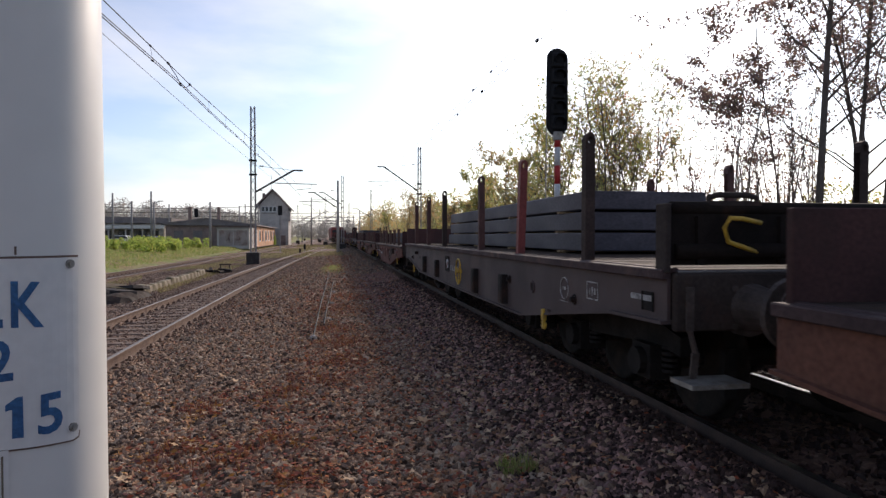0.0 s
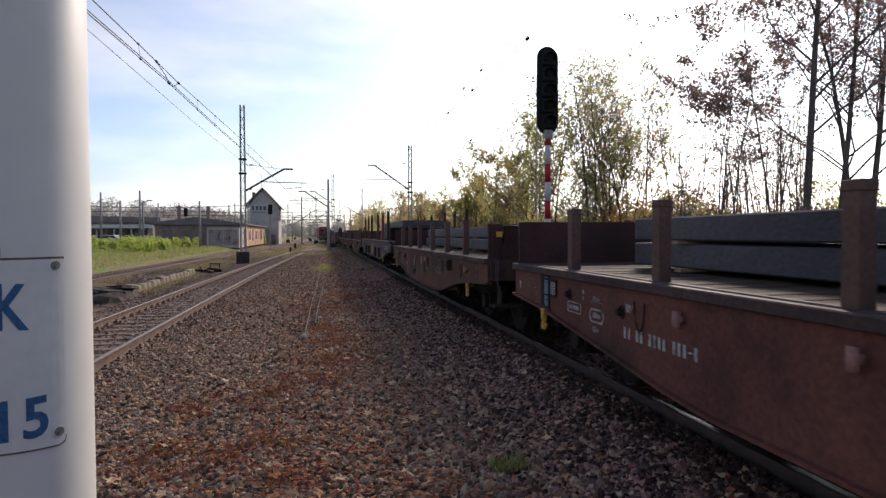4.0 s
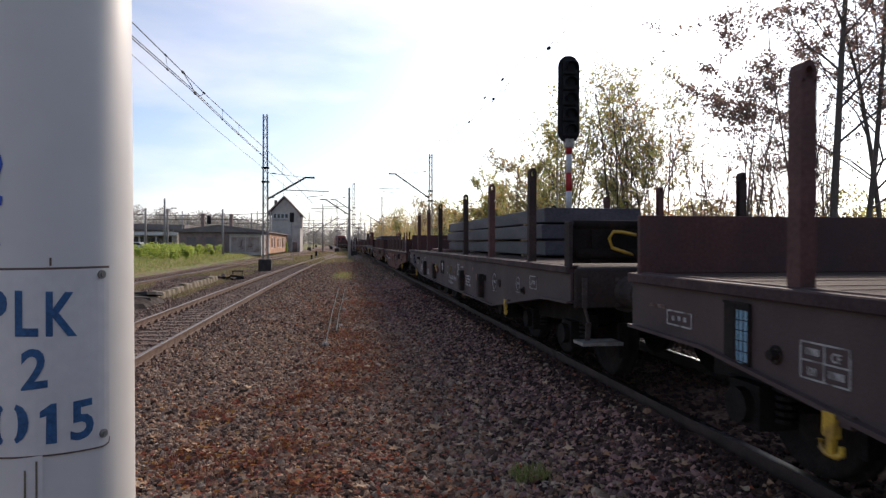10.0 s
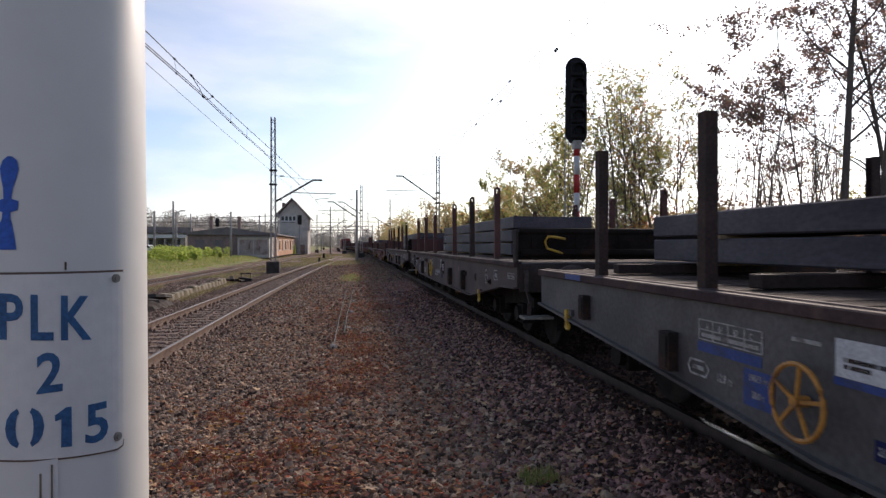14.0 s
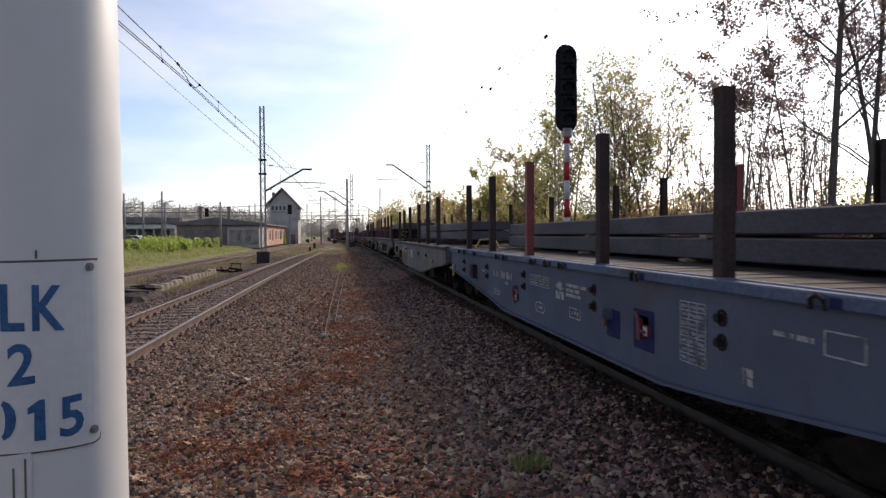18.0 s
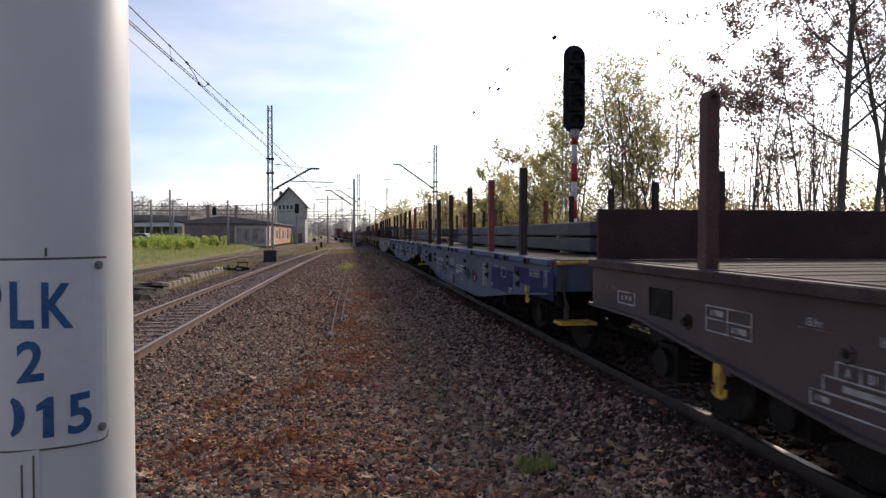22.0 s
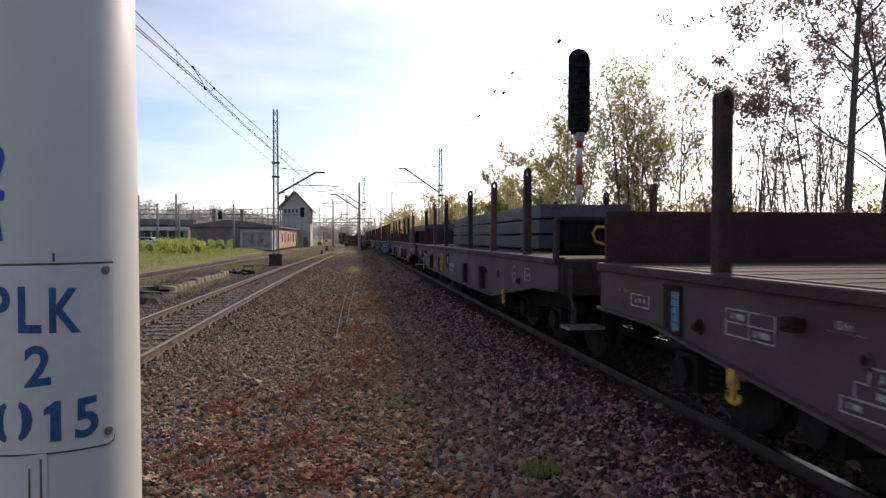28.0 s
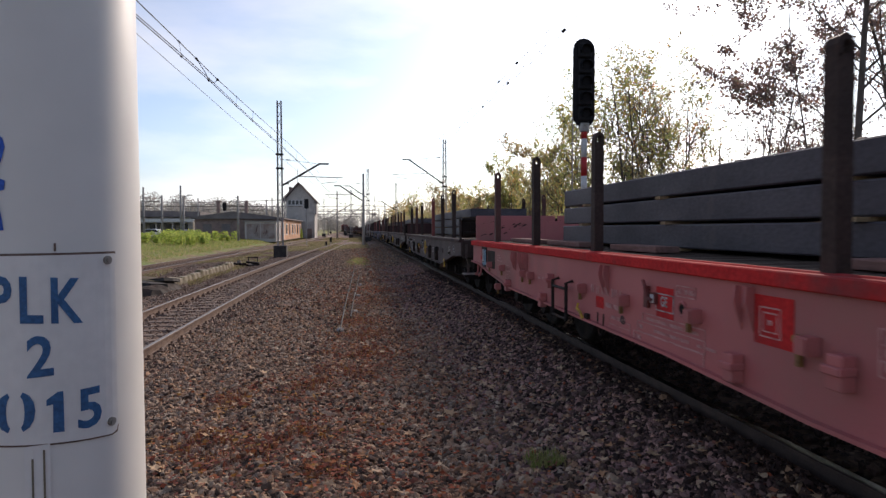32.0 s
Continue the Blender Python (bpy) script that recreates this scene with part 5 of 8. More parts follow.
def load(spec, y0):
    """The slabs on a wagon whose middle stands at y0 at the start; each slab is a thing of its own."""
    r = random.Random(int(abs(y0) * 10))
    half = spec["length"] / 2
    for a, b, x, wood in spec.get("boards", ()):
        board = thing("timber_board", "loose weathered pinkish board lying on a wagon deck", "timber board", group="loose boards on the decks")
        part("board_body", lambda bm: box(bm, -0.11, 0.11, -(b - a) / 2, (b - a) / 2, 0, 0.055), M[wood], board, bevel=0.006, at=pose(0, 0, 0, 0, 0, r.uniform(-1.5, 1.5)))
        MOVING.append((board, y0 + half - (a + b) / 2, x, spec["deck"] + 0.010))
    for a, b, layers, width, t in spec["slabs"]:
        mid = half - (a + b) / 2
        z = spec["deck"] + 0.012
        if spec.get("dunnage"):
            for f in np.arange(0.45, b - a, 2.1):
                beam = thing("timber_beam", "dark timber beam lying across the wagon deck under the slabs", "timber beam", group="beams under the slabs")
                part("beam_body", lambda bm: box(bm, -1.12, 1.12, -0.065, 0.065, 0, spec["dunnage"] - 0.012), M["post_dark"], beam, key="beam", bevel=0.008)
                MOVING.append((beam, y0 + half - a - float(f), r.uniform(-0.05, 0.05), z))
            z += spec["dunnage"] - 0.012
        for k in range(layers):
            length = (b - a) - (0.0 if k == 0 else r.uniform(0.0, 0.12))
            slab = thing("steel_slab", "long grey steel slab with mill scale stacked on a flat wagon", "steel slab", group="slabs of the load")
            part("slab_body", lambda bm: slab_draw(bm, length, width, t), M["slab"], slab, at=pose(0, 0, 0.028))
            for f in (-0.40, -0.14, 0.13, 0.39):
                part("batten", lambda bm: batten_draw(bm, width + 0.12), M["batten"], slab, "raw timber batten under the slab", key="batten%.2f" % width, at=pose(r.uniform(-0.03, 0.03), length * f + r.uniform(-0.2, 0.2), 0))
            if spec.get("chalk") and k < 2:
                me = flat_text(spec["chalk"], 0.14, 0.0)
                for v in me.vertices:
                    v.co = Vector((-v.co.z, -v.co.x * 0.8, v.co.y))
                me.materials.append(M["paper_white"])
                ob = new("chalk_mark", me)
                ob.parent = slab
                ob.matrix_basis = pose(-width / 2 - 0.0015, length / 2 - 0.32 - 0.08 * k, 0.085, 4, 0, 0)
            MOVING.append((slab, y0 + mid + r.uniform(-0.04, 0.04), r.uniform(-0.03, 0.03) + (0.08 if layers == 3 else 0.0), z))
            z += t + 0.028


SAMMS_BELLY = ((0.0, 0.93), (1.0, 0.92), (2.1, 0.79), (3.1, 0.68), (7.0, 0.65), (11.5, 0.65), (12.8, 0.82), (13.85, 0.955), (14.65, 0.975))
SMMPS_BELLY = ((0.0, 0.88), (0.8, 0.82), (2.45, 0.693), (3.45, 0.605), (4.2, 0.53), (8.4, 0.525), (9.2, 0.60), (10.6, 0.76), (12.2, 0.90))
SHORT_BELLY = ((0.0, 0.88), (0.9, 0.82), (2.2, 0.67), (3.2, 0.55), (3.7, 0.51), (7.0, 0.50), (7.9, 0.55), (9.2, 0.76), (10.0, 0.84), (11.05, 0.89))
SAMMS = dict(length=14.65, deck=1.325, belly=SAMMS_BELLY, paint="grey", edge="rim", posts=(1.69, 3.82, 5.9, 9.08, 11.1, 13.15), post_h=1.02, loops=True,
             bogies=(5.0, -5.0), axles=(-1.4, 0.0, 1.4), slabs=((2.70, 11.40, 3, 1.50, 0.217),),
             front_wall=("plain", "wall_red", 0.43), rear_wall=("flap", "wall_black", 0.40), hooks=((2.03, 0.76), (12.30, 0.76)),
             boxes=((2.52, 1.125, 0.10, 0.07), (3.92, 0.90, 0.15, 0.36), (5.66, 0.89, 0.16, 0.34), (9.15, 0.88, 0.18, 0.36), (10.75, 0.89, 0.18, 0.36)), openings=((6.7, 1.03, 0.34, 0.26),),
             bosses=((1.62, 0.99), (3.74, 1.0), (10.95, 1.02), (13.05, 0.98)), holes=((2.94, 1.025, 0.032), (11.85, 1.0, 0.055)))
SMMPS = dict(deck_wood="wood_dark", length=12.2, deck=1.27, belly=SMMPS_BELLY, paint="blue", edge="light_blue", posts=(1.35, 3.1, 5.0, 7.17, 8.95, 10.8), post_h=1.12, loops=False,
             bogies=(4.0, -4.0), axles=(-0.9, 0.9), slabs=((0.78, 10.85, 2, 0.98, 0.185),), yellow_rails=True, step_paint="yellow",
             hooks=((0.36, 0.90), (11.4, 0.88)), boxes=((2.27, 0.94, 0.22, 0.22),),
             edge_loops=(1.1, 1.6, 2.4, 3.9, 4.3, 5.53, 6.03, 6.48, 8.06, 9.87, 10.4, 11.4), bosses=tuple((y, z) for y in (1.35, 3.13, 5.06, 7.18, 9.06, 10.89) for z in (1.055, 0.915)))
SHORT = dict(step_paint="iron", length=11.05, deck=1.22, belly=SHORT_BELLY, paint="brown", edge="rim", posts=(1.5, 3.0, 4.6, 6.35, 7.9, 9.4), post_h=0.52, loops=False, stout=True,
             bogies=(3.5, -3.5), axles=(-0.9, 0.9), slabs=((1.2, 10.3, 2, 1.30, 0.20),),
             front_wall=("plain", "wall_brown", 0.46), rear_wall=("hoop", "wall_brown", 0.46), hooks=((1.02, 0.78), (10.0, 0.78)),
             holes=((4.25, 0.86, 0.25), (5.8, 0.87, 0.12)), boxes=((8.6, 1.03, 0.14, 0.18),), bosses=((1.6, 1.02), (2.6, 0.98)), knobs=((3.4, 1.03), (4.71, 1.04), (6.2, 1.04), (8.64, 1.03), (9.9, 1.02)), cables=((2.9, 1.08), (6.35, 1.08), (7.97, 1.08), (9.5, 1.08)))


def spec(base, **changes):
    return {**base, **changes}


def samms_front(dy=0.0, dz=0.0, numbers=(), table=(2.13, 1.065, 0.44, 0.15)):
    """The painted tables and frames that all the long wagons carry behind their leading end."""
    rows = (("frame", 0.78, 1.07, 0.30, 0.09, "white"), ("bars", 0.50, 1.13, 0.22, 0.04, "faded", 19), ("table", *table, "white", 1, 2, 2), ("bars", table[0] - table[2] / 4, table[1] + table[3] / 4, table[2] * 0.3, 0.05, "white", 80), ("bars", table[0] + table[2] / 4, table[1] - table[3] / 4, table[2] * 0.34, 0.05, "white", 81),
            ("table", 2.82, 1.125, 0.22, 0.004, "white"), ("table", 3.78, 1.16, 0.25, 0.08, "white"), ("table", 4.06, 1.15, 0.26, 0.08, "faded"), ("bars", 4.06, 1.15, 0.12, 0.04, "faded", 30),
            ("table", 3.30, 0.965, 0.68, 0.075, "white", 1, 5, 1), ("table", 3.26, 0.890, 0.76, 0.075, "white", 1, 1, 1), ("table", 3.235, 0.815, 0.87, 0.070, "white", 1, 1, 1), ("bars", 2.88, 0.815, 0.10, 0.04, "white", 6), ("bars", 3.33, 0.815, 0.12, 0.04, "white", 7),
            ("star", 3.70, 0.885, 0.05, 0.05, "white"), ("star", 3.80, 0.885, 0.05, 0.05, "white"), ("bars", 4.44, 0.86, 0.36, 0.14, "white", 21, 1, 4))
    if not numbers:
        rows += (("bars", 3.30, 0.890, 0.60, 0.045, "white", 25),)
    return tuple((m[0], m[1] + dy, m[2] + dz, *m[3:]) for m in rows)


def samms_words(dy=0.0, dz=0.0, numbers=()):
    rows = [(t, 3.03 + 0.136 * i, 0.945, 0.058) for i, t in enumerate(("A", "B1", "B2", "C", "D"))]
    rows += [(t, 3.03 + 0.136 * i, 0.870, 0.055) for i, t in enumerate(numbers)]
    rows += [("15.6m", 2.82, 1.14, 0.055), ("16.4 m", 3.26, 1.11, 0.058), ("R 75m", 3.78, 1.14, 0.055)]
    return tuple((t, y + dy, z + dz, k) for t, y, z, k in rows)


DARK = ("post_dark",)
W_A = spec(SAMMS, label="grey-brown flat wagon with tall stanchions and black end flap", post_colours=("post_rust", "post_rust", "post_dark", "post_rust", "post_red", "post_dark"), lean={4: 6}, wheel_at=(8.1, 0.96, "yellow"), slots=((14.40, 1.10, 0.15, 0.13),), flap_clasps=(-0.95,),
           marks=(("digits", 7.4, 0.97, 0.86, 0.085, "white", "## ## #### ###-#"), ("round", 12.8, 1.06, 0.20, 0.20, "white", 4), ("frame", 13.45, 1.09, 0.22, 0.14, "white"), ("bars", 14.3, 1.12, 0.30, 0.06, "white", 6)))
W_B = spec(SHORT, worn=True, label="red-brown flat wagon with short stanchions and a round girder opening", words=(("A", 7.22, 0.90, 0.055), ("B1", 7.37, 0.90, 0.055), ("B2", 7.52, 0.90, 0.055), ("C", 7.67, 0.90, 0.055)), post_colours=("post_brown", "post_brown", "post_rust"), papers=((1.21, 1.02, 0.10, 0.24, "paper_white"),),
           marks=(("frame", 1.76, 0.95, 0.20, 0.24, "faded", 1, 1, 2), ("bars", 2.1, 1.02, 0.24, 0.05, "faded", 5), ("frame", 2.2, 0.92, 0.26, 0.09, "faded"), ("bars", 2.3, 0.82, 0.30, 0.06, "faded", 8), ("bars", 2.96, 0.87, 0.55, 0.16, "faded", 7, 1, 2), ("plate", 6.1, 0.88, 0.30, 0.18, "wall_red"), ("frame", 7.60, 1.03, 0.27, 0.08, "faded"), ("table", 7.45, 0.88, 0.60, 0.13, "faded", 1, 4, 2), ("bars", 7.45, 0.85, 0.55, 0.045, "faded", 71), ("plate", 5.34, 1.0, 0.13, 0.15, "primer"), ("bars", 6.05, 0.86, 0.24, 0.10, "faded", 72, 1, 2), ("bars", 10.5, 1.02, 0.10, 0.16, "faded", 9, 1, 4)))
W_C = spec(SHORT, label="red-brown short flat wagon with rusty end walls and slabs", paint="red_brown", words=(("35.5m", 2.165, 0.88, 0.06), ("11.1 m", 2.165, 1.01, 0.055), ("12.5 m", 2.155, 0.77, 0.055), ("RIV", 2.72, 0.99, 0.08)), post_colours=("post_brown",), papers=((1.04, 1.00, 0.10, 0.28, "paper_blue"), (1.22, 1.04, 0.12, 0.12, "paper_white")), holes=((6.85, 0.86, 0.25), (5.25, 0.87, 0.12)),
           marks=(("bars", 0.19, 1.0, 0.05, 0.12, "white", 11), ("frame", 0.60, 1.045, 0.26, 0.08, "faded"), ("table", 1.71, 0.915, 0.28, 0.085, "white"), ("bars", 1.71, 0.915, 0.20, 0.05, "white", 16), ("bars", 1.91, 1.04, 0.03, 0.10, "white", 17, 1, 2), ("table", 2.165, 1.005, 0.22, 0.004, "white"), ("hex", 2.165, 0.895, 0.27, 0.10, "white", 61),
                  ("digits", 3.1, 0.84, 0.95, 0.08, "white", "## ## #### ###-#"), ("bars", 9.0, 0.98, 0.16, 0.18, "white", 12, 1, 4), ("round", 9.6, 1.03, 0.14, 0.16, "white", 13)))
W_D = spec(SAMMS, label="dark grey flat wagon with a rusty split end wall", words=samms_words(-0.05, -0.03) + (("RIV", 7.63, 0.75, 0.075), ("Samms", 7.99, 0.745, 0.075), ("CE", 1.99, 1.07, 0.065), ("100", 1.825, 0.98, 0.065)), post_colours=("post_rust", "post_rust", "post_dark", "post_dark", "post_rust", "post_dark"), boards=((2.2, 3.7, -0.95, "board_pink"), (4.1, 4.95, -0.98, "board_pink")), front_wall=("split", "wall_red", 0.47), posts=(1.72, 3.82, 5.84, 8.93, 11.0, 13.1), tags=((5.95, 0.96),), papers=((1.25, 1.04, 0.10, 0.26, "paper_blue"),),
           scuffs="primer", marks=tuple(m for m in samms_front(-0.05, -0.03) if m[1] > 1.0) + (("table", 0.18, 1.107, 0.28, 0.10, "white"), ("bars", 0.18, 1.107, 0.23, 0.06, "white", 71), ("blotch", 4.12, 1.0, 0.11, 0.07, "faded", 2), ("blotch", 4.20, 0.95, 0.06, 0.05, "faded", 4), ("blotch", 4.42, 0.95, 0.035, 0.12, "faded", 6), ("blotch", 4.45, 0.86, 0.03, 0.08, "faded", 1), ("blotch", 5.1, 0.94, 0.75, 0.34, "tag_red", 3), ("blotch", 5.25, 0.80, 0.30, 0.05, "primer", 1), 
                  ("digits", 7.99, 0.87, 0.88, 0.085, "white", "## ## #### ###-#"), ("digits", 7.79, 0.77, 0.15, 0.055, "white", "####"), ("frame", 8.645, 1.05, 0.21, 0.22, "white", 1, 4, 5), ("bars", 9.02, 1.11, 0.24, 0.04, "white", 70), ("scrawl", 7.76, 1.02, 0.40, 0.16, "spray", 1), ("blotch", 8.33, 1.08, 0.04, 0.08, "primer", 1), ("blotch", 8.21, 0.98, 0.04, 0.055, "primer", 2), ("blotch", 8.66, 0.89, 0.07, 0.07, "primer", 3), ("blotch", 9.25, 1.03, 0.05, 0.07, "primer", 4), ("blotch", 9.39, 0.92, 0.08, 0.06, "primer", 5), ("blotch", 6.3, 1.05, 0.05, 0.07, "primer", 6), ("blotch", 7.45, 1.06, 0.03, 0.04, "white", 7), ("blotch", 7.38, 0.93, 0.03, 0.04, "white", 8), ("bars", 9.62, 0.90, 0.46, 0.20, "white", 17, 1, 4), ("blotch", 10.3, 1.0, 0.07, 0.1, "primer", 9), ("blotch", 10.0, 1.12, 0.05, 0.06, "primer", 2), ("round", 11.55, 1.0, 0.22, 0.22, "white", 55), ("round", 12.80, 1.05, 0.16, 0.18, "white", 18), ("frame", 13.44, 1.10, 0.26, 0.14, "white")))
W_E = spec(SAMMS, label="dark grey flat wagon with red end wall and yellow handwheel", words=samms_words(-0.10, -0.01, ("44", "51", "56", "65", "74")) + (("CE", 2.025, 1.022, 0.06), ("100", 1.875, 0.938, 0.055), ("RIV", 6.63, 0.80, 0.075), ("Samms", 6.99, 0.80, 0.075)), post_colours=("post_rust", "post_rust", "post_rust", "post_rust", "post_dark", "post_rust"), papers=((1.36, 1.05, 0.10, 0.28, "paper_blue"),), wheel_at=(6.2, 0.96, "yellow"), openings=((7.92, 1.03, 0.34, 0.26),),
           levers=((4.73, 1.12),), chalk="15",
           marks=samms_front(-0.10, -0.01, ("44", "51", "56", "65", "74"), (2.05, 1.015, 0.30, 0.17)) + (("table", 5.97, 1.095, 0.32, 0.15, "white", 1, 1, 1), ("blotch", 6.02, 1.09, 0.16, 0.06, "white", 4), ("bars", 5.86, 1.08, 0.06, 0.09, "white", 75), ("blotch", 6.16, 1.285, 0.12, 0.03, "primer", 3), 
                  ("digits", 6.99, 0.905, 0.86, 0.085, "white", "## ## #### ###-#"), ("digits", 6.79, 0.82, 0.15, 0.055, "white", "####"), ("blotch", 6.1, 1.1, 0.05, 0.05, "primer", 4), ("blotch", 8.6, 0.85, 0.06, 0.06, "primer", 5), ("blotch", 10.1, 1.08, 0.06, 0.08, "primer", 6), ("frame", 7.60, 1.11, 0.22, 0.20, "white", 1, 4, 4), ("plate", 7.75, 0.83, 0.22, 0.10, "sign_blue"), ("round", 12.76, 1.07, 0.18, 0.20, "white", 23), ("frame", 13.42, 1.10, 0.22, 0.14, "white"), ("frame", 14.34, 1.13, 0.36, 0.07, "white", 1, 3, 1)))
W_F = spec(SMMPS, label="grey-blue flat wagon with orange handwheel and dark stanchions", words=(("Smmps", 5.56, 0.735, 0.08), ("Lösezug", 6.45, 0.70, 0.085), ("21.5 kN", 4.80, 0.685, 0.05), ("A", 3.45, 1.035, 0.05), ("B1", 3.59, 1.035, 0.05), ("B2", 3.74, 1.035, 0.05), ("C", 3.88, 1.035, 0.05), ("12.8 m", 3.63, 0.745, 0.07), ("19015 kg", 3.94, 0.815, 0.052), ("20.0 t", 3.94, 0.725, 0.052)), length=12.85, belly=tuple((y * 12.85 / 12.2, z) for y, z in SMMPS_BELLY), paint="teal", edge="rim", post_colours=DARK, posts=(1.57, 3.3, 5.2, 7.6, 9.5, 11.3), yellow_rails=False, step_paint="zinc", steps=(),
           hooks=((0.97, 0.86), (10.93, 0.88)), wheel_at=(4.33, 0.81, "orange"), edge_loops=(), edge_paint=((1.15, 0.42, "decal_blue"),), dunnage=0.10, slabs=((0.9, 10.7, 2, 1.05, 0.205),), boxes=((1.45, 0.98, 0.12, 0.22), (3.02, 0.84, 0.14, 0.26)), bosses=((4.85, 1.07), (8.2, 1.0), (9.8, 1.0)),
           marks=(("table", 3.66, 1.03, 0.62, 0.12, "white", 1, 4, 2), ("bars", 3.66, 0.998, 0.56, 0.035, "white", 25), ("plate", 3.65, 0.925, 0.63, 0.06, "decal_blue"), ("hex", 3.34, 0.785, 0.24, 0.09, "white", 24), ("plate", 3.94, 0.775, 0.26, 0.20, "decal_blue"), ("plate", 4.66, 1.05, 0.34, 0.17, "paper_white"), ("bars", 4.66, 1.03, 0.24, 0.06, "iron", 28, 1, 2), ("plate", 4.66, 0.945, 0.36, 0.035, "decal_blue"), ("bars", 4.3, 1.09, 0.2, 0.03, "white", 29), ("plate", 4.80, 0.70, 0.18, 0.09, "sign_blue"), 
                  ("bars", 5.57, 0.92, 0.32, 0.20, "white", 26, 1, 3), ("plate", 6.25, 0.95, 0.36, 0.22, "paper_white"), ("bars", 6.25, 0.95, 0.30, 0.18, "zinc", 27, 1, 5), ("frame", 6.69, 0.94, 0.32, 0.26, "white", 1, 4, 7)))
W_G = spec(SMMPS, label="faded blue flat wagon with dark and red stanchions", tags=((4.66, 0.78), (8.06, 0.87)), levers=((7.45, 0.88),), words=(("Smmps", 4.25, 0.875, 0.075),), post_colours=("post_dark", "post_dark", "post_red", "post_dark", "post_dark", "post_red"), papers=(),
           marks=(("bars", 2.85, 0.98, 0.16, 0.04, "white", 28), ("digits", 4.0, 0.99, 1.0, 0.09, "white", "## ##  #### ###-#"), ("frame", 3.70, 0.74, 0.30, 0.07, "white"), ("plate", 4.70, 0.81, 0.20, 0.18, "sign_blue"), ("bars", 4.70, 0.82, 0.07, 0.08, "white", 62), ("frame", 5.64, 1.02, 0.66, 0.11, "white", 1, 4, 2), ("dome", 6.31, 0.975, 0.24, 0.17, "white"), ("bars", 6.75, 1.0, 0.5, 0.14, "white", 30, 1, 3), ("frame", 6.73, 0.795, 0.28, 0.09, "white"), ("hex", 5.67, 0.735, 0.34, 0.10, "white", 63), ("plate", 7.58, 0.82, 0.24, 0.22, "sign_blue"), ("plate", 8.10, 0.845, 0.31, 0.29, "sign_blue"), ("plate", 8.10, 0.87, 0.16, 0.15, "paper_white"), ("frame", 8.755, 0.92, 0.29, 0.38, "white", 1, 3, 7), ("bars", 9.65, 1.04, 0.28, 0.04, "white", 76), ("bars", 9.3, 0.79, 0.09, 0.07, "white", 77), ("bars", 9.3, 0.74, 0.08, 0.06, "white", 31), ("table", 9.97, 1.045, 0.23, 0.11, "white")))
W_H = spec(SMMPS, label="faded blue flat wagon with yellow step and lashing hooks", words=(("Smmps", 4.1, 0.835, 0.075), ("12.8 m", 6.85, 0.68, 0.07), ("A", 5.47, 0.99, 0.055), ("B1", 5.60, 0.99, 0.055), ("B2", 5.74, 0.99, 0.055), ("C", 5.88, 0.99, 0.055), ("44", 5.47, 0.925, 0.05), ("50", 5.60, 0.925, 0.05), ("52", 5.74, 0.925, 0.05), ("60", 5.88, 0.925, 0.05)), tags=((4.73, 0.76), (8.08, 0.83)), levers=((7.5, 0.84),), cables=((5.99, 0.72),), post_colours=("post_dark", "post_dark", "post_dark", "post_dark", "post_red", "post_dark"),
           marks=(("digits", 3.85, 0.965, 1.05, 0.09, "white", "## ##  #### ###-#"), ("digits", 3.55, 0.86, 0.3, 0.07, "white", "## # ###"), ("frame", 3.65, 0.74, 0.30, 0.07, "white"), ("table", 5.67, 0.975, 0.60, 0.13, "white", 1, 4, 2), ("plate", 5.62, 0.865, 0.69, 0.07, "sign_blue"), ("hex", 5.56, 0.695, 0.32, 0.11, "white", 33), ("dome", 6.31, 0.865, 0.24, 0.19, "white"), ("bars", 6.78, 0.89, 0.62, 0.16, "white", 65, 1, 3), ("plate", 7.4, 0.86, 0.16, 0.16, "sign_blue"), ("frame", 8.85, 0.90, 0.29, 0.36, "white", 1, 3, 7), ("patch", 9.98, 0.905, 1.24, 0.31, "sign_blue"), ("table", 10.12, 1.015, 0.25, 0.12, "white"), ("bars", 9.65, 1.085, 0.26, 0.04, "white", 81), ("bars", 9.40, 0.80, 0.07, 0.08, "white", 82), ("bars", 10.49, 0.80, 0.19, 0.08, "white", 34, 1, 2), ("patch", 10.80, 1.085, 0.26, 0.10, "sign_blue"), ("patch", 11.62, 1.035, 1.36, 0.20, "sign_blue"), ("patch", 11.79, 0.885, 1.02, 0.10, "sign_blue"), ("frame", 11.59, 1.09, 0.40, 0.07, "white", 1, 6, 1), ("frame", 12.02, 1.05, 0.12, 0.18, "white", 1, 2, 6)))
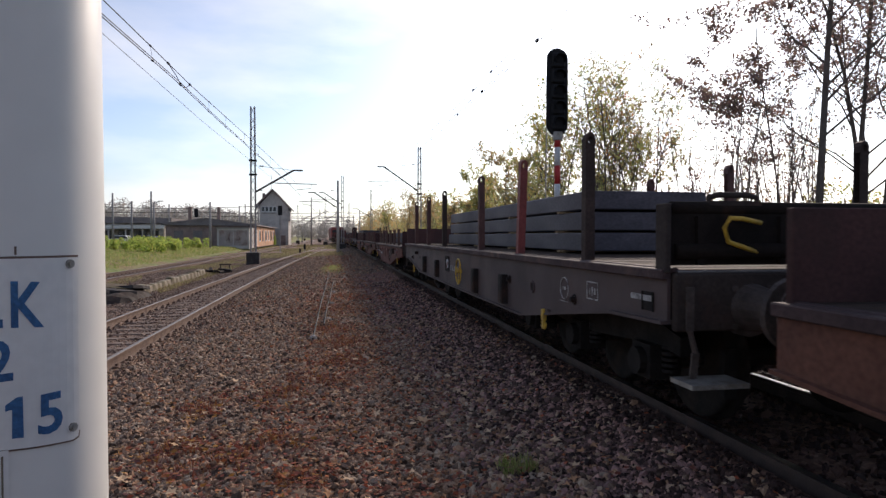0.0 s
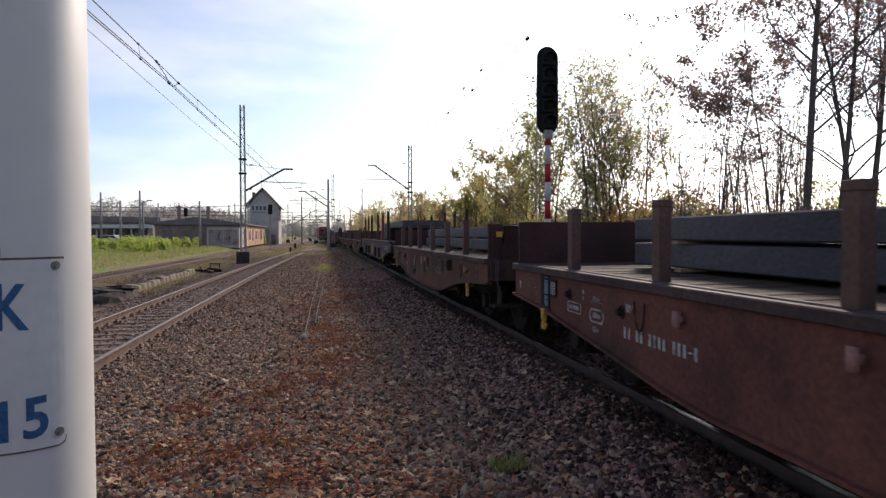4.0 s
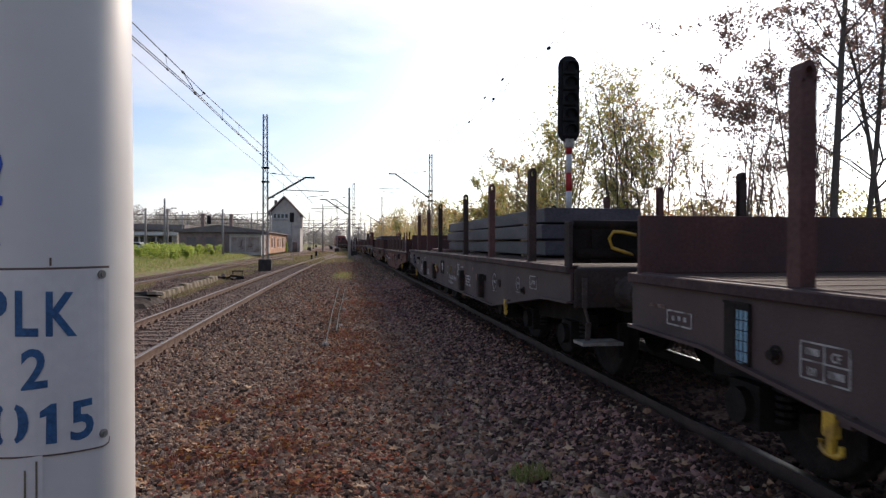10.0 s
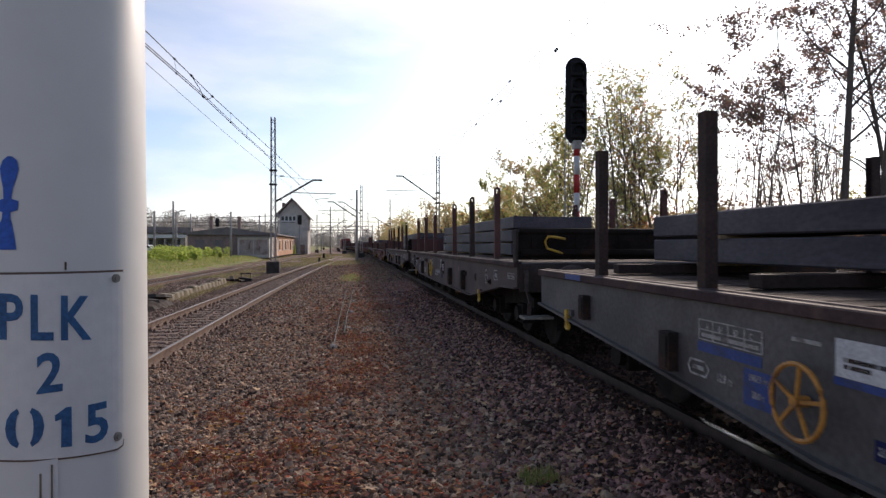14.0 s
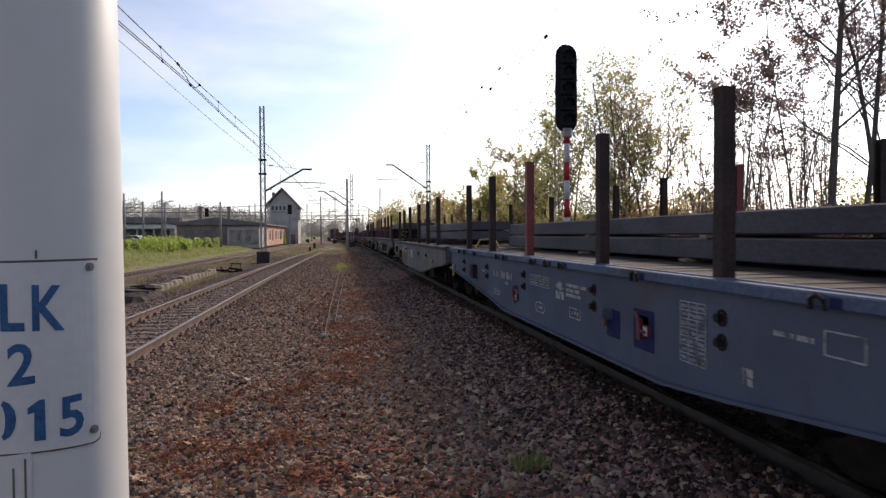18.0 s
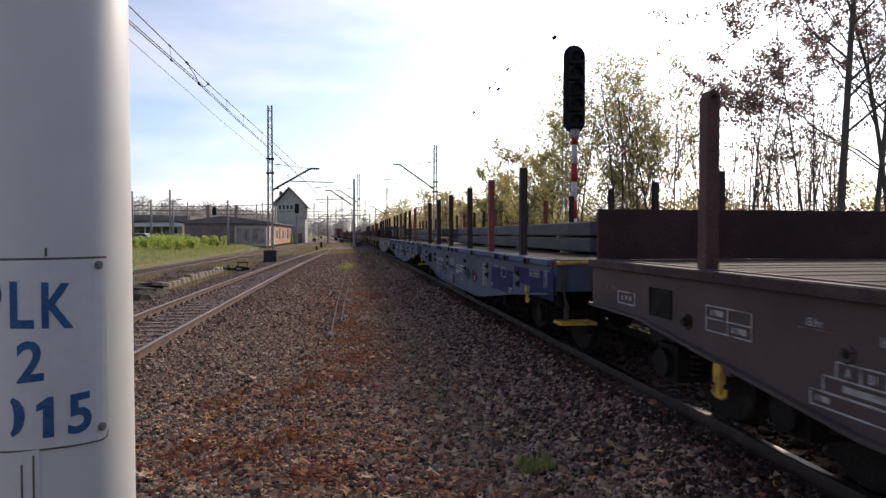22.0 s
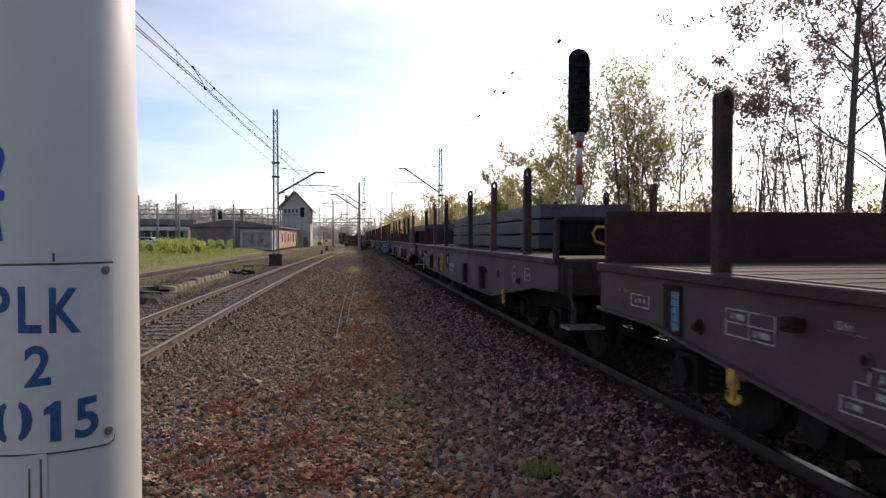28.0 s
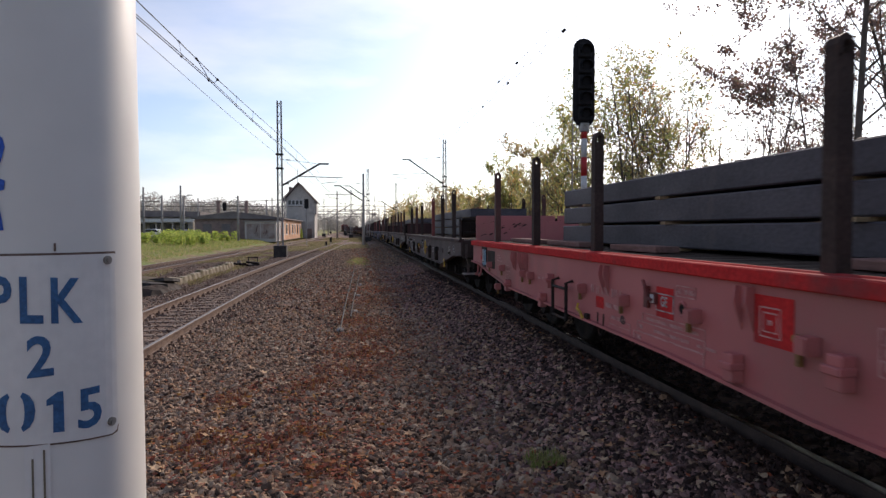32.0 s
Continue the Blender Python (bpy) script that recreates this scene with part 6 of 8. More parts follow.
W_I = spec(SAMMS, label="grey-brown flat wagon with yellow handwheel and a leaning stanchion", words=samms_words(-0.08, -0.02) + (("Samms", 7.35, 0.925, 0.075),), post_colours=("post_rust", "post_rust", "post_rust", "post_dark", "post_dark", "post_rust"), lean={4: 4}, front_wall=("plain", "wall_brown", 0.44), wheel_at=(8.23, 0.95, "yellow", 1.53), length=14.4,
           belly=tuple((y * 14.4 / 14.65, z) for y, z in SAMMS_BELLY), posts=(1.70, 3.73, 5.75, 8.82, 10.8, 12.9), hooks=((2.02, 0.75), (12.14, 0.76)), slabs=((2.69, 11.22, 3, 1.50, 0.217),),
           boxes=((3.90, 0.89, 0.15, 0.36), (5.49, 0.88, 0.16, 0.34), (9.0, 0.87, 0.18, 0.36), (10.48, 0.88, 0.18, 0.36)), openings=((6.55, 1.02, 0.34, 0.26),), tags=((5.96, 0.90),), slots=((1.25, 1.07, 0.30, 0.20),), edge_paint=((4.21, 0.24, "teal_spray"), (3.45, 0.18, "sign_blue")),
           marks=samms_front(-0.08, -0.02) + (("blotch", 4.36, 1.02, 0.16, 0.15, "green_spray", 2), ("blotch", 4.52, 0.97, 0.20, 0.18, "green_spray", 5), ("frame", 5.25, 1.11, 0.22, 0.08, "white", 1, 3, 1), ("frame", 5.55, 1.11, 0.24, 0.09, "white", 1, 3, 1), ("digits", 7.24, 1.05, 0.86, 0.085, "white", "## ## #### ###-#"), ("blotch", 7.95, 0.86, 0.40, 0.22, "tag_red", 2), ("blotch", 6.2, 1.1, 0.04, 0.05, "primer", 3), ("blotch", 9.0, 1.1, 0.06, 0.06, "primer", 5), ("frame", 7.35, 0.86, 0.20, 0.20, "white", 1, 4, 5), ("frame", 8.6, 1.06, 0.20, 0.16, "white", 1, 3, 3), ("bars", 9.6, 0.92, 0.36, 0.2, "white", 69, 1, 5), ("round", 12.6, 1.04, 0.20, 0.20, "white", 38), ("frame", 13.2, 1.08, 0.26, 0.14, "white")))
W_J = spec(SAMMS, words=samms_words(-0.03), label="dark grey flat wagon with brown end wall and leaning stanchions", post_colours=("post_dark", "post_rust", "post_dark", "post_dark", "post_rust", "post_dark"), lean={1: -4, 4: 5}, front_wall=("plain", "wall_brown", 0.44), papers=((1.35, 1.03, 0.09, 0.18, "paper_blue"),), wheel_at=(6.2, 0.96, "yellow"),
           marks=samms_front(-0.03) + (("digits", 7.2, 0.95, 0.86, 0.085, "white", "## ## #### ###-#"), ("bars", 7.2, 0.84, 0.5, 0.06, "white", 42), ("round", 12.8, 1.07, 0.20, 0.20, "white", 43), ("frame", 13.45, 1.09, 0.24, 0.14, "white")))
W_K = spec(SAMMS, label="grey-brown flat wagon with red and rusty stanchions and handwheel", words=samms_words() + (("RIV", 7.07, 0.80, 0.075), ("Samms", 7.43, 0.79, 0.075)), post_colours=("post_dark", "post_rust", "post_dark", "post_red", "post_dark", "post_dark"), lean={2: -3}, front_wall=("plain", "wall_brown", 0.45), papers=((1.34, 1.06, 0.10, 0.26, "paper_blue"),), wheel_at=(8.33, 0.99, "yellow", 1.07), posts=(1.72, 3.85, 5.85, 9.1, 11.19, 13.16), openings=((6.72, 1.04, 0.34, 0.26),), tags=((5.95, 0.95),),
           marks=samms_front() + (("digits", 7.43, 0.915, 0.88, 0.085, "white", "## ## #### ###-#"), ("digits", 7.23, 0.815, 0.15, 0.055, "white", "####"), ("blotch", 8.1, 0.90, 0.42, 0.24, "tag_red", 1), ("blotch", 6.9, 0.86, 0.05, 0.05, "orange", 2), ("bars", 6.75, 0.86, 0.14, 0.03, "white", 74), ("blotch", 7.0, 1.12, 0.04, 0.06, "white", 3), ("scrawl", 6.3, 1.0, 0.2, 0.1, "spray", 2), ("frame", 7.65, 1.12, 0.22, 0.18, "white", 1, 4, 4), ("frame", 8.7, 1.06, 0.2, 0.16, "white", 1, 2, 2), ("bars", 9.8, 0.95, 0.4, 0.16, "white", 48, 1, 4), ("round", 12.95, 1.06, 0.14, 0.2, "white", 49), ("frame", 13.67, 1.10, 0.20, 0.14, "white")))
W_L = spec(SAMMS, label="faded red flat wagon with bright red deck edge, loaded with slabs", words=(("GE", 7.505, 0.995, 0.10),), paint="pink", edge="red_edge", post_colours=("post_rust", "post_dark", "post_dark", "post_dark", "post_dark", "post_dark"), front_wall=("split", "pink", 0.46), papers=((1.10, 1.07, 0.27, 0.26, "paper_blue"),), boxes=(), bosses=(), openings=(), scuffs="wall_red", brackets=(0.40, 0.68),
           belly=((0.0, 0.94), (0.8, 0.92), (1.5, 0.83), (3.0, 0.71), (7.6, 0.67), (9.0, 0.62), (11.6, 0.63), (12.5, 0.75), (13.2, 0.85), (14.65, 0.88)), posts=(1.71, 3.93, 6.0, 9.03, 11.1, 13.15), slabs=((2.88, 11.4, 3, 1.50, 0.217),), holes=((7.76, 1.01, 0.045),),
           hooks=(), levers=((1.57, 0.955), (2.45, 0.955), (2.20, 0.66), (3.65, 0.955), (4.02, 0.955), (5.83, 0.965), (6.80, 0.955), (7.88, 0.975), (8.93, 0.975)), gussets=((3.13, 1.12), (3.50, 1.12), (3.72, 1.12), (6.38, 1.12), (8.42, 1.12)), lugs=((2.90, 0.76), (4.62, 0.74), (4.9, 0.98), (8.40, 0.77), (9.22, 0.92)), frame_step=(5.36, 0.84), tags=((7.25, 1.06),), cables=((6.36, 0.80),), handles=((5.83, 0.77),), edge_loops=(),
           edge_h=0.08, boards=((1.45, 3.10, -0.98, "board_pink"), (3.50, 4.85, -1.00, "board_pink"), (5.65, 6.62, -0.98, "board_pink"), (8.75, 9.9, -1.00, "board_pink")),
           marks=(("plate", 0.8, 1.045, 0.12, 0.05, "red_edge"), ("patch", 1.60, 1.05, 0.58, 0.28, "headstock"), ("frame", 2.23, 1.10, 0.28, 0.085, "rosy"), ("frame", 2.78, 0.978, 0.26, 0.08, "rosy"), ("frame", 2.775, 0.85, 0.26, 0.075, "rosy"), ("bars", 4.5, 0.965, 0.36, 0.05, "rosy", 56), ("digits", 6.42, 1.0, 0.70, 0.07, "rosy", "## ## #### ###-#"), ("bars", 6.62, 0.885, 0.38, 0.06, "rosy", 57), ("plate", 6.29, 0.89, 0.18, 0.10, "red_edge"), ("table", 6.73, 0.735, 0.42, 0.095, "rosy", 1, 1, 2), ("bars", 6.70, 0.80, 0.28, 0.035, "rosy", 61), ("blotch", 6.79, 0.80, 0.10, 0.07, "wall_red", 3),
                  ("plate", 7.51, 1.022, 0.25, 0.215, "red_edge"), ("table", 7.51, 1.02, 0.25, 0.12, "white", 1, 1, 1), ("table", 7.60, 0.875, 0.88, 0.07, "rosy", 1, 1, 1), ("table", 7.555, 0.80, 0.97, 0.08, "rosy", 1, 1, 1), ("table", 7.52, 0.715, 1.02, 0.08, "rosy", 1, 1, 1), ("bars", 7.6, 0.875, 0.74, 0.035, "rosy", 58), ("bars", 7.12, 0.80, 0.08, 0.05, "rosy", 62), ("bars", 7.08, 0.715, 0.10, 0.05, "rosy", 63), ("bars", 7.6, 0.80, 0.5, 0.035, "rosy", 64), ("bars", 7.80, 1.125, 0.20, 0.05, "rosy", 59), ("table", 7.80, 1.125, 0.24, 0.07, "rosy"),
                  ("bars", 8.06, 0.80, 0.22, 0.03, "rosy", 65), ("plate", 8.70, 1.06, 0.32, 0.262, "red_edge"), ("table", 8.675, 1.05, 0.17, 0.155, "rosy"), ("table", 8.675, 1.05, 0.115, 0.10, "rosy"), ("bars", 8.675, 1.05, 0.05, 0.04, "rosy", 66), ("table", 9.6, 1.03, 0.42, 0.20, "rosy", 1, 1, 3), ("bars", 9.6, 1.03, 0.36, 0.17, "rosy", 53, 1, 3)))

MADE = {}
for sp, front in ((W_A, 18.5), (W_B, 2.81), (W_C, -9.5), (W_D, -22.10), (W_E, -38.08), (W_F, -53.82), (W_G, -67.40), (W_H, -80.70), (W_I, -94.08), (W_J, -109.65), (W_K, -125.49), (W_L, -141.61)):
    wg = wagon(sp)
    mid = front - sp["length"] / 2
    MOVING.append((wg, mid, 0.0, 0.0))
    load(sp, mid)
    MADE[sp["label"]] = (wg, sp)


def coupled_ahead():
    """The wagons that have already gone by, further down the line, and the locomotive at their head."""
    end = 18.5 + 1.24
    for src in (W_C, W_B, W_C, W_D, W_B, W_C, W_A, W_D, W_C, W_A):
        ob, sp = MADE[src["label"]]
        mid = end + sp["length"] / 2
        MOVING.append((copy_thing(ob, pose(0, 0, 0)), mid, 0.0, 0.0))
        load(sp, mid)
        end += sp["length"] + 1.24
    loco = thing("locomotive", "dull red electric locomotive at the head of the train", "locomotive")
    part("body", lambda bm: (prism_y(bm, [(-1.5, 0.9), (-1.5, 3.2), (-1.2, 3.7), (1.2, 3.7), (1.5, 3.2), (1.5, 0.9)], -7.5, 7.5)), M["loco"], loco, bevel=0.08)
    part("underframe", lambda bm: (box(bm, -1.4, 1.4, -7.4, 7.4, 0.55, 0.9), [bogie_draw_at(bm, y) for y in (-4.3, 4.3)]), M["grime_hollow"], loco)
    for x in (-0.75, 0.75):
        part("cab_window", lambda bm: box(bm, x - 0.5, x + 0.5, -7.53, -7.49, 2.3, 3.0), M["glass"], loco)
    for x in (-1.1, 1.1):
        part("headlight", lambda bm: tube(bm, [(x, -7.58, 1.5), (x, -7.48, 1.5)], 0.12, 12), M["frame_white"], loco)
    part("pantograph", lambda bm: (bar(bm, (0, 3.2, 3.8), (0, 4.2, 4.6), 0.06), bar(bm, (0, 4.2, 4.6), (0, 3.4, 5.3), 0.05), bar(bm, (-0.9, 3.4, 5.3), (0.9, 3.4, 5.3), 0.06)), M["mast"], loco)
    MOVING.append((loco, end + 8.0, 0.0, 0.0))


def bogie_draw_at(bm, y):
    for a in (-1.4, 1.4):
        for s in (-0.75, 0.75):
            tube(bm, [(s - 0.07, y + a, 0.65), (s + 0.07, y + a, 0.65)], 0.55, 20)


coupled_ahead()

# ---------------------------------------------------------------- the round pole beside the camera
POLE = (-0.453, 1.057, 0.135)


POLE_A = math.atan2(-POLE[1], -POLE[0])     # the bearing from the pole's middle to the camera


def pole_radius(z):
    return 0.1350 + (1.5 - z) * 0.0045


def wrapped(name, draw, material, parent, lift, label="", cuts=0.01):
    bm = bmesh.new()
    draw(bm)
    xs = [v.co.x for v in bm.verts]
    x = min(xs) + cuts
    while x < max(xs):
        geom = bm.verts[:] + bm.edges[:] + bm.faces[:]
        bmesh.ops.bisect_plane(bm, geom=geom, plane_co=(x, 0, 0), plane_no=(1, 0, 0))
        x += cuts
    bmesh.ops.recalc_face_normals(bm, faces=bm.faces)
    me = bpy.data.meshes.new(name)
    bm.to_mesh(me)
    bm.free()
    for v in me.vertices:
        base = pole_radius(v.co.z) + lift
        a = POLE_A + v.co.x / base
        rr = base - v.co.y
        v.co = Vector((POLE[0] + rr * math.cos(a), POLE[1] + rr * math.sin(a), v.co.z))
    me.materials.append(material)
    ob = new(name, me)
    ob.parent = parent
    if label:
        ob["label"] = label
    return ob


pole = thing("round_pole", "white-painted round steel pole with a stencilled plate beside the track", "pole")


def pole_draw(bm):
    n = 64
    zs = (-0.45, -0.2, 0.5, 1.2, 1.5, 2.0, 3.0, 6.0, 9.0)
    rings = [[bm.verts.new((POLE[0] + pole_radius(z) * math.cos(2 * math.pi * j / n), POLE[1] + pole_radius(z) * math.sin(2 * math.pi * j / n), z)) for j in range(n)] for z in zs]
    for a, b in zip(rings, rings[1:]):
        for j in range(n):
            bm.faces.new((a[j], a[(j + 1) % n], b[(j + 1) % n], b[j]))
    bm.faces.new(rings[-1])


part("shaft", pole_draw, M["pole"], pole, smooth=True)
plate = wrapped("plate", lambda bm: prism_y(bm, [(-0.100, 1.272), (-0.03, 1.2655), (0.088, 1.256), (0.0965, 1.259), (0.0985, 1.267), (0.0985, 1.512), (-0.100, 1.512)], -0.0012, 0.0012), M["plate"], pole, 0.0016, "white enamelled plate with blue stencilled letters")
wrapped("plate_rim", lambda bm: box(bm, -0.1015, 0.1, -0.0008, 0.0008, 1.511, 1.515), M["rail"], plate, 0.0012, "rust line along the plate's edge")
wrapped("plate_rim", lambda bm: prism_y(bm, [(-0.1015, 1.269), (-0.03, 1.2628), (0.089, 1.2535), (0.0985, 1.2566), (0.1005, 1.266), (0.0985, 1.267), (0.0965, 1.259), (0.088, 1.2562), (-0.03, 1.2658), (-0.1015, 1.2722)], -0.0008, 0.0008), M["rail"], plate, 0.0012, "rust line along the plate's edge")


def lettering(text, size, x, z, spread=1.0, broad=0.86, rise=0.03):
    cu = bpy.data.curves.new("lettering", "FONT")
    cu.body, cu.size, cu.align_x, cu.extrude, cu.offset, cu.space_character = text, size, "CENTER", 0.0004, size * 0.022, spread
    cu.resolution_u = 3
    ob = bpy.data.objects.new("lettering", cu)
    scene.collection.objects.link(ob)
    bpy.context.view_layer.update()
    me = bpy.data.meshes.new_from_object(ob.evaluated_get(bpy.context.evaluated_depsgraph_get()))
    bpy.data.objects.remove(ob)

    def draw(bm):
        bm.from_mesh(me)
        for v in bm.verts:
            v.co = Vector((x + v.co.x * broad, -v.co.z, z + v.co.y + rise * v.co.x))
    return wrapped("lettering", draw, M["letter"], plate, 0.0034, "hand-stencilled blue lettering", 0.006)


lettering("PLK", 0.084, -0.007, 1.425, 1.22, 0.69, -0.05)
lettering("2", 0.074, -0.001, 1.354, 1.0)
lettering("2", 0.074, -0.083, 1.288, 1.0, 0.95, 0.0)
lettering("5", 0.075, 0.058, 1.276, 1.0, 0.98)


def stencil_zero(bm):
    """Two crescents with the stencil's bridges left open above and below."""
    for k in (-1, 1):
        out = [(-0.030 + k * (0.005 + 0.0175 * math.cos(a)), 1.3085 + 0.0265 * math.sin(a)) for a in [radians(-78 + 26 * i) for i in range(7)]]
        back = [(-0.030 + k * (0.005 + 0.0055 * math.cos(a)), 1.3085 + 0.0208 * math.sin(a)) for a in [radians(78 - 26 * i) for i in range(7)]]
        prism_y(bm, out + back, -0.0004, 0.0004)


wrapped("lettering", stencil_zero, M["letter"], plate, 0.0034, "hand-stencilled blue lettering", 0.006)
wrapped("lettering", lambda bm: prism_y(bm, [(0.012, 1.2765), (0.025, 1.2755), (0.0245, 1.330), (0.018, 1.330), (0.005, 1.321), (0.005, 1.313), (0.0125, 1.3145)], -0.0004, 0.0004), M["letter"], plate, 0.0034, "hand-stencilled blue lettering", 0.006)
for bx, bz in ((0.086, 1.503), (0.088, 1.274), (-0.086, 1.498), (-0.088, 1.270)):
    wrapped("bolt", lambda bm: (tube(bm, [(bx, 0.0015, bz), (bx, -0.003, bz)], 0.0062, 14), tube(bm, [(bx, -0.003, bz), (bx, -0.0055, bz)], 0.0036, 8)), M["zinc"], plate, 0.0024, "round-headed bolt", 0.004)
wrapped("strap", lambda bm: box(bm, -0.021, 0.008, -0.0012, 0.0012, 0.6, 1.262), M["plate"], pole, 0.0012, "painted metal strap below the plate")
for bx, z0, z1 in ((-0.012, 1.02, 1.245), (0.001, 1.12, 1.255), (-0.004, 0.92, 1.10)):
    wrapped("rust_streak", lambda bm: box(bm, bx - 0.0012, bx + 0.0012, -0.0004, 0.0004, z0, z1), M["block"], pole, 0.0030, "dirty run-off streak on the strap")


def blotch(bm):
    """A flared blue blotch: round head, thin waist with two stubs, wide foot."""
    prof = ((1.545, 0.0225), (1.565, 0.0185), (1.59, 0.012), (1.602, 0.0075), (1.612, 0.0075), (1.616, 0.020), (1.632, 0.021), (1.636, 0.007), (1.655, 0.009), (1.672, 0.014), (1.69, 0.0175), (1.705, 0.013), (1.712, 0.004))
    prof = [(1.545 + (z - 1.545) * 0.74, w * 0.88) for z, w in prof]
    pts = [(-0.053 + w * 0.72 + (z - 1.545) * 0.06, z) for z, w in prof] + [(-0.053 - w * 0.72 + (z - 1.545) * 0.06, z) for z, w in reversed(prof)]
    prism_y(bm, pts, -0.0004, 0.0004)


wrapped("painted_mark", blotch, M["blue_mark"], pole, 0.0010, "bright blue painted blotch with a flared foot")
wrapped("drip", lambda bm: box(bm, 0.017, 0.0195, -0.0006, 0.0006, 1.517, 1.528), M["rail"], pole, 0.0008, "dark rust drip")


# ---------------------------------------------------------------- the light signal behind the train
def signal():
    s = thing("light_signal", "tall black five-lamp signal head on a red and white banded pole", "railway signal", at=pose(6.35, 17.5, -0.45))
    part("base", lambda bm: box(bm, -0.35, 0.35, -0.35, 0.35, 0, 0.35), M["concrete"], s, bevel=0.03)
    z, k = 0.35, 0
    while z < 4.75:
        part("pole_band", lambda bm: tube(bm, [(0, 0, z), (0, 0, min(z + 0.52, 4.85))], 0.085, 14), M["band_red" if k % 2 == 0 else "band_white"], s, smooth=True)
        z, k = z + 0.52, k + 1
    part("bracket", lambda bm: (box(bm, -0.12, 0.12, -0.10, 0.10, 4.70, 4.95),), M["zinc"], s, bevel=0.02)

    def board(bm):
        pts = []
        for cz, a0 in ((7.0, 0), (5.15, 180)):
            for i in range(9):
                a = radians(a0 + i * 22.5)
                pts.append((0.315 * math.cos(a), cz + 0.315 * math.sin(a)))
        prism_y(bm, pts, 0.02, 0.06)
    head = part("backboard", board, M["lamp_black"], s, "black oval backboard", bevel=0.01)
    for i in range(5):
        zc = 5.2 + i * 0.44
        part("lamp_box", lambda bm: box(bm, -0.19, 0.19, -0.10, 0.02, zc - 0.20, zc + 0.20), M["lamp_black"], head, bevel=0.03)
        part("visor", lambda bm: hood(bm, zc), M["lamp_black"], head, smooth=True)
        part("lens", lambda bm: tube(bm, [(0, -0.12, zc), (0, -0.10, zc)], 0.10, 16), M["lamp_black"], head)
    part("ladder", lambda bm: ([tube(bm, [(x, 0.45, 0.2), (x, 0.35, 6.6)], 0.018, 6) for x in (-0.2, 0.2)], [tube(bm, [(-0.2, 0.44 - zz * 0.015, zz), (0.2, 0.44 - zz * 0.015, zz)], 0.012, 6) for zz in np.arange(0.4, 6.5, 0.3)]), M["mast"], s)


def hood(bm, zc):
    n = 14
    a0 = [bm.verts.new((0.15 * math.cos(radians(-30 + 240 * j / n)), -0.10, zc + 0.15 * math.sin(radians(-30 + 240 * j / n)))) for j in range(n + 1)]
    a1 = [bm.verts.new((0.155 * math.cos(radians(-30 + 240 * j / n)), -0.26, zc - 0.02 + 0.155 * math.sin(radians(-30 + 240 * j / n)))) for j in range(n + 1)]
    for j in range(n):
        bm.faces.new((a0[j], a0[j + 1], a1[j + 1], a1[j]))
    bmesh.ops.solidify(bm, geom=bm.faces[:], thickness=0.012)


signal()


# ---------------------------------------------------------------- catenary masts and wires
def lattice_draw(bm, h, w0, w1):
    """Four angle-iron legs with zigzag lacing on each face."""
    def corner(i, z):
        k = (w0 + (w1 - w0) * z / h) / 2
        return Vector(((-k, k, k, -k)[i], (-k, -k, k, k)[i], z))
    for i in range(4):
        bar(bm, corner(i, 0), corner(i, h), 0.062)
    n = int(h / 0.62)
    for i in range(4):
        for k in range(n):
            z0, z1 = h * k / n, h * (k + 1) / n
            a, b = (i, (i + 1) % 4) if k % 2 else ((i + 1) % 4, i)
            bar(bm, corner(a, z0), corner(b, z1), 0.026)


def ribbed_rod(bm, x, z, way):
    """One turned rod along x with six sheds."""
    rings = []
    for i in range(6):
        for dx, rad in ((0.0, 0.024), (0.006, 0.06), (0.030, 0.055), (0.036, 0.024)):
            c = x + way * (i * 0.05 + dx)
            rings.append([bm.verts.new((c, rad * math.cos(a), z + rad * math.sin(a))) for a in [math.tau * k / 8 for k in range(8)]])
    for a, b in zip(rings, rings[1:]):
        for k in range(8):
            bm.faces.new((a[k], a[(k + 1) % 8], b[(k + 1) % 8], b[k]))
    bm.faces.new(rings[0])
    bm.faces.new(rings[-1])
    bmesh.ops.recalc_face_normals(bm, faces=bm.faces[:])


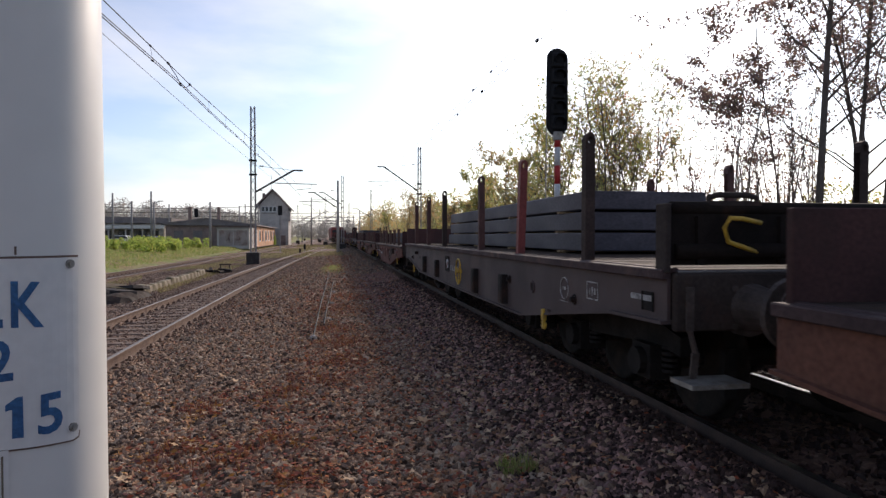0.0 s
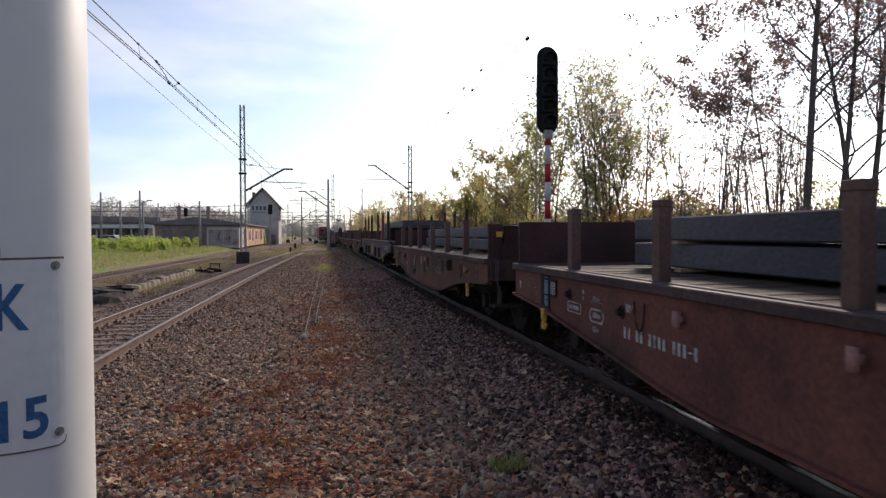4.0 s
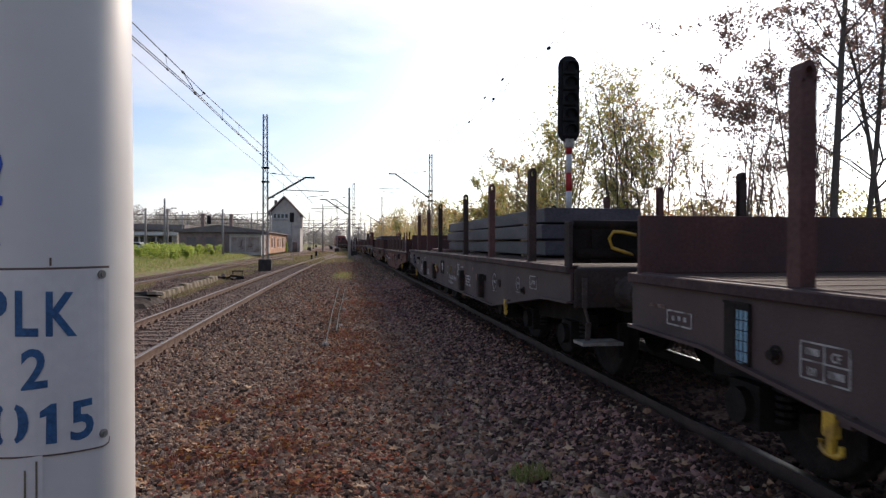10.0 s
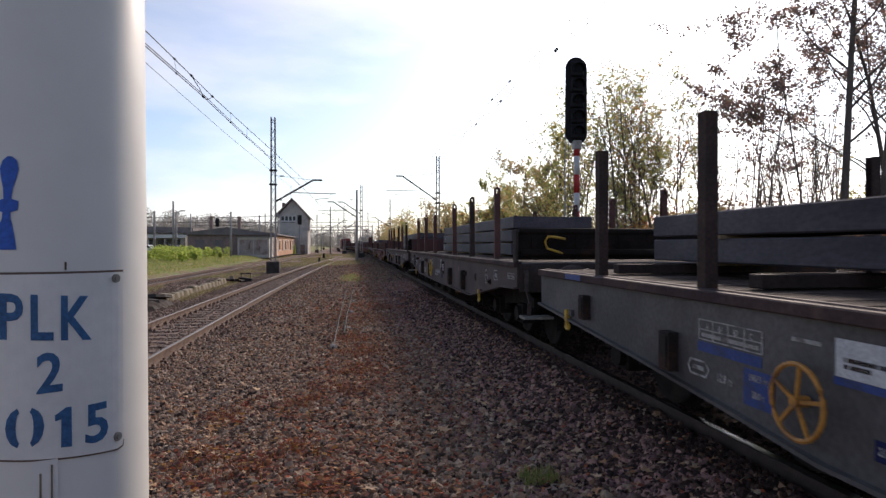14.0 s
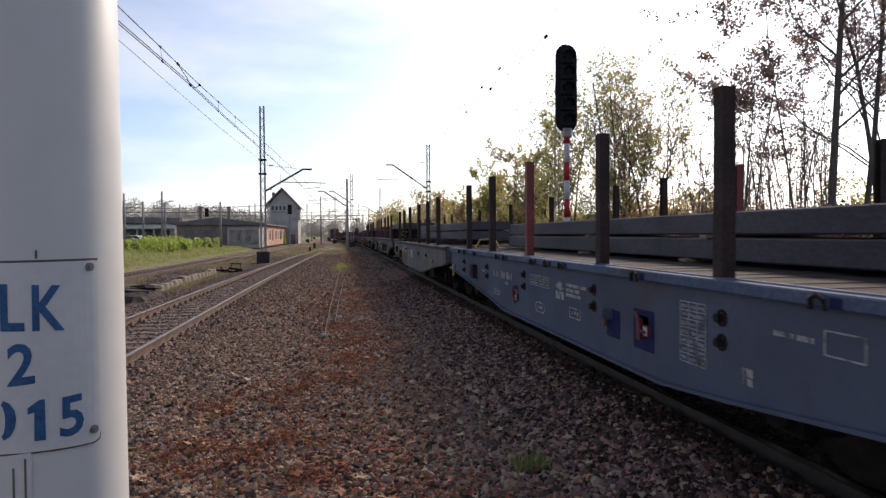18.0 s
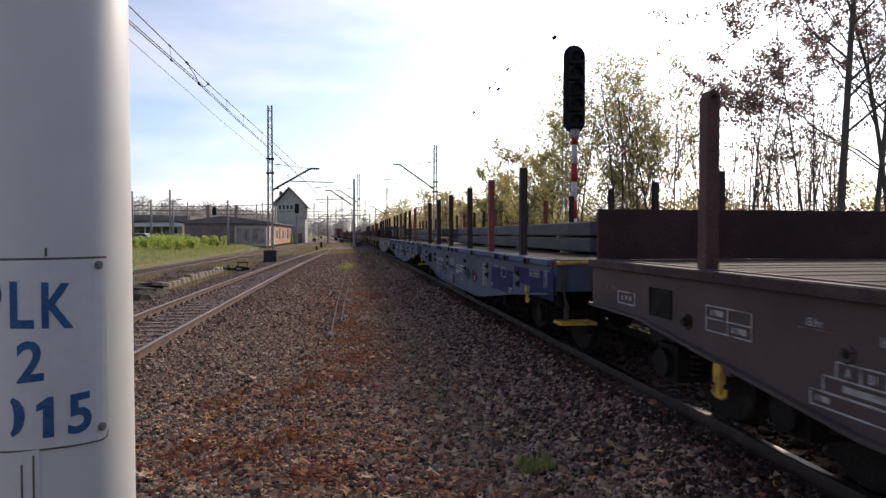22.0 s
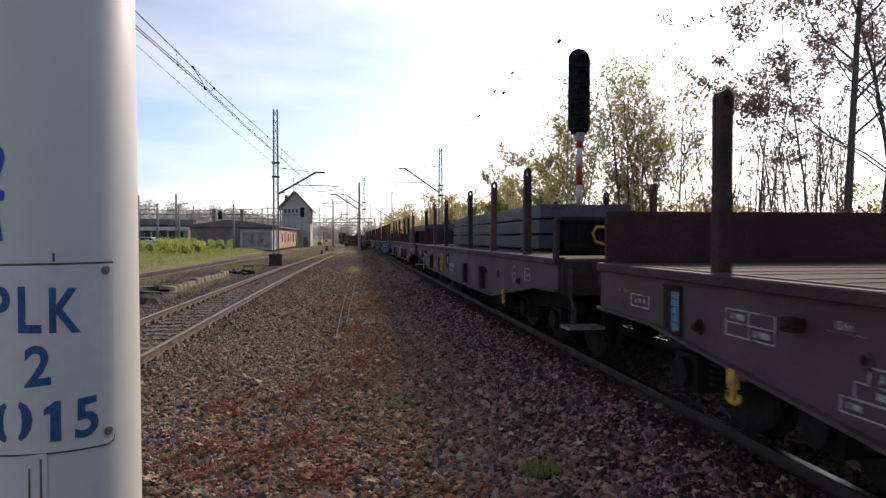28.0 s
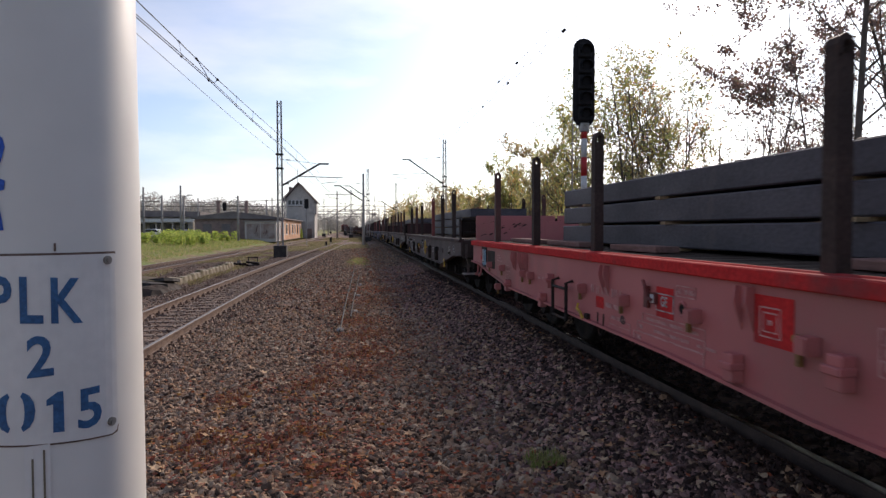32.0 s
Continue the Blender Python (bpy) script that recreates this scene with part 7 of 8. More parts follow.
def mast(x, y, h, way, lattice=True, base=-0.5, arm=6.1, reach=3.4, pale=False, drop=1.6):
    m = thing("catenary_mast", "grey steel lattice catenary mast with a slanting arm over the track" if lattice else "slender concrete catenary mast with a slanting arm", "catenary mast", at=pose(x, y, base), group="catenary masts")
    if lattice:
        part("lattice_post", lambda bm: lattice_draw(bm, h, 0.36, 0.26), M["mast"], m)
        for z in (h * 0.57, h * 0.66):
            part("collar", lambda bm: box(bm, -0.26, 0.26, -0.26, 0.26, z - 0.05, z + 0.05), M["lamp_black"], m)
        part("foundation", lambda bm: box(bm, -0.45, 0.45, -0.45, 0.45, -0.1, 0.85), M["dark_concrete"], m, bevel=0.04)
    else:
        part("post", lambda bm: tube(bm, [(0, 0, 0), (0, 0, h)], 0.17, 12, 0.11), M["mast_pale" if pale else "mast"], m, smooth=True)
        part("foundation", lambda bm: box(bm, -0.4, 0.4, -0.4, 0.4, -0.1, 0.18), M["concrete"], m, bevel=0.03)
    a = arm - base
    br = part("cantilever", lambda bm: (tube(bm, [(way * 0.15, 0, a - drop), (way * (reach - 0.65), 0, a), (way * reach, 0, a)], 0.075, 6),
                                        tube(bm, [(way * 0.15, 0, a + 0.3), (way * (reach - 0.7), 0, a)], 0.014, 5),
                                        tube(bm, [(way * (0.15 + (reach - 0.8) * 0.42), 0, a - drop * 0.58), (way * (reach + 1.0), 0, a - drop * 0.62)], 0.032, 5),
                                        tube(bm, [(way * (reach + 0.6), 0, a - drop * 0.62), (way * (reach + 0.6), 0, a - drop * 0.62 - 0.3), (way * (reach - 0.5), 0, a - drop * 0.62 - 0.42)], 0.022, 5)), M["arm"], m, "slanting tubular arm")
    for p in ((way * 0.35, a - drop + 0.13), (way * 0.45, a + 0.26)):
        part("insulator", lambda bm: ribbed_rod(bm, p[0], p[1], way), M["glass"], br)
    return m


mast(-5.50, 48.0, 11.3, 1, base=-0.5, arm=6.3, reach=3.5)
mast(8.73, 64.0, 10.9, -1, base=-0.45, arm=8.4, reach=4.2, drop=2.35)
mast(0.75, 72.0, 8.1, -1, lattice=False, base=-0.45, arm=6.3, reach=3.2, pale=True)
mast(1.6, 92.0, 10.5, -1, base=-0.45, arm=7.6, reach=3.2)
for mx, my, mh, mw, ml in ((7.2, 118, 10.5, -1, True), (-4.0, 135, 10.0, 1, False), (-1.2, 140, 10.5, 1, True), (4.5, 165, 10.5, -1, True), (-8.5, 170, 10.0, 1, True), (-3.5, 205, 10.5, 1, True), (1.5, 215, 10.5, -1, True), (-10, 230, 10.0, 1, False), (-15, 190, 10, 1, False), (-5, 270, 10.5, 1, True), (-21, 215, 10, 1, False), (-12, 300, 10.5, -1, True)):
    mast(mx, my, mh, mw, lattice=ml, base=-0.5, arm=6.6)


def wire_run(name, label, pts, r=0.008, sag=0.0, steps=8):
    t = thing(name, label, "overhead wire")

    def draw(bm):
        for p, q in zip(pts, pts[1:]):
            line = [Vector(p).lerp(Vector(q), i / steps) - Vector((0, 0, 4 * sag * (i / steps) * (1 - i / steps))) for i in range(steps + 1)]
            tube(bm, line, r, 5)
    part("wire", draw, M["wire"], t)
    return t


BEARER = ((-4.7, -14, 7.4), (-4.25, 6, 6.1), (-4.04, 12.7, 5.82), (-3.95, 15.3, 5.79), (-3.83, 18.9, 5.74), (-3.7, 24.4, 5.82), (-3.45, 34, 5.95), (-3.2, 50, 6.25), (-2.8, 100, 6.6), (-1.6, 140, 6.6))
CONTACT = ((-4.9, -14, 5.5), (-4.04, 12.76, 5.5), (-3.86, 17.75, 5.5), (-3.78, 23.2, 5.5), (-3.5, 34, 5.5), (-3.2, 50, 5.55), (-2.8, 100, 5.7), (-1.6, 140, 5.7))
left_a = wire_run("overhead_wire", "sagging bearer wire above the empty track", BEARER, 0.011, 0.0, 2)
wire_run("overhead_wire", "contact wire above the empty track", CONTACT, 0.011, 0.0, 2)
wire_run("overhead_wire", "second contact wire close beside the first", [(x + 0.05, y, z + 0.01) for x, y, z in CONTACT], 0.010, 0.0, 2)
wire_run("overhead_wire", "thin feeder wire below the contact wires", [(-4.1, -14, 5.25), (-4.04, 12.8, 5.2), (-4.02, 21.7, 5.2), (-3.4, 50, 5.1), (-2.6, 100, 5.1)], 0.006, 0.0, 2)
wire_run("overhead_wire", "bearer wire above the freight train", [(3.7, -20, 6.6), (3.7, 9.6, 5.37), (3.7, 16.5, 5.35), (3.75, 40, 5.8), (4.9, 64, 7.9), (3.0, 118, 7.8)], 0.0035, 0.0, 4)
wire_run("overhead_wire", "contact wire above the freight train", [(3.7, -20, 5.05), (3.7, 8.6, 5.02), (3.7, 18.6, 5.1), (3.8, 64, 5.3), (2.8, 118, 5.6)], 0.0035, 0.0, 3)
right_a = wire_run("overhead_wire", "second contact wire above the freight train", [(3.63, -20, 5.06), (3.63, 8.4, 5.03), (3.63, 18.6, 5.11), (3.7, 64, 5.3)], 0.0035, 0.0, 3)


def on_line(line, y):
    ys = [p[1] for p in line]
    return float(np.interp(y, ys, [p[0] for p in line])), float(np.interp(y, ys, [p[2] for p in line]))


for y in (9.5, 15.4, 21.4, 24.3, 28.5, 33, 38, 43):
    xt, zt = on_line(BEARER, y)
    xl, zl = on_line(CONTACT, y)
    part("dropper", lambda bm: tube(bm, [(xt, y, zt), (xl, y + 0.15, zl)], 0.004, 4), M["wire"], left_a)
    for yy, cx, cz in ((y, xt, zt), (y + 0.15, xl, zl)):
        part("clamp", lambda bm: tube(bm, [(cx, yy - 0.05, cz), (cx, yy + 0.05, cz)], 0.022, 6), M["lamp_black"], left_a)
xa, za = on_line(BEARER, 16.8)
xb, zb = on_line(CONTACT, 17.9)
xc, zc2 = on_line(BEARER, 18.9)
part("jumper", lambda bm: tube(bm, [(xa, 16.8, za), (xa, 17.15, za - 0.05), (xb, 17.5, zb + 0.12), (xb, 17.9, zb), (xb, 18.3, zb + 0.02), (xc, 18.6, zc2 - 0.13), (xc, 18.9, zc2)], 0.010, 5), M["lamp_black"], left_a, "curved black jumper cable")
for y, line in ((16.8, BEARER), (17.9, CONTACT), (18.9, BEARER)):
    cx, cz = on_line(line, y)
    part("clamp", lambda bm: tube(bm, [(cx, y - 0.07, cz), (cx, y + 0.07, cz)], 0.03, 6), M["lamp_black"], left_a)
for y, z in ((11.2, 5.06), (14.6, 5.35), (15.5, 5.09), (16.5, 5.35), (18.6, 5.1)):
    part("clamp", lambda bm: tube(bm, [(3.68, y - 0.06, z), (3.68, y + 0.06, z)], 0.024, 6), M["lamp_black"], right_a)


def portal(y, x0, x1, z, label):
    """A cross-span between two slender posts."""
    t = thing("cross_span", label, "overhead line portal", at=pose(0, y, -0.5))
    for x in (x0, x1):
        part("portal_post", lambda bm: tube(bm, [(x, 0, 0), (x, 0, z + 1.2)], 0.15, 8, 0.11), M["mast"], t)
    part("upper_wire", lambda bm: tube(bm, [(x0 + (x1 - x0) * i / 8, 0, z + 0.8 - 0.5 * math.sin(math.pi * i / 8)) for i in range(9)], 0.05, 5), M["wire"], t)
    part("lower_wire", lambda bm: tube(bm, [(x0, 0, z - 0.4), (x1, 0, z - 0.4)], 0.05, 5), M["wire"], t)
    for i in range(1, 8):
        part("hanger", lambda bm: tube(bm, [(x0 + (x1 - x0) * i / 8, 0, z + 0.8 - 0.5 * math.sin(math.pi * i / 8)), (x0 + (x1 - x0) * i / 8, 0, z - 0.4)], 0.02, 4), M["wire"], t)


portal(150, -34, 6.5, 6.8, "slender cross-span portal over the station throat")
portal(205, -38, 5, 7.2, "distant cross-span portal over the tracks")
portal(116, -44, -12.5, 6.4, "cross-span portal behind the brick building")
portal(260, -40, 2, 7.5, "far cross-span portal in the haze")
portal(176, -16, 6, 6.4, "cross-span portal beyond the signal box")


# ---------------------------------------------------------------- buildings beyond the sidings
def signal_box():
    b = thing("signal_box", "pale grey plastered signal box with a gabled roof and white windows", "signal box", at=pose(-12.15, 142, -0.45))
    part("wall", lambda bm: (prism_y(bm, [(-2.9, 0), (3.1, 0), (3.1, 8.3), (-0.2, 11.6), (-2.9, 8.6)], 0, 10)), M["plaster"], b)
    part("roof", lambda bm: (prism_y(bm, [(-3.75, 8.35), (-0.2, 12.05), (3.75, 7.75), (3.75, 7.5), (-0.2, 11.75), (-3.75, 8.1)], -0.6, 10.5)), M["rooftile"], b)
    part("barge_board", lambda bm: (bar(bm, (-3.75, -0.66, 8.22), (-0.2, -0.66, 11.92), 0.1, 0.3), bar(bm, (-0.2, -0.66, 11.92), (3.75, -0.66, 7.62), 0.1, 0.3)), M["brick"], b)
    part("string_course", lambda bm: box(bm, -2.95, 3.15, -0.08, 10.05, 6.6, 6.75), M["plaster"], b)
    part("side_panel", lambda bm: box(bm, 3.1, 3.5, 0.4, 4.2, 5.2, 7.6), M["plaster"], b, "boarded oriel on the side")
    for x in (-2.15, -1.35, -0.55, 0.25):
        w = part("window", lambda bm: [box(bm, x - 0.34, x + 0.34, -0.07, 0.05, z0, z1) for z0, z1 in ((7.18, 7.28), (8.16, 8.28))] + [box(bm, xx - 0.06, xx + 0.06, -0.07, 0.05, 7.18, 8.28) for xx in (x - 0.34, x + 0.34)], M["frame_white"], b)
        part("pane", lambda bm: box(bm, x - 0.30, x + 0.30, -0.02, 0.04, 7.26, 8.18), M["glass"], w)
    part("window_sill", lambda bm: box(bm, -2.6, 0.7, -0.12, 0.02, 7.02, 7.14), M["frame_white"], b)
    part("lower_panel", lambda bm: box(bm, -2.4, 0.5, -0.03, 0.02, 6.78, 6.98), M["concrete"], b, "darker panels below the windows")
    part("door", lambda bm: box(bm, 1.5, 2.5, -0.05, 0.05, 0, 2.1), M["brick"], b)
    part("aerial", lambda bm: tube(bm, [(-0.6, 2, 11.6), (-0.6, 2, 15.2)], 0.05, 5), M["mast"], b)
    part("chimney", lambda bm: box(bm, -2.6, -2.0, 3, 3.6, 9.0, 11.3), M["brick"], b, bevel=0.03)


signal_box()


def brick_shed():
    b = thing("brick_shed", "long low brown brick building with a flat tar roof", "building", at=pose(-18.2, 103, -0.3))
    part("wall", lambda bm: box(bm, -6.4, 6.5, 0, 37, 0, 3.45), M["brick"], b)
    part("roof", lambda bm: prism_y(bm, [(-6.9, 3.45), (-6.9, 3.75), (-0.5, 4.6), (7.0, 3.6), (7.0, 3.4)], -0.6, 37.4), M["roof"], b)
    part("eaves_board", lambda bm: (bar(bm, (-6.9, -0.64, 3.6), (-0.5, -0.64, 4.46), 0.06, 0.2), bar(bm, (-0.5, -0.64, 4.46), (7.0, -0.64, 3.48), 0.06, 0.2)), M["roof"], b)
    for x in (-4.6, -1.8):
        w = part("window", lambda bm: [box(bm, x - 0.7, x + 0.7, -0.06, 0.02, z - 0.05, z + 0.05) for z in (1.5, 2.7)], M["brick"], b)
        part("pane", lambda bm: box(bm, x - 0.65, x + 0.65, -0.03, 0.02, 1.55, 2.65), M["roof"], w)
    part("side_wall_render", lambda bm: box(bm, 6.5, 6.56, 0.2, 36.8, 0.1, 3.3), M["peach"], b, "peeling ochre render")
    part("gate", lambda bm: box(bm, 6.56, 6.62, 0.6, 3.2, 0.2, 2.9), M["frame_white"], b, "white painted double gate")
    for y in (6, 11, 16, 21, 26, 31):
        w = part("window", lambda bm: box(bm, 6.56, 6.64, y, y + 1.9, 0.9, 2.8), M["brick" if y in (11, 26) else "frame_white"], b)
        part("pane", lambda bm: box(bm, 6.63, 6.66, y + 0.25, y + 1.65, 1.1, 2.6), M["brick" if y % 2 else "glass"], w)
    part("ivy", lambda bm: [box(bm, 6.6, 6.9, yy, yy + 1.6, 0, 1.2 + 0.7 * math.sin(yy)) for yy in (33.0, 34.6)], M["weed"], b)
    for x, y in ((-5.4, 12), (-0.75, 12)):
        part("chimney", lambda bm: (box(bm, x - 0.26, x + 0.26, y, y + 0.5, 4.0, 6.8), box(bm, x - 0.33, x + 0.33, y - 0.06, y + 0.56, 6.5, 6.65)), M["brick"], b, bevel=0.02)
    g = thing("garage", "rusty grey steel garage with double doors and scrawled paint", "garage", at=pose(-13.95, 97, 0.0))
    part("body", lambda bm: box(bm, -2.25, 2.25, 0, 5.5, -0.3, 2.6), M["plaster"], g)
    part("roof", lambda bm: box(bm, -2.35, 2.35, -0.25, 5.6, 2.6, 2.74), M["zinc"], g)
    for s in (-1, 1):
        d = part("door", lambda bm: box(bm, s * 1.02 - 0.98, s * 1.02 + 0.98, -0.05, 0.02, 0.15, 2.35), M["garage_door"], g, "rust-streaked door leaf")
        part("scrawl", lambda bm: tube(bm, [(s * 0.7 - 0.3, -0.06, 0.9), (s * 0.7, -0.06, 1.0), (s * 0.7 + 0.3, -0.06, 1.7 - 0.4 * s), (s * 0.7 + 0.1, -0.06, 1.5), (s * 0.7 + 0.25, -0.06, 0.6), (s * 0.7 - 0.1, -0.06, 0.55), (s * 0.7 + 0.1, -0.06, 1.0)], 0.035, 5), M["post_rust"], d)


brick_shed()


def warehouse():
    b = thing("warehouse", "long low warehouse with a pale canopied loading platform", "building", at=pose(-42, 130, -0.2))
    part("wall", lambda bm: box(bm, -24, 10.4, 4, 18, 0, 4.3), M["plaster"], b)
    part("roof", lambda bm: prism_y(bm, [(-25, 4.2), (-25, 4.6), (-8, 5.6), (11.4, 5.2), (11.4, 4.2)], 2.4, 18.6), M["roof"], b)
    part("canopy", lambda bm: box(bm, -24.5, 10.9, -1.0, 4.0, 3.35, 3.5), M["roof"], b)
    part("canopy_fascia", lambda bm: box(bm, -24.5, 10.9, -1.1, -1.0, 3.1, 3.75), M["frame_white"], b, "pale painted canopy edge")
    part("window_band", lambda bm: box(bm, -24, 10.0, 3.9, 4.0, 3.5, 4.0), M["frame_white"], b)
    for x in range(-23, 11, 3):
        part("canopy_post", lambda bm: box(bm, x - 0.12, x + 0.12, -0.8, -0.56, 0, 3.4), M["plaster"], b)
        part("doorway", lambda bm: box(bm, x + 0.4, x + 2.4, 3.94, 4.02, 0.6, 2.8), M["glass"], b)
    part("end_pier", lambda bm: box(bm, 9.9, 10.8, -0.9, 3.9, 0, 3.35), M["concrete"], b)


warehouse()


def parked_car(x, y, paint, label):
    c = thing("car", label, "car", at=pose(x, y, float(ground_z(x, y)), 0, 0, 75))
    part("body", lambda bm: prism(bm, [(-2.1, 0.3), (-2.1, 0.75), (-1.3, 0.9), (-0.7, 1.4), (0.9, 1.42), (1.5, 0.95), (2.1, 0.8), (2.1, 0.3)], -0.85, 0.85), M[paint], c, bevel=0.06)
    part("side_window", lambda bm: prism(bm, [(-1.15, 0.95), (-0.65, 1.33), (0.85, 1.35), (1.3, 0.97)], -0.87, 0.87), M["glass"], c)
    for y2 in (-1.3, 1.3):
        for s in (-1, 1):
            part("wheel", lambda bm: tube(bm, [(s * 0.72, y2, 0.32), (s * 0.9, y2, 0.32)], 0.32, 16), M["lamp_black"], c)


parked_car(-30.2, 102, "car_white", "white parked car beside the warehouse yard")
parked_car(-26.8, 103, "car_dark", "dark parked car beside the warehouse yard")


def lamp_post(x, y, h, name, label, arm=0.0):
    p = thing(name, label, "post", at=pose(x, y, -0.3), group="posts in the yard")
    part("shaft", lambda bm: tube(bm, [(0, 0, 0), (0, 0, h)], 0.16, 8, 0.11), M["mast"], p, smooth=True)
    if arm:
        part("arm", lambda bm: tube(bm, [(0, 0, h - 0.1), (arm, 0, h + 0.15)], 0.04, 5), M["mast"], p)
        part("lamp_head", lambda bm: box(bm, arm - 0.1, arm + 0.5, -0.12, 0.12, h + 0.1, h + 0.22), M["zinc"], p)


for px, py, ph, pa in ((-26.44, 85, 7.1, 0), (-24.25, 85, 6.1, 0), (-21.98, 85, 7.35, 0), (-21.66, 85, 6.0, 0.6), (-26.9, 115, 7.2, 0), (-15.0, 85, 6.1, 0), (-19.0, 150, 9.0, 0), (-16.2, 120, 7.2, 0), (-15.1, 140, 8.0, 0)):
    lamp_post(px, py, ph, "yard_lamp" if pa else "yard_post", "lamp on a slender post" if pa else "slender grey yard post", pa)


def dwarf_signal(x, y, h, label, big=1.0):
    s = thing("dwarf_signal", label, "railway signal", at=pose(x, y, -0.5))
    part("post", lambda bm: tube(bm, [(0, 0, 0), (0, 0, h)], 0.06, 8), M["mast"], s)
    part("head", lambda bm: box(bm, -0.28 * big, 0.28 * big, -0.15 * big, 0.15 * big, h, h + 1.3 * big), M["lamp_black"], s, bevel=0.06 * big)


dwarf_signal(-6.2, 82, 4.6, "dark signal head on a post before the signal box", 0.92)
dwarf_signal(-22.55, 115, 5.2, "dark signal head on a post behind the brick building", 1.1)
dwarf_signal(-3.3, 71, 0.25, "low dark point indicator between the tracks", 0.35)
dwarf_signal(-3.4, 86, 0.3, "low dark shunting signal between the tracks", 0.5)


# ---------------------------------------------------------------- old platform edge and scrap between the tracks
def platform_edge():
    p = thing("platform_edge", "crumbling low concrete platform edge beside the track", "platform edge", at=pose(0, 0, 0))
    r = random.Random(5)
    for i in range(16):
        y = 24.6 + i * 0.74
        x = -6.75 + (y - 25.0) * 0.0
        part("concrete_block", lambda bm: box(bm, -0.13, 0.13, -0.36, 0.36, -0.30, 0.06), M["block"], p, bevel=0.03, key="block", at=pose(x + r.uniform(-0.03, 0.03), y, -0.28 + r.uniform(-0.08, 0.02), r.uniform(-4, 4), r.uniform(-5, 5), -3 + r.uniform(-3, 3)))
    s = thing("broken_slab_heap", "heap of broken dark concrete slabs beside the platform edge", "rubble", at=pose(-6.75, 22.6, -0.56))

    def plate(bm):
        pts = [(-0.75, -0.5), (-0.3, -0.62), (0.5, -0.5), (0.72, 0.1), (0.4, 0.55), (-0.35, 0.48), (-0.8, 0.15)]
        a = [bm.verts.new((x, y, 0)) for x, y in pts]
        b = [bm.verts.new((x * 0.96, y * 0.96, 0.11)) for x, y in pts]
        bm.faces.new(a[::-1])
        bm.faces.new(b)
        for i in range(7):
            bm.faces.new((a[i], a[(i + 1) % 7], b[(i + 1) % 7], b[i]))
    rr = random.Random(8)

    def mound(bm):
        grid = []
        for i in range(13):
            row = []
            for j in range(17):
                u, v = i / 6 - 1, j / 8 - 1
                k = max(0.0, 1 - (abs(u) ** 3 + abs(v) ** 3))
                row.append(bm.verts.new((u * 1.0 - 0.3, v * 1.7, -0.05 + 0.36 * k ** 0.4 + rr.uniform(-0.05, 0.05) * (k > 0))))
            grid.append(row)
        for i in range(12):
            for j in range(16):
                bm.faces.new((grid[i][j], grid[i + 1][j], grid[i + 1][j + 1], grid[i][j + 1]))
    part("rubble_core", mound, M["headstock"], s, "dark earth and rubble")
    for dx, dy, dz, tx, ty, tz, m in ((-0.5, -0.3, 0.02, 3, -4, 10, "dark_concrete"), (0.05, 0.5, 0.03, -5, 6, 80, "dark_concrete"), (-0.2, -0.1, 0.15, 6, -5, 140, "dark_concrete"), (-0.6, 0.4, 0.17, -3, 8, 40, "dark_concrete"), (-0.3, 0.2, 0.29, 4, 7, 15, "earth"), (-0.95, -0.2, 0.30, -5, -4, 60, "earth")):
        part("broken_slab", plate, M[m], s, at=pose(dx * 1.2 - 0.1, dy * 1.8, dz * 0.4 + 0.24, tx, ty, tz), key="slabpiece")
    s2 = thing("scrap_pile", "rusty dark iron scrap at the end of the platform edge", "scrap pile", at=pose(-5.95, 37.2, -0.55))
    for i in range(8):
        part("iron_piece", lambda bm: box(bm, -0.10, 0.10, -0.38, 0.38, 0, 0.11), M["iron"], s2, key="ironp", bevel=0.02, at=pose(r.uniform(-0.75, 0.2), r.uniform(-0.9, 0.6), 0.02 + (i % 4) * 0.05, r.uniform(-12, 12), r.uniform(-12, 12), r.uniform(0, 180)))
    part("iron_frame", lambda bm: (bar(bm, (-0.2, 0.8, 0), (-0.2, 0.8, 0.5), 0.05), bar(bm, (0.3, 0.8, 0), (0.3, 0.8, 0.5), 0.05), bar(bm, (-0.25, 0.8, 0.48), (0.35, 0.8, 0.48), 0.06), bar(bm, (0.3, 0.8, 0.4), (0.35, 0.3, 0.0), 0.04)), M["iron"], s2, "upright rusty iron frame")


platform_edge()


def buried_rods():
    t = thing("point_rods", "pair of rusty point rods half buried in leaf litter", "point rods")
    for dx, y0, y1 in ((0.0, 11.2, 32.0), (0.17, 13.0, 25.0)):
        part("rod", lambda bm: tube(bm, [(-0.29 + dx, y0, -0.215), (-0.25 + dx, y0 * 0.7 + y1 * 0.3, -0.235), (-0.19 + dx, (y0 + y1) / 2, -0.225), (-0.08 + dx, y1, -0.235)], 0.017, 6), M["iron"], t)
    part("stone", lambda bm: box(bm, -0.06, 0.06, -0.05, 0.05, -0.05, 0.05), M["mast_pale"], t, "pale stone at the rods' end", bevel=0.03, at=pose(-0.29, 11.5, -0.25, 8, 5, 20))
    for y in (14.2, 17.6, 21.0):
        part("rod_support", lambda bm: box(bm, -0.03, 0.08, -0.05, 0.05, -0.06, 0.04), M["mast_pale"], t, key="rodsup", bevel=0.02, at=pose(-0.06 + (y - 14) * 0.02, y, -0.27, 0, 0, 12))


buried_rods()


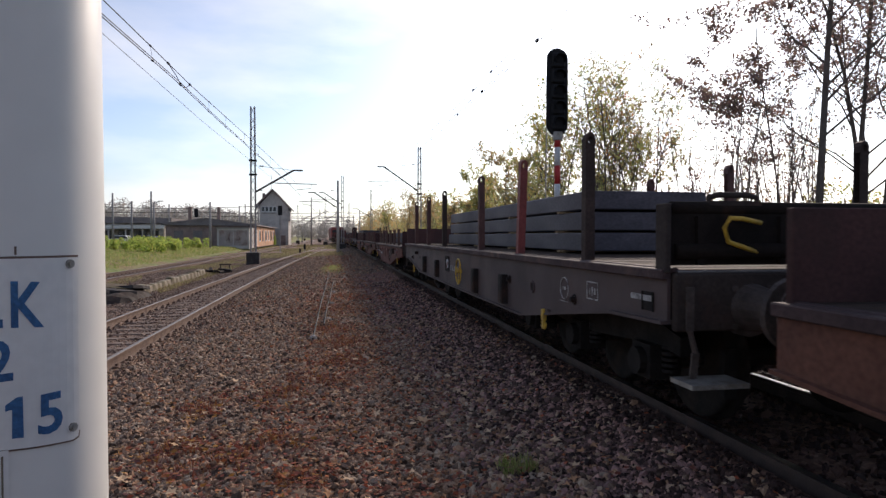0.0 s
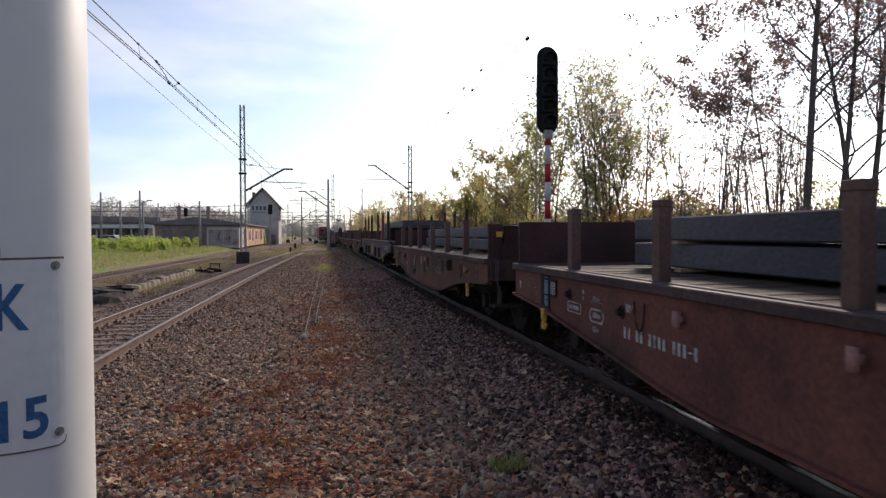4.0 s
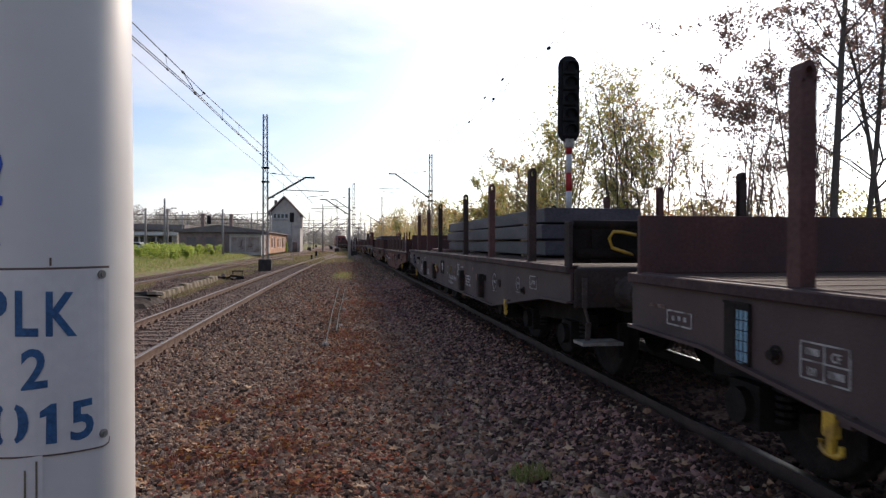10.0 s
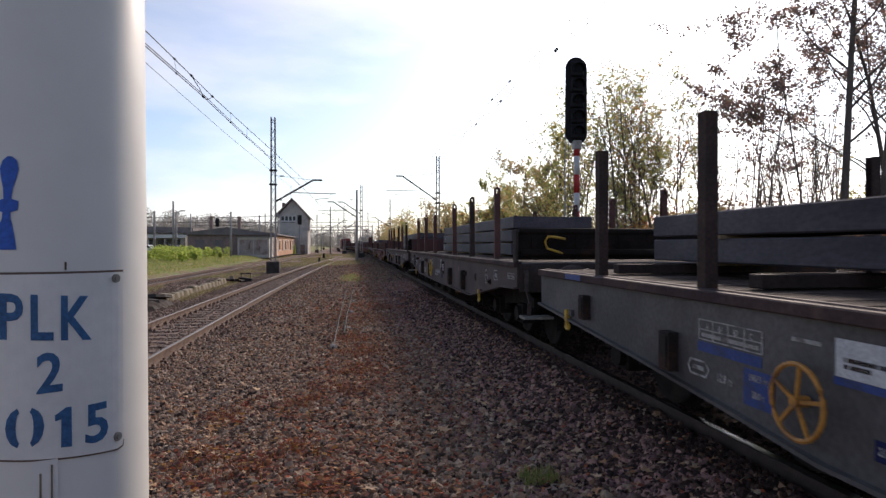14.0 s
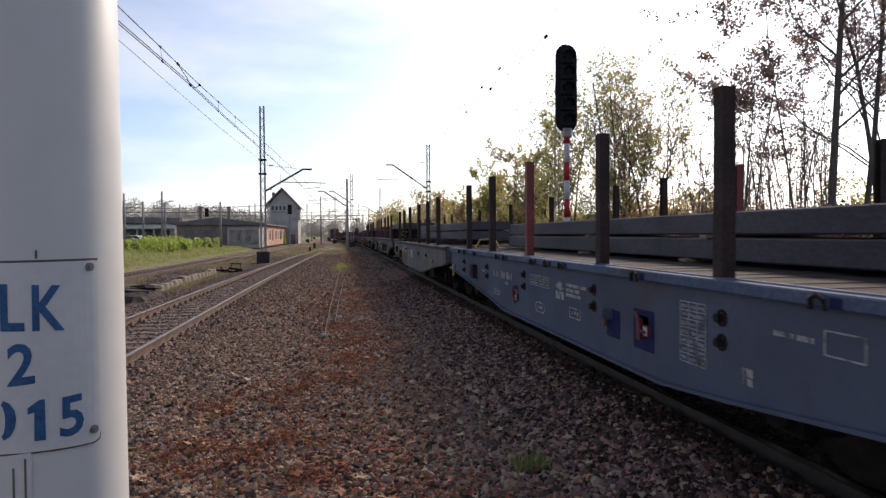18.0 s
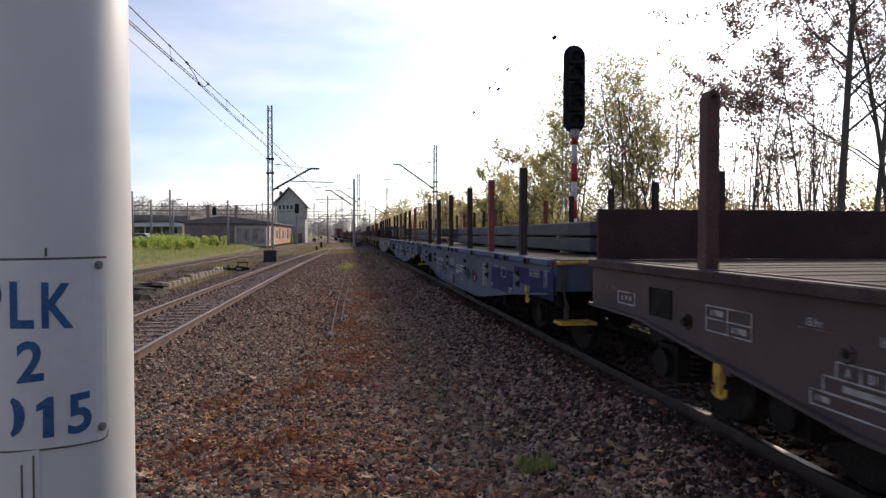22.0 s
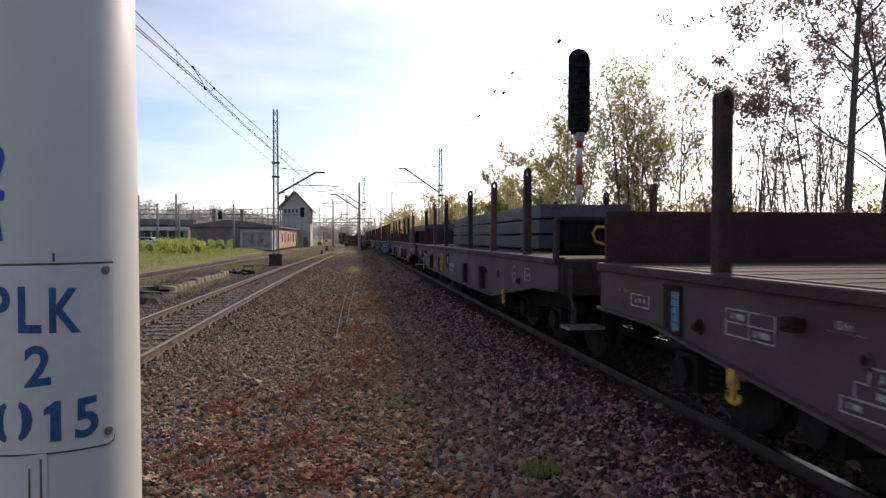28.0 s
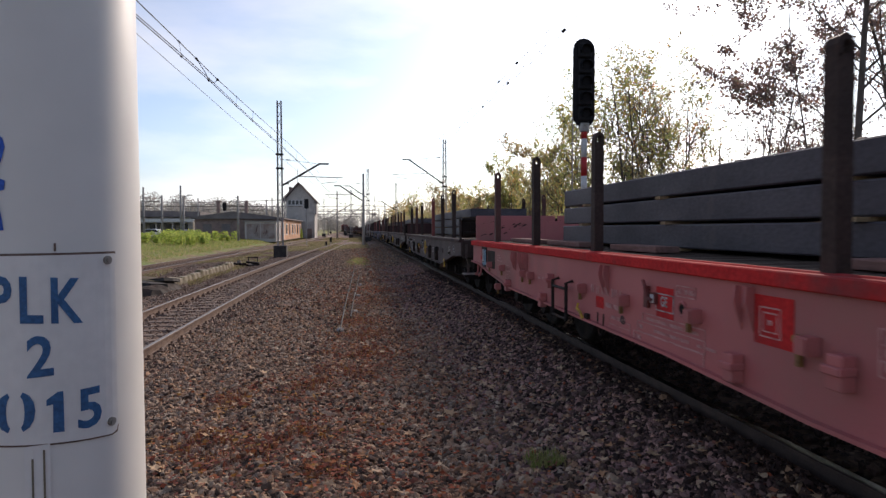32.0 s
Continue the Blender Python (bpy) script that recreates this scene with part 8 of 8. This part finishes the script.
# ---------------------------------------------------------------- trees and shrubs
def leaf_quads(points, size, seed, flat=0.0):
    """Small folded leaves at the points."""
    r = np.random.default_rng(seed)
    n = len(points)
    a = r.normal(size=(n, 3))
    a[:, 2] *= 1 - flat
    a /= np.linalg.norm(a, axis=1)[:, None]
    b = np.cross(a, r.normal(size=(n, 3)))
    b[:, 2] *= 1 - flat
    b /= np.linalg.norm(b, axis=1)[:, None] + 1e-9
    s = (size * r.uniform(0.6, 1.35, n))[:, None]
    p = np.asarray(points)
    v = np.stack([p - a * s * 0.5, p + b * s * 0.32, p + a * s * 0.5, p - b * s * 0.32], 1).reshape(-1, 3)
    f = np.arange(4 * n).reshape(-1, 4)
    return v, f


def tree(name, x, y, h, spread, seed, leaves, leaf_mat, label, stems=1, bare=0.25, leaf_size=0.11, rise=0.25, girth=1.0, sway=0.09, fine=3):
    """A tapered trunk that forks into limbs and fine twigs, with a loose crown of single leaves. h is its full height."""
    r = random.Random(seed)
    t = thing(name, label, "tree" if h > 4 else "shrub", at=pose(x, y, float(ground_z(x, y)) - 0.1), group="trees along the line")
    tips = []
    wood = bmesh.new()

    def limb(p, d, length, rad, depth):
        pts, q, dd = [p], p.copy(), d.copy()
        n = 5 if depth == 0 else 4
        for i in range(n):
            k = min(0.06, sway) if depth == 0 else 0.16
            dd = (dd + Vector((r.gauss(0, k), r.gauss(0, k), r.gauss(0.02, 0.06)))).normalized()
            q = q + dd * length / n
            pts.append(q.copy())
        tube(wood, pts, rad, (8, 6, 4, 3)[min(depth, 3)], rad * (0.35 if depth == 0 else 0.45), caps=False)
        if depth >= 2 or (depth == 1 and (h < 4 or fine < 3)):
            tips.extend(pts[1:])
        if depth >= fine:
            return
        for i in range((9, 5, 3)[depth] + r.choice((0, 1, 2))):
            f = r.uniform(bare if depth == 0 else 0.25, 0.98)
            k = f * n
            s = pts[min(int(k), n - 1)].lerp(pts[min(int(k) + 1, n)], k - int(k))
            out = Vector((r.gauss(0, 1), r.gauss(0, 1), 0))
            out = out.normalized() if out.length > 0 else Vector((1, 0, 0))
            nd = (dd * 0.45 + out * 0.8 * spread + Vector((0, 0, rise))).normalized()
            size = length * (0.50 - 0.22 * f if depth == 0 else 0.45) * r.uniform(0.7, 1.15)
            limb(s, nd, size, max(0.006, rad * (1 - 0.6 * f) * (0.42 if depth == 0 else 0.5)), depth + 1)
    for sidx in range(stems):
        off = Vector((r.uniform(-0.5, 0.5), r.uniform(-0.5, 0.5), 0)) * (0.9 if stems > 1 else 0)
        d = Vector((r.gauss(0, sway), r.gauss(0, sway), 1)).normalized()
        limb(off, d, h * 0.94 * (1.0 if sidx == 0 else r.uniform(0.7, 0.97)), (h * 0.0085 + 0.012) * girth * (1.0 if sidx == 0 else 0.7), 0)
    me = bpy.data.meshes.new("trunk")
    wood.to_mesh(me)
    wood.free()
    me.materials.append(M["bark"])
    ob = new("trunk", me)
    ob.parent = t
    rr = np.random.default_rng(seed)
    tp = np.array([tuple(q) for q in tips])
    # some twigs are already bare
    tp = tp[rr.random(len(tp)) < 0.62]
    pick = tp[rr.integers(0, len(tp), leaves)]
    v, f = leaf_quads(pick + rr.normal(0, 0.055 + h * 0.003, (leaves, 3)), leaf_size, seed)
    cloud("crown", v, f, M[leaf_mat], t, "thin autumn leaves")
    return t


# the tall dark trees behind the passing wagons
tree("ash_tree", 14.15, 16.8, 12.5, 0.95, 11, 5200, "leaf_dark", "tall tree with a straight trunk and thinning purple-brown leaves", bare=0.36, leaf_size=0.11, rise=0.22, girth=1.05, sway=0.02)
tree("ash_tree", 15.35, 16.9, 12.0, 0.9, 12, 4400, "leaf_dark", "slender tree with sparse purple-brown leaves", bare=0.2, leaf_size=0.105, rise=0.25, girth=0.8, sway=0.03)
tree("ash_tree", 16.3, 17.0, 11.5, 0.9, 16, 3400, "leaf_dark", "slender leaning tree with sparse brown leaves", bare=0.2, leaf_size=0.105, rise=0.25, girth=0.75, sway=0.06)
tree("ash_tree", 14.15, 18.4, 9.6, 1.0, 15, 7400, "leaf_dark", "thin tree with a loose crown of purple-brown leaves", stems=1, bare=0.30, leaf_size=0.11, rise=0.18, girth=0.42, sway=0.05)
tree("ash_tree", 19.8, 20.0, 12.5, 1.1, 13, 4600, "leaf_dark", "slender tree with sparse brown leaves", stems=2, bare=0.25, leaf_size=0.12, rise=0.15)
for k in range(29):
    r = random.Random(300 + k)
    ty = r.uniform(17.5, 24.5)
    tree("birch_sapling", ty * r.uniform(0.58, 0.84) - 0.2, ty, r.uniform(4.4, 7.2), 0.5, 30 + k, 110, ("leaf_yellow", "leaf_dark", "leaf_red")[k % 3], "thin nearly bare sapling", stems=2, bare=0.25, leaf_size=0.10, rise=0.7, girth=0.5, sway=0.05, fine=1)
# the yellowing trees round the signal
for k, (tx, ty, th, lm, n) in enumerate(((10.2, 23.0, 8.0, "leaf_green", 7000), (11.6, 24.5, 8.6, "leaf_yellow", 6500), (12.7, 25.2, 6.9, "leaf_green", 5500), (13.0, 27.5, 8.4, "leaf_yellow", 6000), (9.4, 26.5, 7.6, "leaf_green", 7500), (12.6, 28.0, 8.8, "leaf_green", 7000), (10.2, 30.5, 7.8, "leaf_green", 7000), (9.2, 33.0, 6.4, "leaf_yellow", 6000), (11.4, 35.5, 7.0, "leaf_green", 6000), (9.0, 36.5, 5.6, "leaf_green", 5500),
                                        (10.6, 40.0, 5.4, "leaf_green", 4600), (9.4, 43.0, 4.4, "leaf_yellow", 4200), (10.5, 48.0, 4.6, "leaf_green", 4000), (10.0, 54.0, 4.6, "leaf_yellow", 2800), (11.2, 60.0, 5.2, "leaf_green", 2600), (10.8, 70.0, 5.8, "leaf_yellow", 2400),
                                        (12.5, 80.0, 6.6, "leaf_green", 2200), (11.0, 90.0, 7.0, "leaf_yellow", 2200), (12.0, 103.0, 8.0, "leaf_yellow", 2000), (10.5, 118.0, 8.4, "leaf_green", 1800))):
    tree("young_tree", tx, ty, th, 1.0 if ty < 29 else 0.8, 50 + k, int(n * (0.42 if ty < 32 else 0.7)), lm, "young tree with yellow and green autumn leaves" if lm == "leaf_yellow" else "young tree with dull green thinning leaves", stems=3, bare=0.16, leaf_size=0.11 if ty < 30 else 0.13 if ty < 50 else 0.2, rise=0.55, girth=0.7, sway=0.05)
for tx, ty, th in ((11.4, 24.0, 6.9), (10.9, 31.0, 5.2)):
    tree("young_tree", tx, ty, th, 0.8, 170 + int(ty), 420, "leaf_orange", "young tree with a few bright orange leaves", stems=2, bare=0.55, leaf_size=0.10, rise=0.4, girth=0.7)
for k in range(18):
    r = random.Random(200 + k)
    ty = 13 + k * 2.8
    tree("bush", 8.3 + r.uniform(0, 2.5) + max(0, 21 - ty) * 0.35, ty, r.uniform(2.0, 3.3), 1.2, 90 + k, 1500, ("leaf_red", "leaf_yellow", "leaf_red", "leaf_green")[k % 4], "tangled rust-brown bush on the embankment", stems=6, bare=0.05, leaf_size=0.09, rise=0.4, girth=0.6)


def woods(name, label, x0, x1, y0, y1, n, h, seed, material, dens=1, leaf=0.042):
    """Far woods: crowns of loose clumps with an uneven top line."""
    r = np.random.default_rng(seed)
    cx, cy = r.uniform(x0, x1, n), r.uniform(y0, y1, n)
    ch = h * r.uniform(0.55, 1.1, n)
    pts = []
    for a, b, c in zip(cx, cy, ch):
        m = int(800 * dens)
        u = r.normal(0, 1, (m, 3))
        u /= np.linalg.norm(u, axis=1)[:, None]
        u *= r.uniform(0.3, 1, (m, 1)) ** 0.5
        pts.append(np.stack([a + u[:, 0] * c * 0.36, b + u[:, 1] * c * 0.36, float(ground_z(a, b)) + c * 0.45 + u[:, 2] * c * 0.46], 1))
    v, f = leaf_quads(np.concatenate(pts), h * leaf, seed)
    ob = cloud(name, v, f, M[material])
    tagged(ob, label, "woods", kind="stuff")


woods("far_woods", "grey-brown woods on the skyline, coloured pale for haze", -190, -24, 190, 260, 300, 12.5, 7, "far_wood_haze")
woods("far_woods", "grey-brown woods beyond the station, coloured pale for haze", -60, 60, 420, 560, 60, 15, 8, "far_wood_haze")
woods("far_woods", "yellowing woods along the right of way", 14, 40, 38, 140, 60, 5.2, 9, "leaf_green", 1.3)
woods("far_woods", "yellowing woods along the line", 9, 45, 125, 330, 70, 11, 10, "leaf_yellow")

woods("undergrowth", "dense yellow-brown undergrowth below the young trees", 10.2, 15.5, 26, 50, 50, 3.2, 11, "leaf_yellow", 0.6, 0.036)
woods("undergrowth", "orange autumn bushes below the young trees", 10.4, 13.4, 23.5, 27.5, 14, 3.3, 14, "leaf_orange", 0.35, 0.034)
woods("undergrowth", "yellow-brown bushes between the thin saplings", 11.6, 17.0, 21.5, 30, 40, 3.6, 13, "leaf_yellow", 0.5, 0.034)
woods("undergrowth", "rust-brown brambles at the foot of the tall trees", 13.0, 24, 19.5, 28, 46, 2.5, 12, "leaf_red", 0.8, 0.042)


# ---------------------------------------------------------------- grass
def grass_patch(name, label, n, xr, yr, h, seed, shape_by=None, width=0.02, material="grass"):
    r = np.random.default_rng(seed)
    x, y = r.uniform(*xr, n), r.uniform(*yr, n)
    if shape_by is not None:
        k = shape_by(x, y)
        x, y = x[k], y[k]
    z = ground_z(x, y)
    m = len(x)
    a = r.uniform(0, math.tau, m)
    hh = h * r.uniform(0.4, 1.2, m)
    w = width * r.uniform(0.6, 1.4, m)
    lean = r.normal(0, 0.3, (m, 2)) * hh[:, None]
    v = np.stack([np.stack([x - np.cos(a) * w, y - np.sin(a) * w, z - 0.02], 1), np.stack([x + np.cos(a) * w, y + np.sin(a) * w, z - 0.02], 1),
                  np.stack([x + lean[:, 0], y + lean[:, 1], z + hh], 1)], 1).reshape(-1, 3)
    ob = cloud(name, v, np.arange(3 * m).reshape(-1, 3), M[material])
    tagged(ob, label, "grass", kind="stuff")


grass_patch("grass", "green and straw-coloured grass along the sidings", 60000, (-34, -12.6), (26, 96), 0.17, 21, width=0.035)
woods("weeds", "clumps of tall green weeds on the bank", -31, -15.2, 62, 88, 120, 1.5, 31, "weed", 0.45, 0.10)
grass_patch("grass", "tuft of green grass among the ballast", 420, (1.30, 1.56), (4.62, 4.88), 0.11, 23, width=0.005)
grass_patch("grass", "thin green grass between the tracks", 14000, (-1.1, 1.3), (28, 46), 0.11, 24, lambda x, y: np.exp(-((x - 0.1) / 0.62) ** 2 - ((y - 36.5) / 4.6) ** 2) > 0.18 + 0.75 * np.abs(np.sin(x * 37.1 + y * 91.7)), width=0.010)
grass_patch("grass", "short straw-coloured grass in the worn ground beside the empty track", 16000, (-2.9, 0.6), (6.5, 34), 0.05, 28, lambda x, y: np.sin(x * 2.1 + 0.7) + np.sin(y * 0.63) + np.sin(x * 1.3 - y * 0.31) > 0.75, width=0.006, material="straw")
grass_patch("grass", "low weeds and straw over the far yard", 30000, (-12, 1.2), (60, 150), 0.16, 29, lambda x, y: np.sin(x * 1.1) + np.sin(y * 0.21) + np.sin(x * 0.7 + y * 0.13) > -0.8, width=0.04, material="straw")
grass_patch("grass", "dry grass beside the platform edge", 20000, (-9.3, -6.0), (22, 80), 0.14, 25, lambda x, y: np.sin(x * 1.9) + np.sin(y * 0.5) + np.sin(x + y * 0.2) > -0.3, width=0.02, material="straw")
grass_patch("grass", "sparse grass in the ballast by the pole", 260, (-1.75, -1.35), (4.1, 4.5), 0.06, 26, width=0.004)
# made-up weeds whose own shade darkens the view between the wagons
grass_patch("dead_weeds", "tall dark weeds added to darken the far side of the train", 16000, (5.6, 10.5), (1.5, 20), 0.55, 30, width=0.03, material="bark")
grass_patch("grass", "brown dead grass on the embankment", 22000, (6.6, 13), (10, 60), 0.45, 27, width=0.02)


# ---------------------------------------------------------------- ballast stones and fallen leaves
def stones(name, label, n, xr, yr, size, seed, material, where=None):
    """Angular stones, each a squashed, jittered twelve-cornered lump."""
    r = np.random.default_rng(seed)
    x, y = r.uniform(*xr, n), yr[0] + (yr[1] - yr[0]) * r.uniform(0, 1, n) ** 1.35
    if where is not None:
        k = where(x, y)
        x, y = x[k], y[k]
    m = len(x)
    g = (1 + 5 ** 0.5) / 2
    ico = np.array([(-1, g, 0), (1, g, 0), (-1, -g, 0), (1, -g, 0), (0, -1, g), (0, 1, g), (0, -1, -g), (0, 1, -g), (g, 0, -1), (g, 0, 1), (-g, 0, -1), (-g, 0, 1)]) / 1.9
    tri = np.array([(0, 11, 5), (0, 5, 1), (0, 1, 7), (0, 7, 10), (0, 10, 11), (1, 5, 9), (5, 11, 4), (11, 10, 2), (10, 7, 6), (7, 1, 8), (3, 9, 4), (3, 4, 2), (3, 2, 6), (3, 6, 8), (3, 8, 9), (4, 9, 5), (2, 4, 11), (6, 2, 10), (8, 6, 7), (9, 8, 1)])
    s = size * r.lognormal(0, 0.22, m)
    sc = r.uniform(0.55, 1.15, (m, 1, 3)) * np.array([1, 1, 0.72])
    v = ico[None] * sc * (1 + r.normal(0, 0.20, (m, 12, 1)))
    q = r.normal(size=(m, 4))
    q /= np.linalg.norm(q, axis=1)[:, None]
    w_, a, b, c = q.T
    R = np.stack([1 - 2 * (b * b + c * c), 2 * (a * b - c * w_), 2 * (a * c + b * w_), 2 * (a * b + c * w_), 1 - 2 * (a * a + c * c), 2 * (b * c - a * w_), 2 * (a * c - b * w_), 2 * (b * c + a * w_), 1 - 2 * (a * a + b * b)], 1).reshape(-1, 3, 3)
    v = np.einsum("mij,mkj->mki", R, v) * s[:, None, None]
    v += np.stack([x, y, ground_z(x, y) + s * r.uniform(-0.15, 0.35, m)], 1)[:, None, :]
    f = (tri[None] + 12 * np.arange(m)[:, None, None]).reshape(-1, 3)
    tagged(cloud(name, v.reshape(-1, 3), f, M[material]), label, "ballast", kind="stuff")


def plain_ballast(x, y):
    """Clean stones give way to oily, shade-toned ones towards the running rail."""
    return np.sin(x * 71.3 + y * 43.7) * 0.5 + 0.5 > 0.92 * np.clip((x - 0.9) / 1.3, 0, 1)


near_wedge = lambda x, y: (x > -0.62 * y + 0.3) & (x < 0.95 * y + 0.6)
stones("ballast", "loose brown-grey ballast stones with fine grit between", 78000, (-3.2, 2.75), (2.4, 13.0), 0.031, 41, "stone", lambda x, y: near_wedge(x, y) & plain_ballast(x, y))
stones("ballast", "brown ballast stones further along the track", 40000, (-3.1, 2.6), (12.5, 75.0), 0.037, 42, "stone", plain_ballast)
stones("ballast", "brown stones and earth round the siding", 22000, (-12.0, -6.0), (20.0, 70.0), 0.036, 47, "stone_left")
stones("ballast", "brown ballast stones beside and behind the pole", 16000, (-3.2, 2.75), (-9.0, 5.0), 0.040, 48, "stone", lambda x, y: ~((x > -0.62 * y + 0.3) & (x < 0.95 * y + 0.6) & (y > 2.4)))
stones("ballast", "greyer ballast between the rails of the empty track", 38000, (-6.0, -2.2), (-4.0, 70.0), 0.034, 43, "stone_left")
stones("ballast", "dark ballast under the freight train", 19000, (2.62, 5.3), (-9.0, 18.0), 0.032, 44, "stone_oil_shade", lambda x, y: (np.abs(x - 2.885) > 0.08) & (np.abs(x - 4.39) > 0.08))
# these stones thicken towards the train and paint its shade on the ground
stones("ballast", "reddish ballast shoulder with the shade beside the train in its colour", 52000, (0.8, 2.55), (0.0, 30.0), 0.028, 46, "stone_shade_tone", lambda x, y: np.sin(x * 91.7 + y * 57.3) * 0.5 + 0.5 < np.clip((x - 0.8) / 1.3, 0, 1) ** 1.2)
# dark stones stand for the shade on the far side
stones("ballast", "ballast beyond the freight train, coloured dark for the shade there", 16000, (4.9, 8.2), (-4.0, 20.0), 0.036, 49, "stone_oil_shade")
stones("ballast", "black ballast against the near rail, oil and painted shade together", 52000, (1.35, 2.79), (0.0, 24.0), 0.028, 50, "stone_oil_shade", lambda x, y: np.sin(x * 83.1 + y * 61.9) * 0.5 + 0.5 < np.clip((x - 1.3) / 0.85, 0, 1) ** 1.2)
stones("grit", "small broken stones lying between the larger ballast", 10000, (-2.6, 1.7), (2.3, 8.0), 0.016, 45, "stone", near_wedge)


def litter(name, label, n, xr, yr, size, seed, where=None, material="fallen"):
    r = np.random.default_rng(seed)
    x, y = r.uniform(*xr, n), yr[0] + (yr[1] - yr[0]) * r.uniform(0, 1, n) ** 1.5
    if where is not None:
        k = where(x, y, r)
        x, y = x[k], y[k]
    p = np.stack([x, y, ground_z(x, y) + r.uniform(0.035, 0.072, len(x))], 1)
    v, f = leaf_quads(p, size, seed, 0.78)
    tagged(cloud(name, v, f, M[material]), label, "fallen leaves", kind="stuff")


def drift(x, y, r):
    """Leaves gather in drifts along the middle of the strip."""
    k = np.exp(-((x - 0.1 - 0.02 * y) / 1.0) ** 2) * (0.55 + 0.45 * np.sin(1.7 * x + 0.8 * y) * np.sin(0.9 * y + 1.1 * x)) + 0.10
    return r.random(len(x)) < k


litter("fallen_leaves", "orange and brown fallen leaves scattered over the ballast", 26000, (-3.0, 2.7), (2.4, 20.0), 0.046, 51, drift)
def clumps(x, y, r):
    """The thick red drifts lie in a loose row of patches."""
    k = np.zeros(len(x))
    for a, b, s in DRIFTS:
        k = np.maximum(k, np.exp(-((x - a) / s) ** 2 - ((y - b) / (s * 1.3)) ** 2))
    return r.random(len(x)) < k * (0.5 + 0.5 * np.sin(9 * x + 3) * np.sin(7 * y))


DRIFTS = ((-0.35, 8.4, 0.35), (0.0, 8.1, 0.3), (-1.35, 7.4, 0.4), (-0.55, 7.6, 0.45), (-0.9, 5.5, 0.4), (-1.35, 5.9, 0.35), (-1.2, 5.5, 0.3), (0.0, 12.6, 0.5), (0.15, 9.4, 0.5), (-0.45, 5.9, 0.35), (-0.25, 4.9, 0.25), (0.25, 11.0, 0.6), (-0.1, 16.0, 0.9))
litter("leaf_drift", "thick drifts of red-brown leaves and dry weeds", 42000, (-2.4, 1.4), (3.5, 18.0), 0.05, 53, clumps, "drift_leaf")


def maple_leaves(n, xr, yr, seed):
    """Five-lobed leaves lying nearly flat, with curled tips."""
    r = np.random.default_rng(seed)
    x, y = r.uniform(*xr, n), yr[0] + (yr[1] - yr[0]) * r.uniform(0, 1, n) ** 1.4
    verts, faces = [], []
    lobes = (0.22, 0.75, 0.38, 0.95, 0.42, 1.0, 0.42, 0.95, 0.38, 0.75)
    for i in range(n):
        c = Vector((x[i], y[i], float(ground_z(x[i], y[i])) + 0.062))
        turn, size = r.uniform(0, math.tau), r.uniform(0.03, 0.07)
        tilt = Vector((r.normal(0, 0.25), r.normal(0, 0.25), 0))
        k = len(verts)
        verts.append(tuple(c))
        for j, l in enumerate(lobes):
            a = turn + math.tau * j / 10
            d = Vector((math.cos(a), math.sin(a), 0)) * size * l * r.uniform(0.85, 1.1)
            verts.append(tuple(c + d + Vector((0, 0, d.dot(tilt) + l * r.uniform(-0.006, 0.02)))))
        faces += [(k, k + 1 + j, k + 1 + (j + 1) % 10) for j in range(10)]
    tagged(cloud("fallen_leaves", verts, faces, M["maple"]), "large pale maple leaves lying singly on the ballast", "fallen leaves", kind="stuff")


litter("fallen_leaves", "brown fallen leaves on the ballast by the pole", 14000, (-3.0, 2.6), (-9.0, 3.5), 0.05, 56)
maple_leaves(400, (-2.2, 2.6), (3.0, 15.0), 54)
grass_patch("dry_weeds", "dry red-brown weeds standing in the leaf drifts", 30000, (-2.4, 1.2), (4.2, 13.5), 0.10, 55,
            lambda x, y: np.max([np.exp(-((x - a) / s) ** 2 - ((y - b) / (s * 1.3)) ** 2) for a, b, s in DRIFTS], axis=0) > 0.72 + 0.25 * np.sin(17 * x) * np.sin(13 * y), 0.006, "drift_leaf")
litter("fallen_leaves", "brown fallen leaves further along the strip", 14000, (-2.8, 2.4), (18.0, 60.0), 0.08, 52, drift)


# ---------------------------------------------------------------- what moves
def along(y, side, z):
    a = math.degrees(math.atan2(bend(y + 0.5) - bend(y - 0.5), 1.0))
    return pose(TRACK_X + bend(y), y, 0, 0, 0, -a) @ pose(side, 0, z)


def motions():
    for ob, start, side, z in MOVING:
        walk(ob, [(t, along(start + travelled(t), side, z)) for t in range(33)])
    for ws, x, y, z in WHEELS:
        walk(ws, [(k / 10, pose(x, y, z, -math.degrees(travelled(k / 10) / 0.46))) for k in range(321)])


motions()
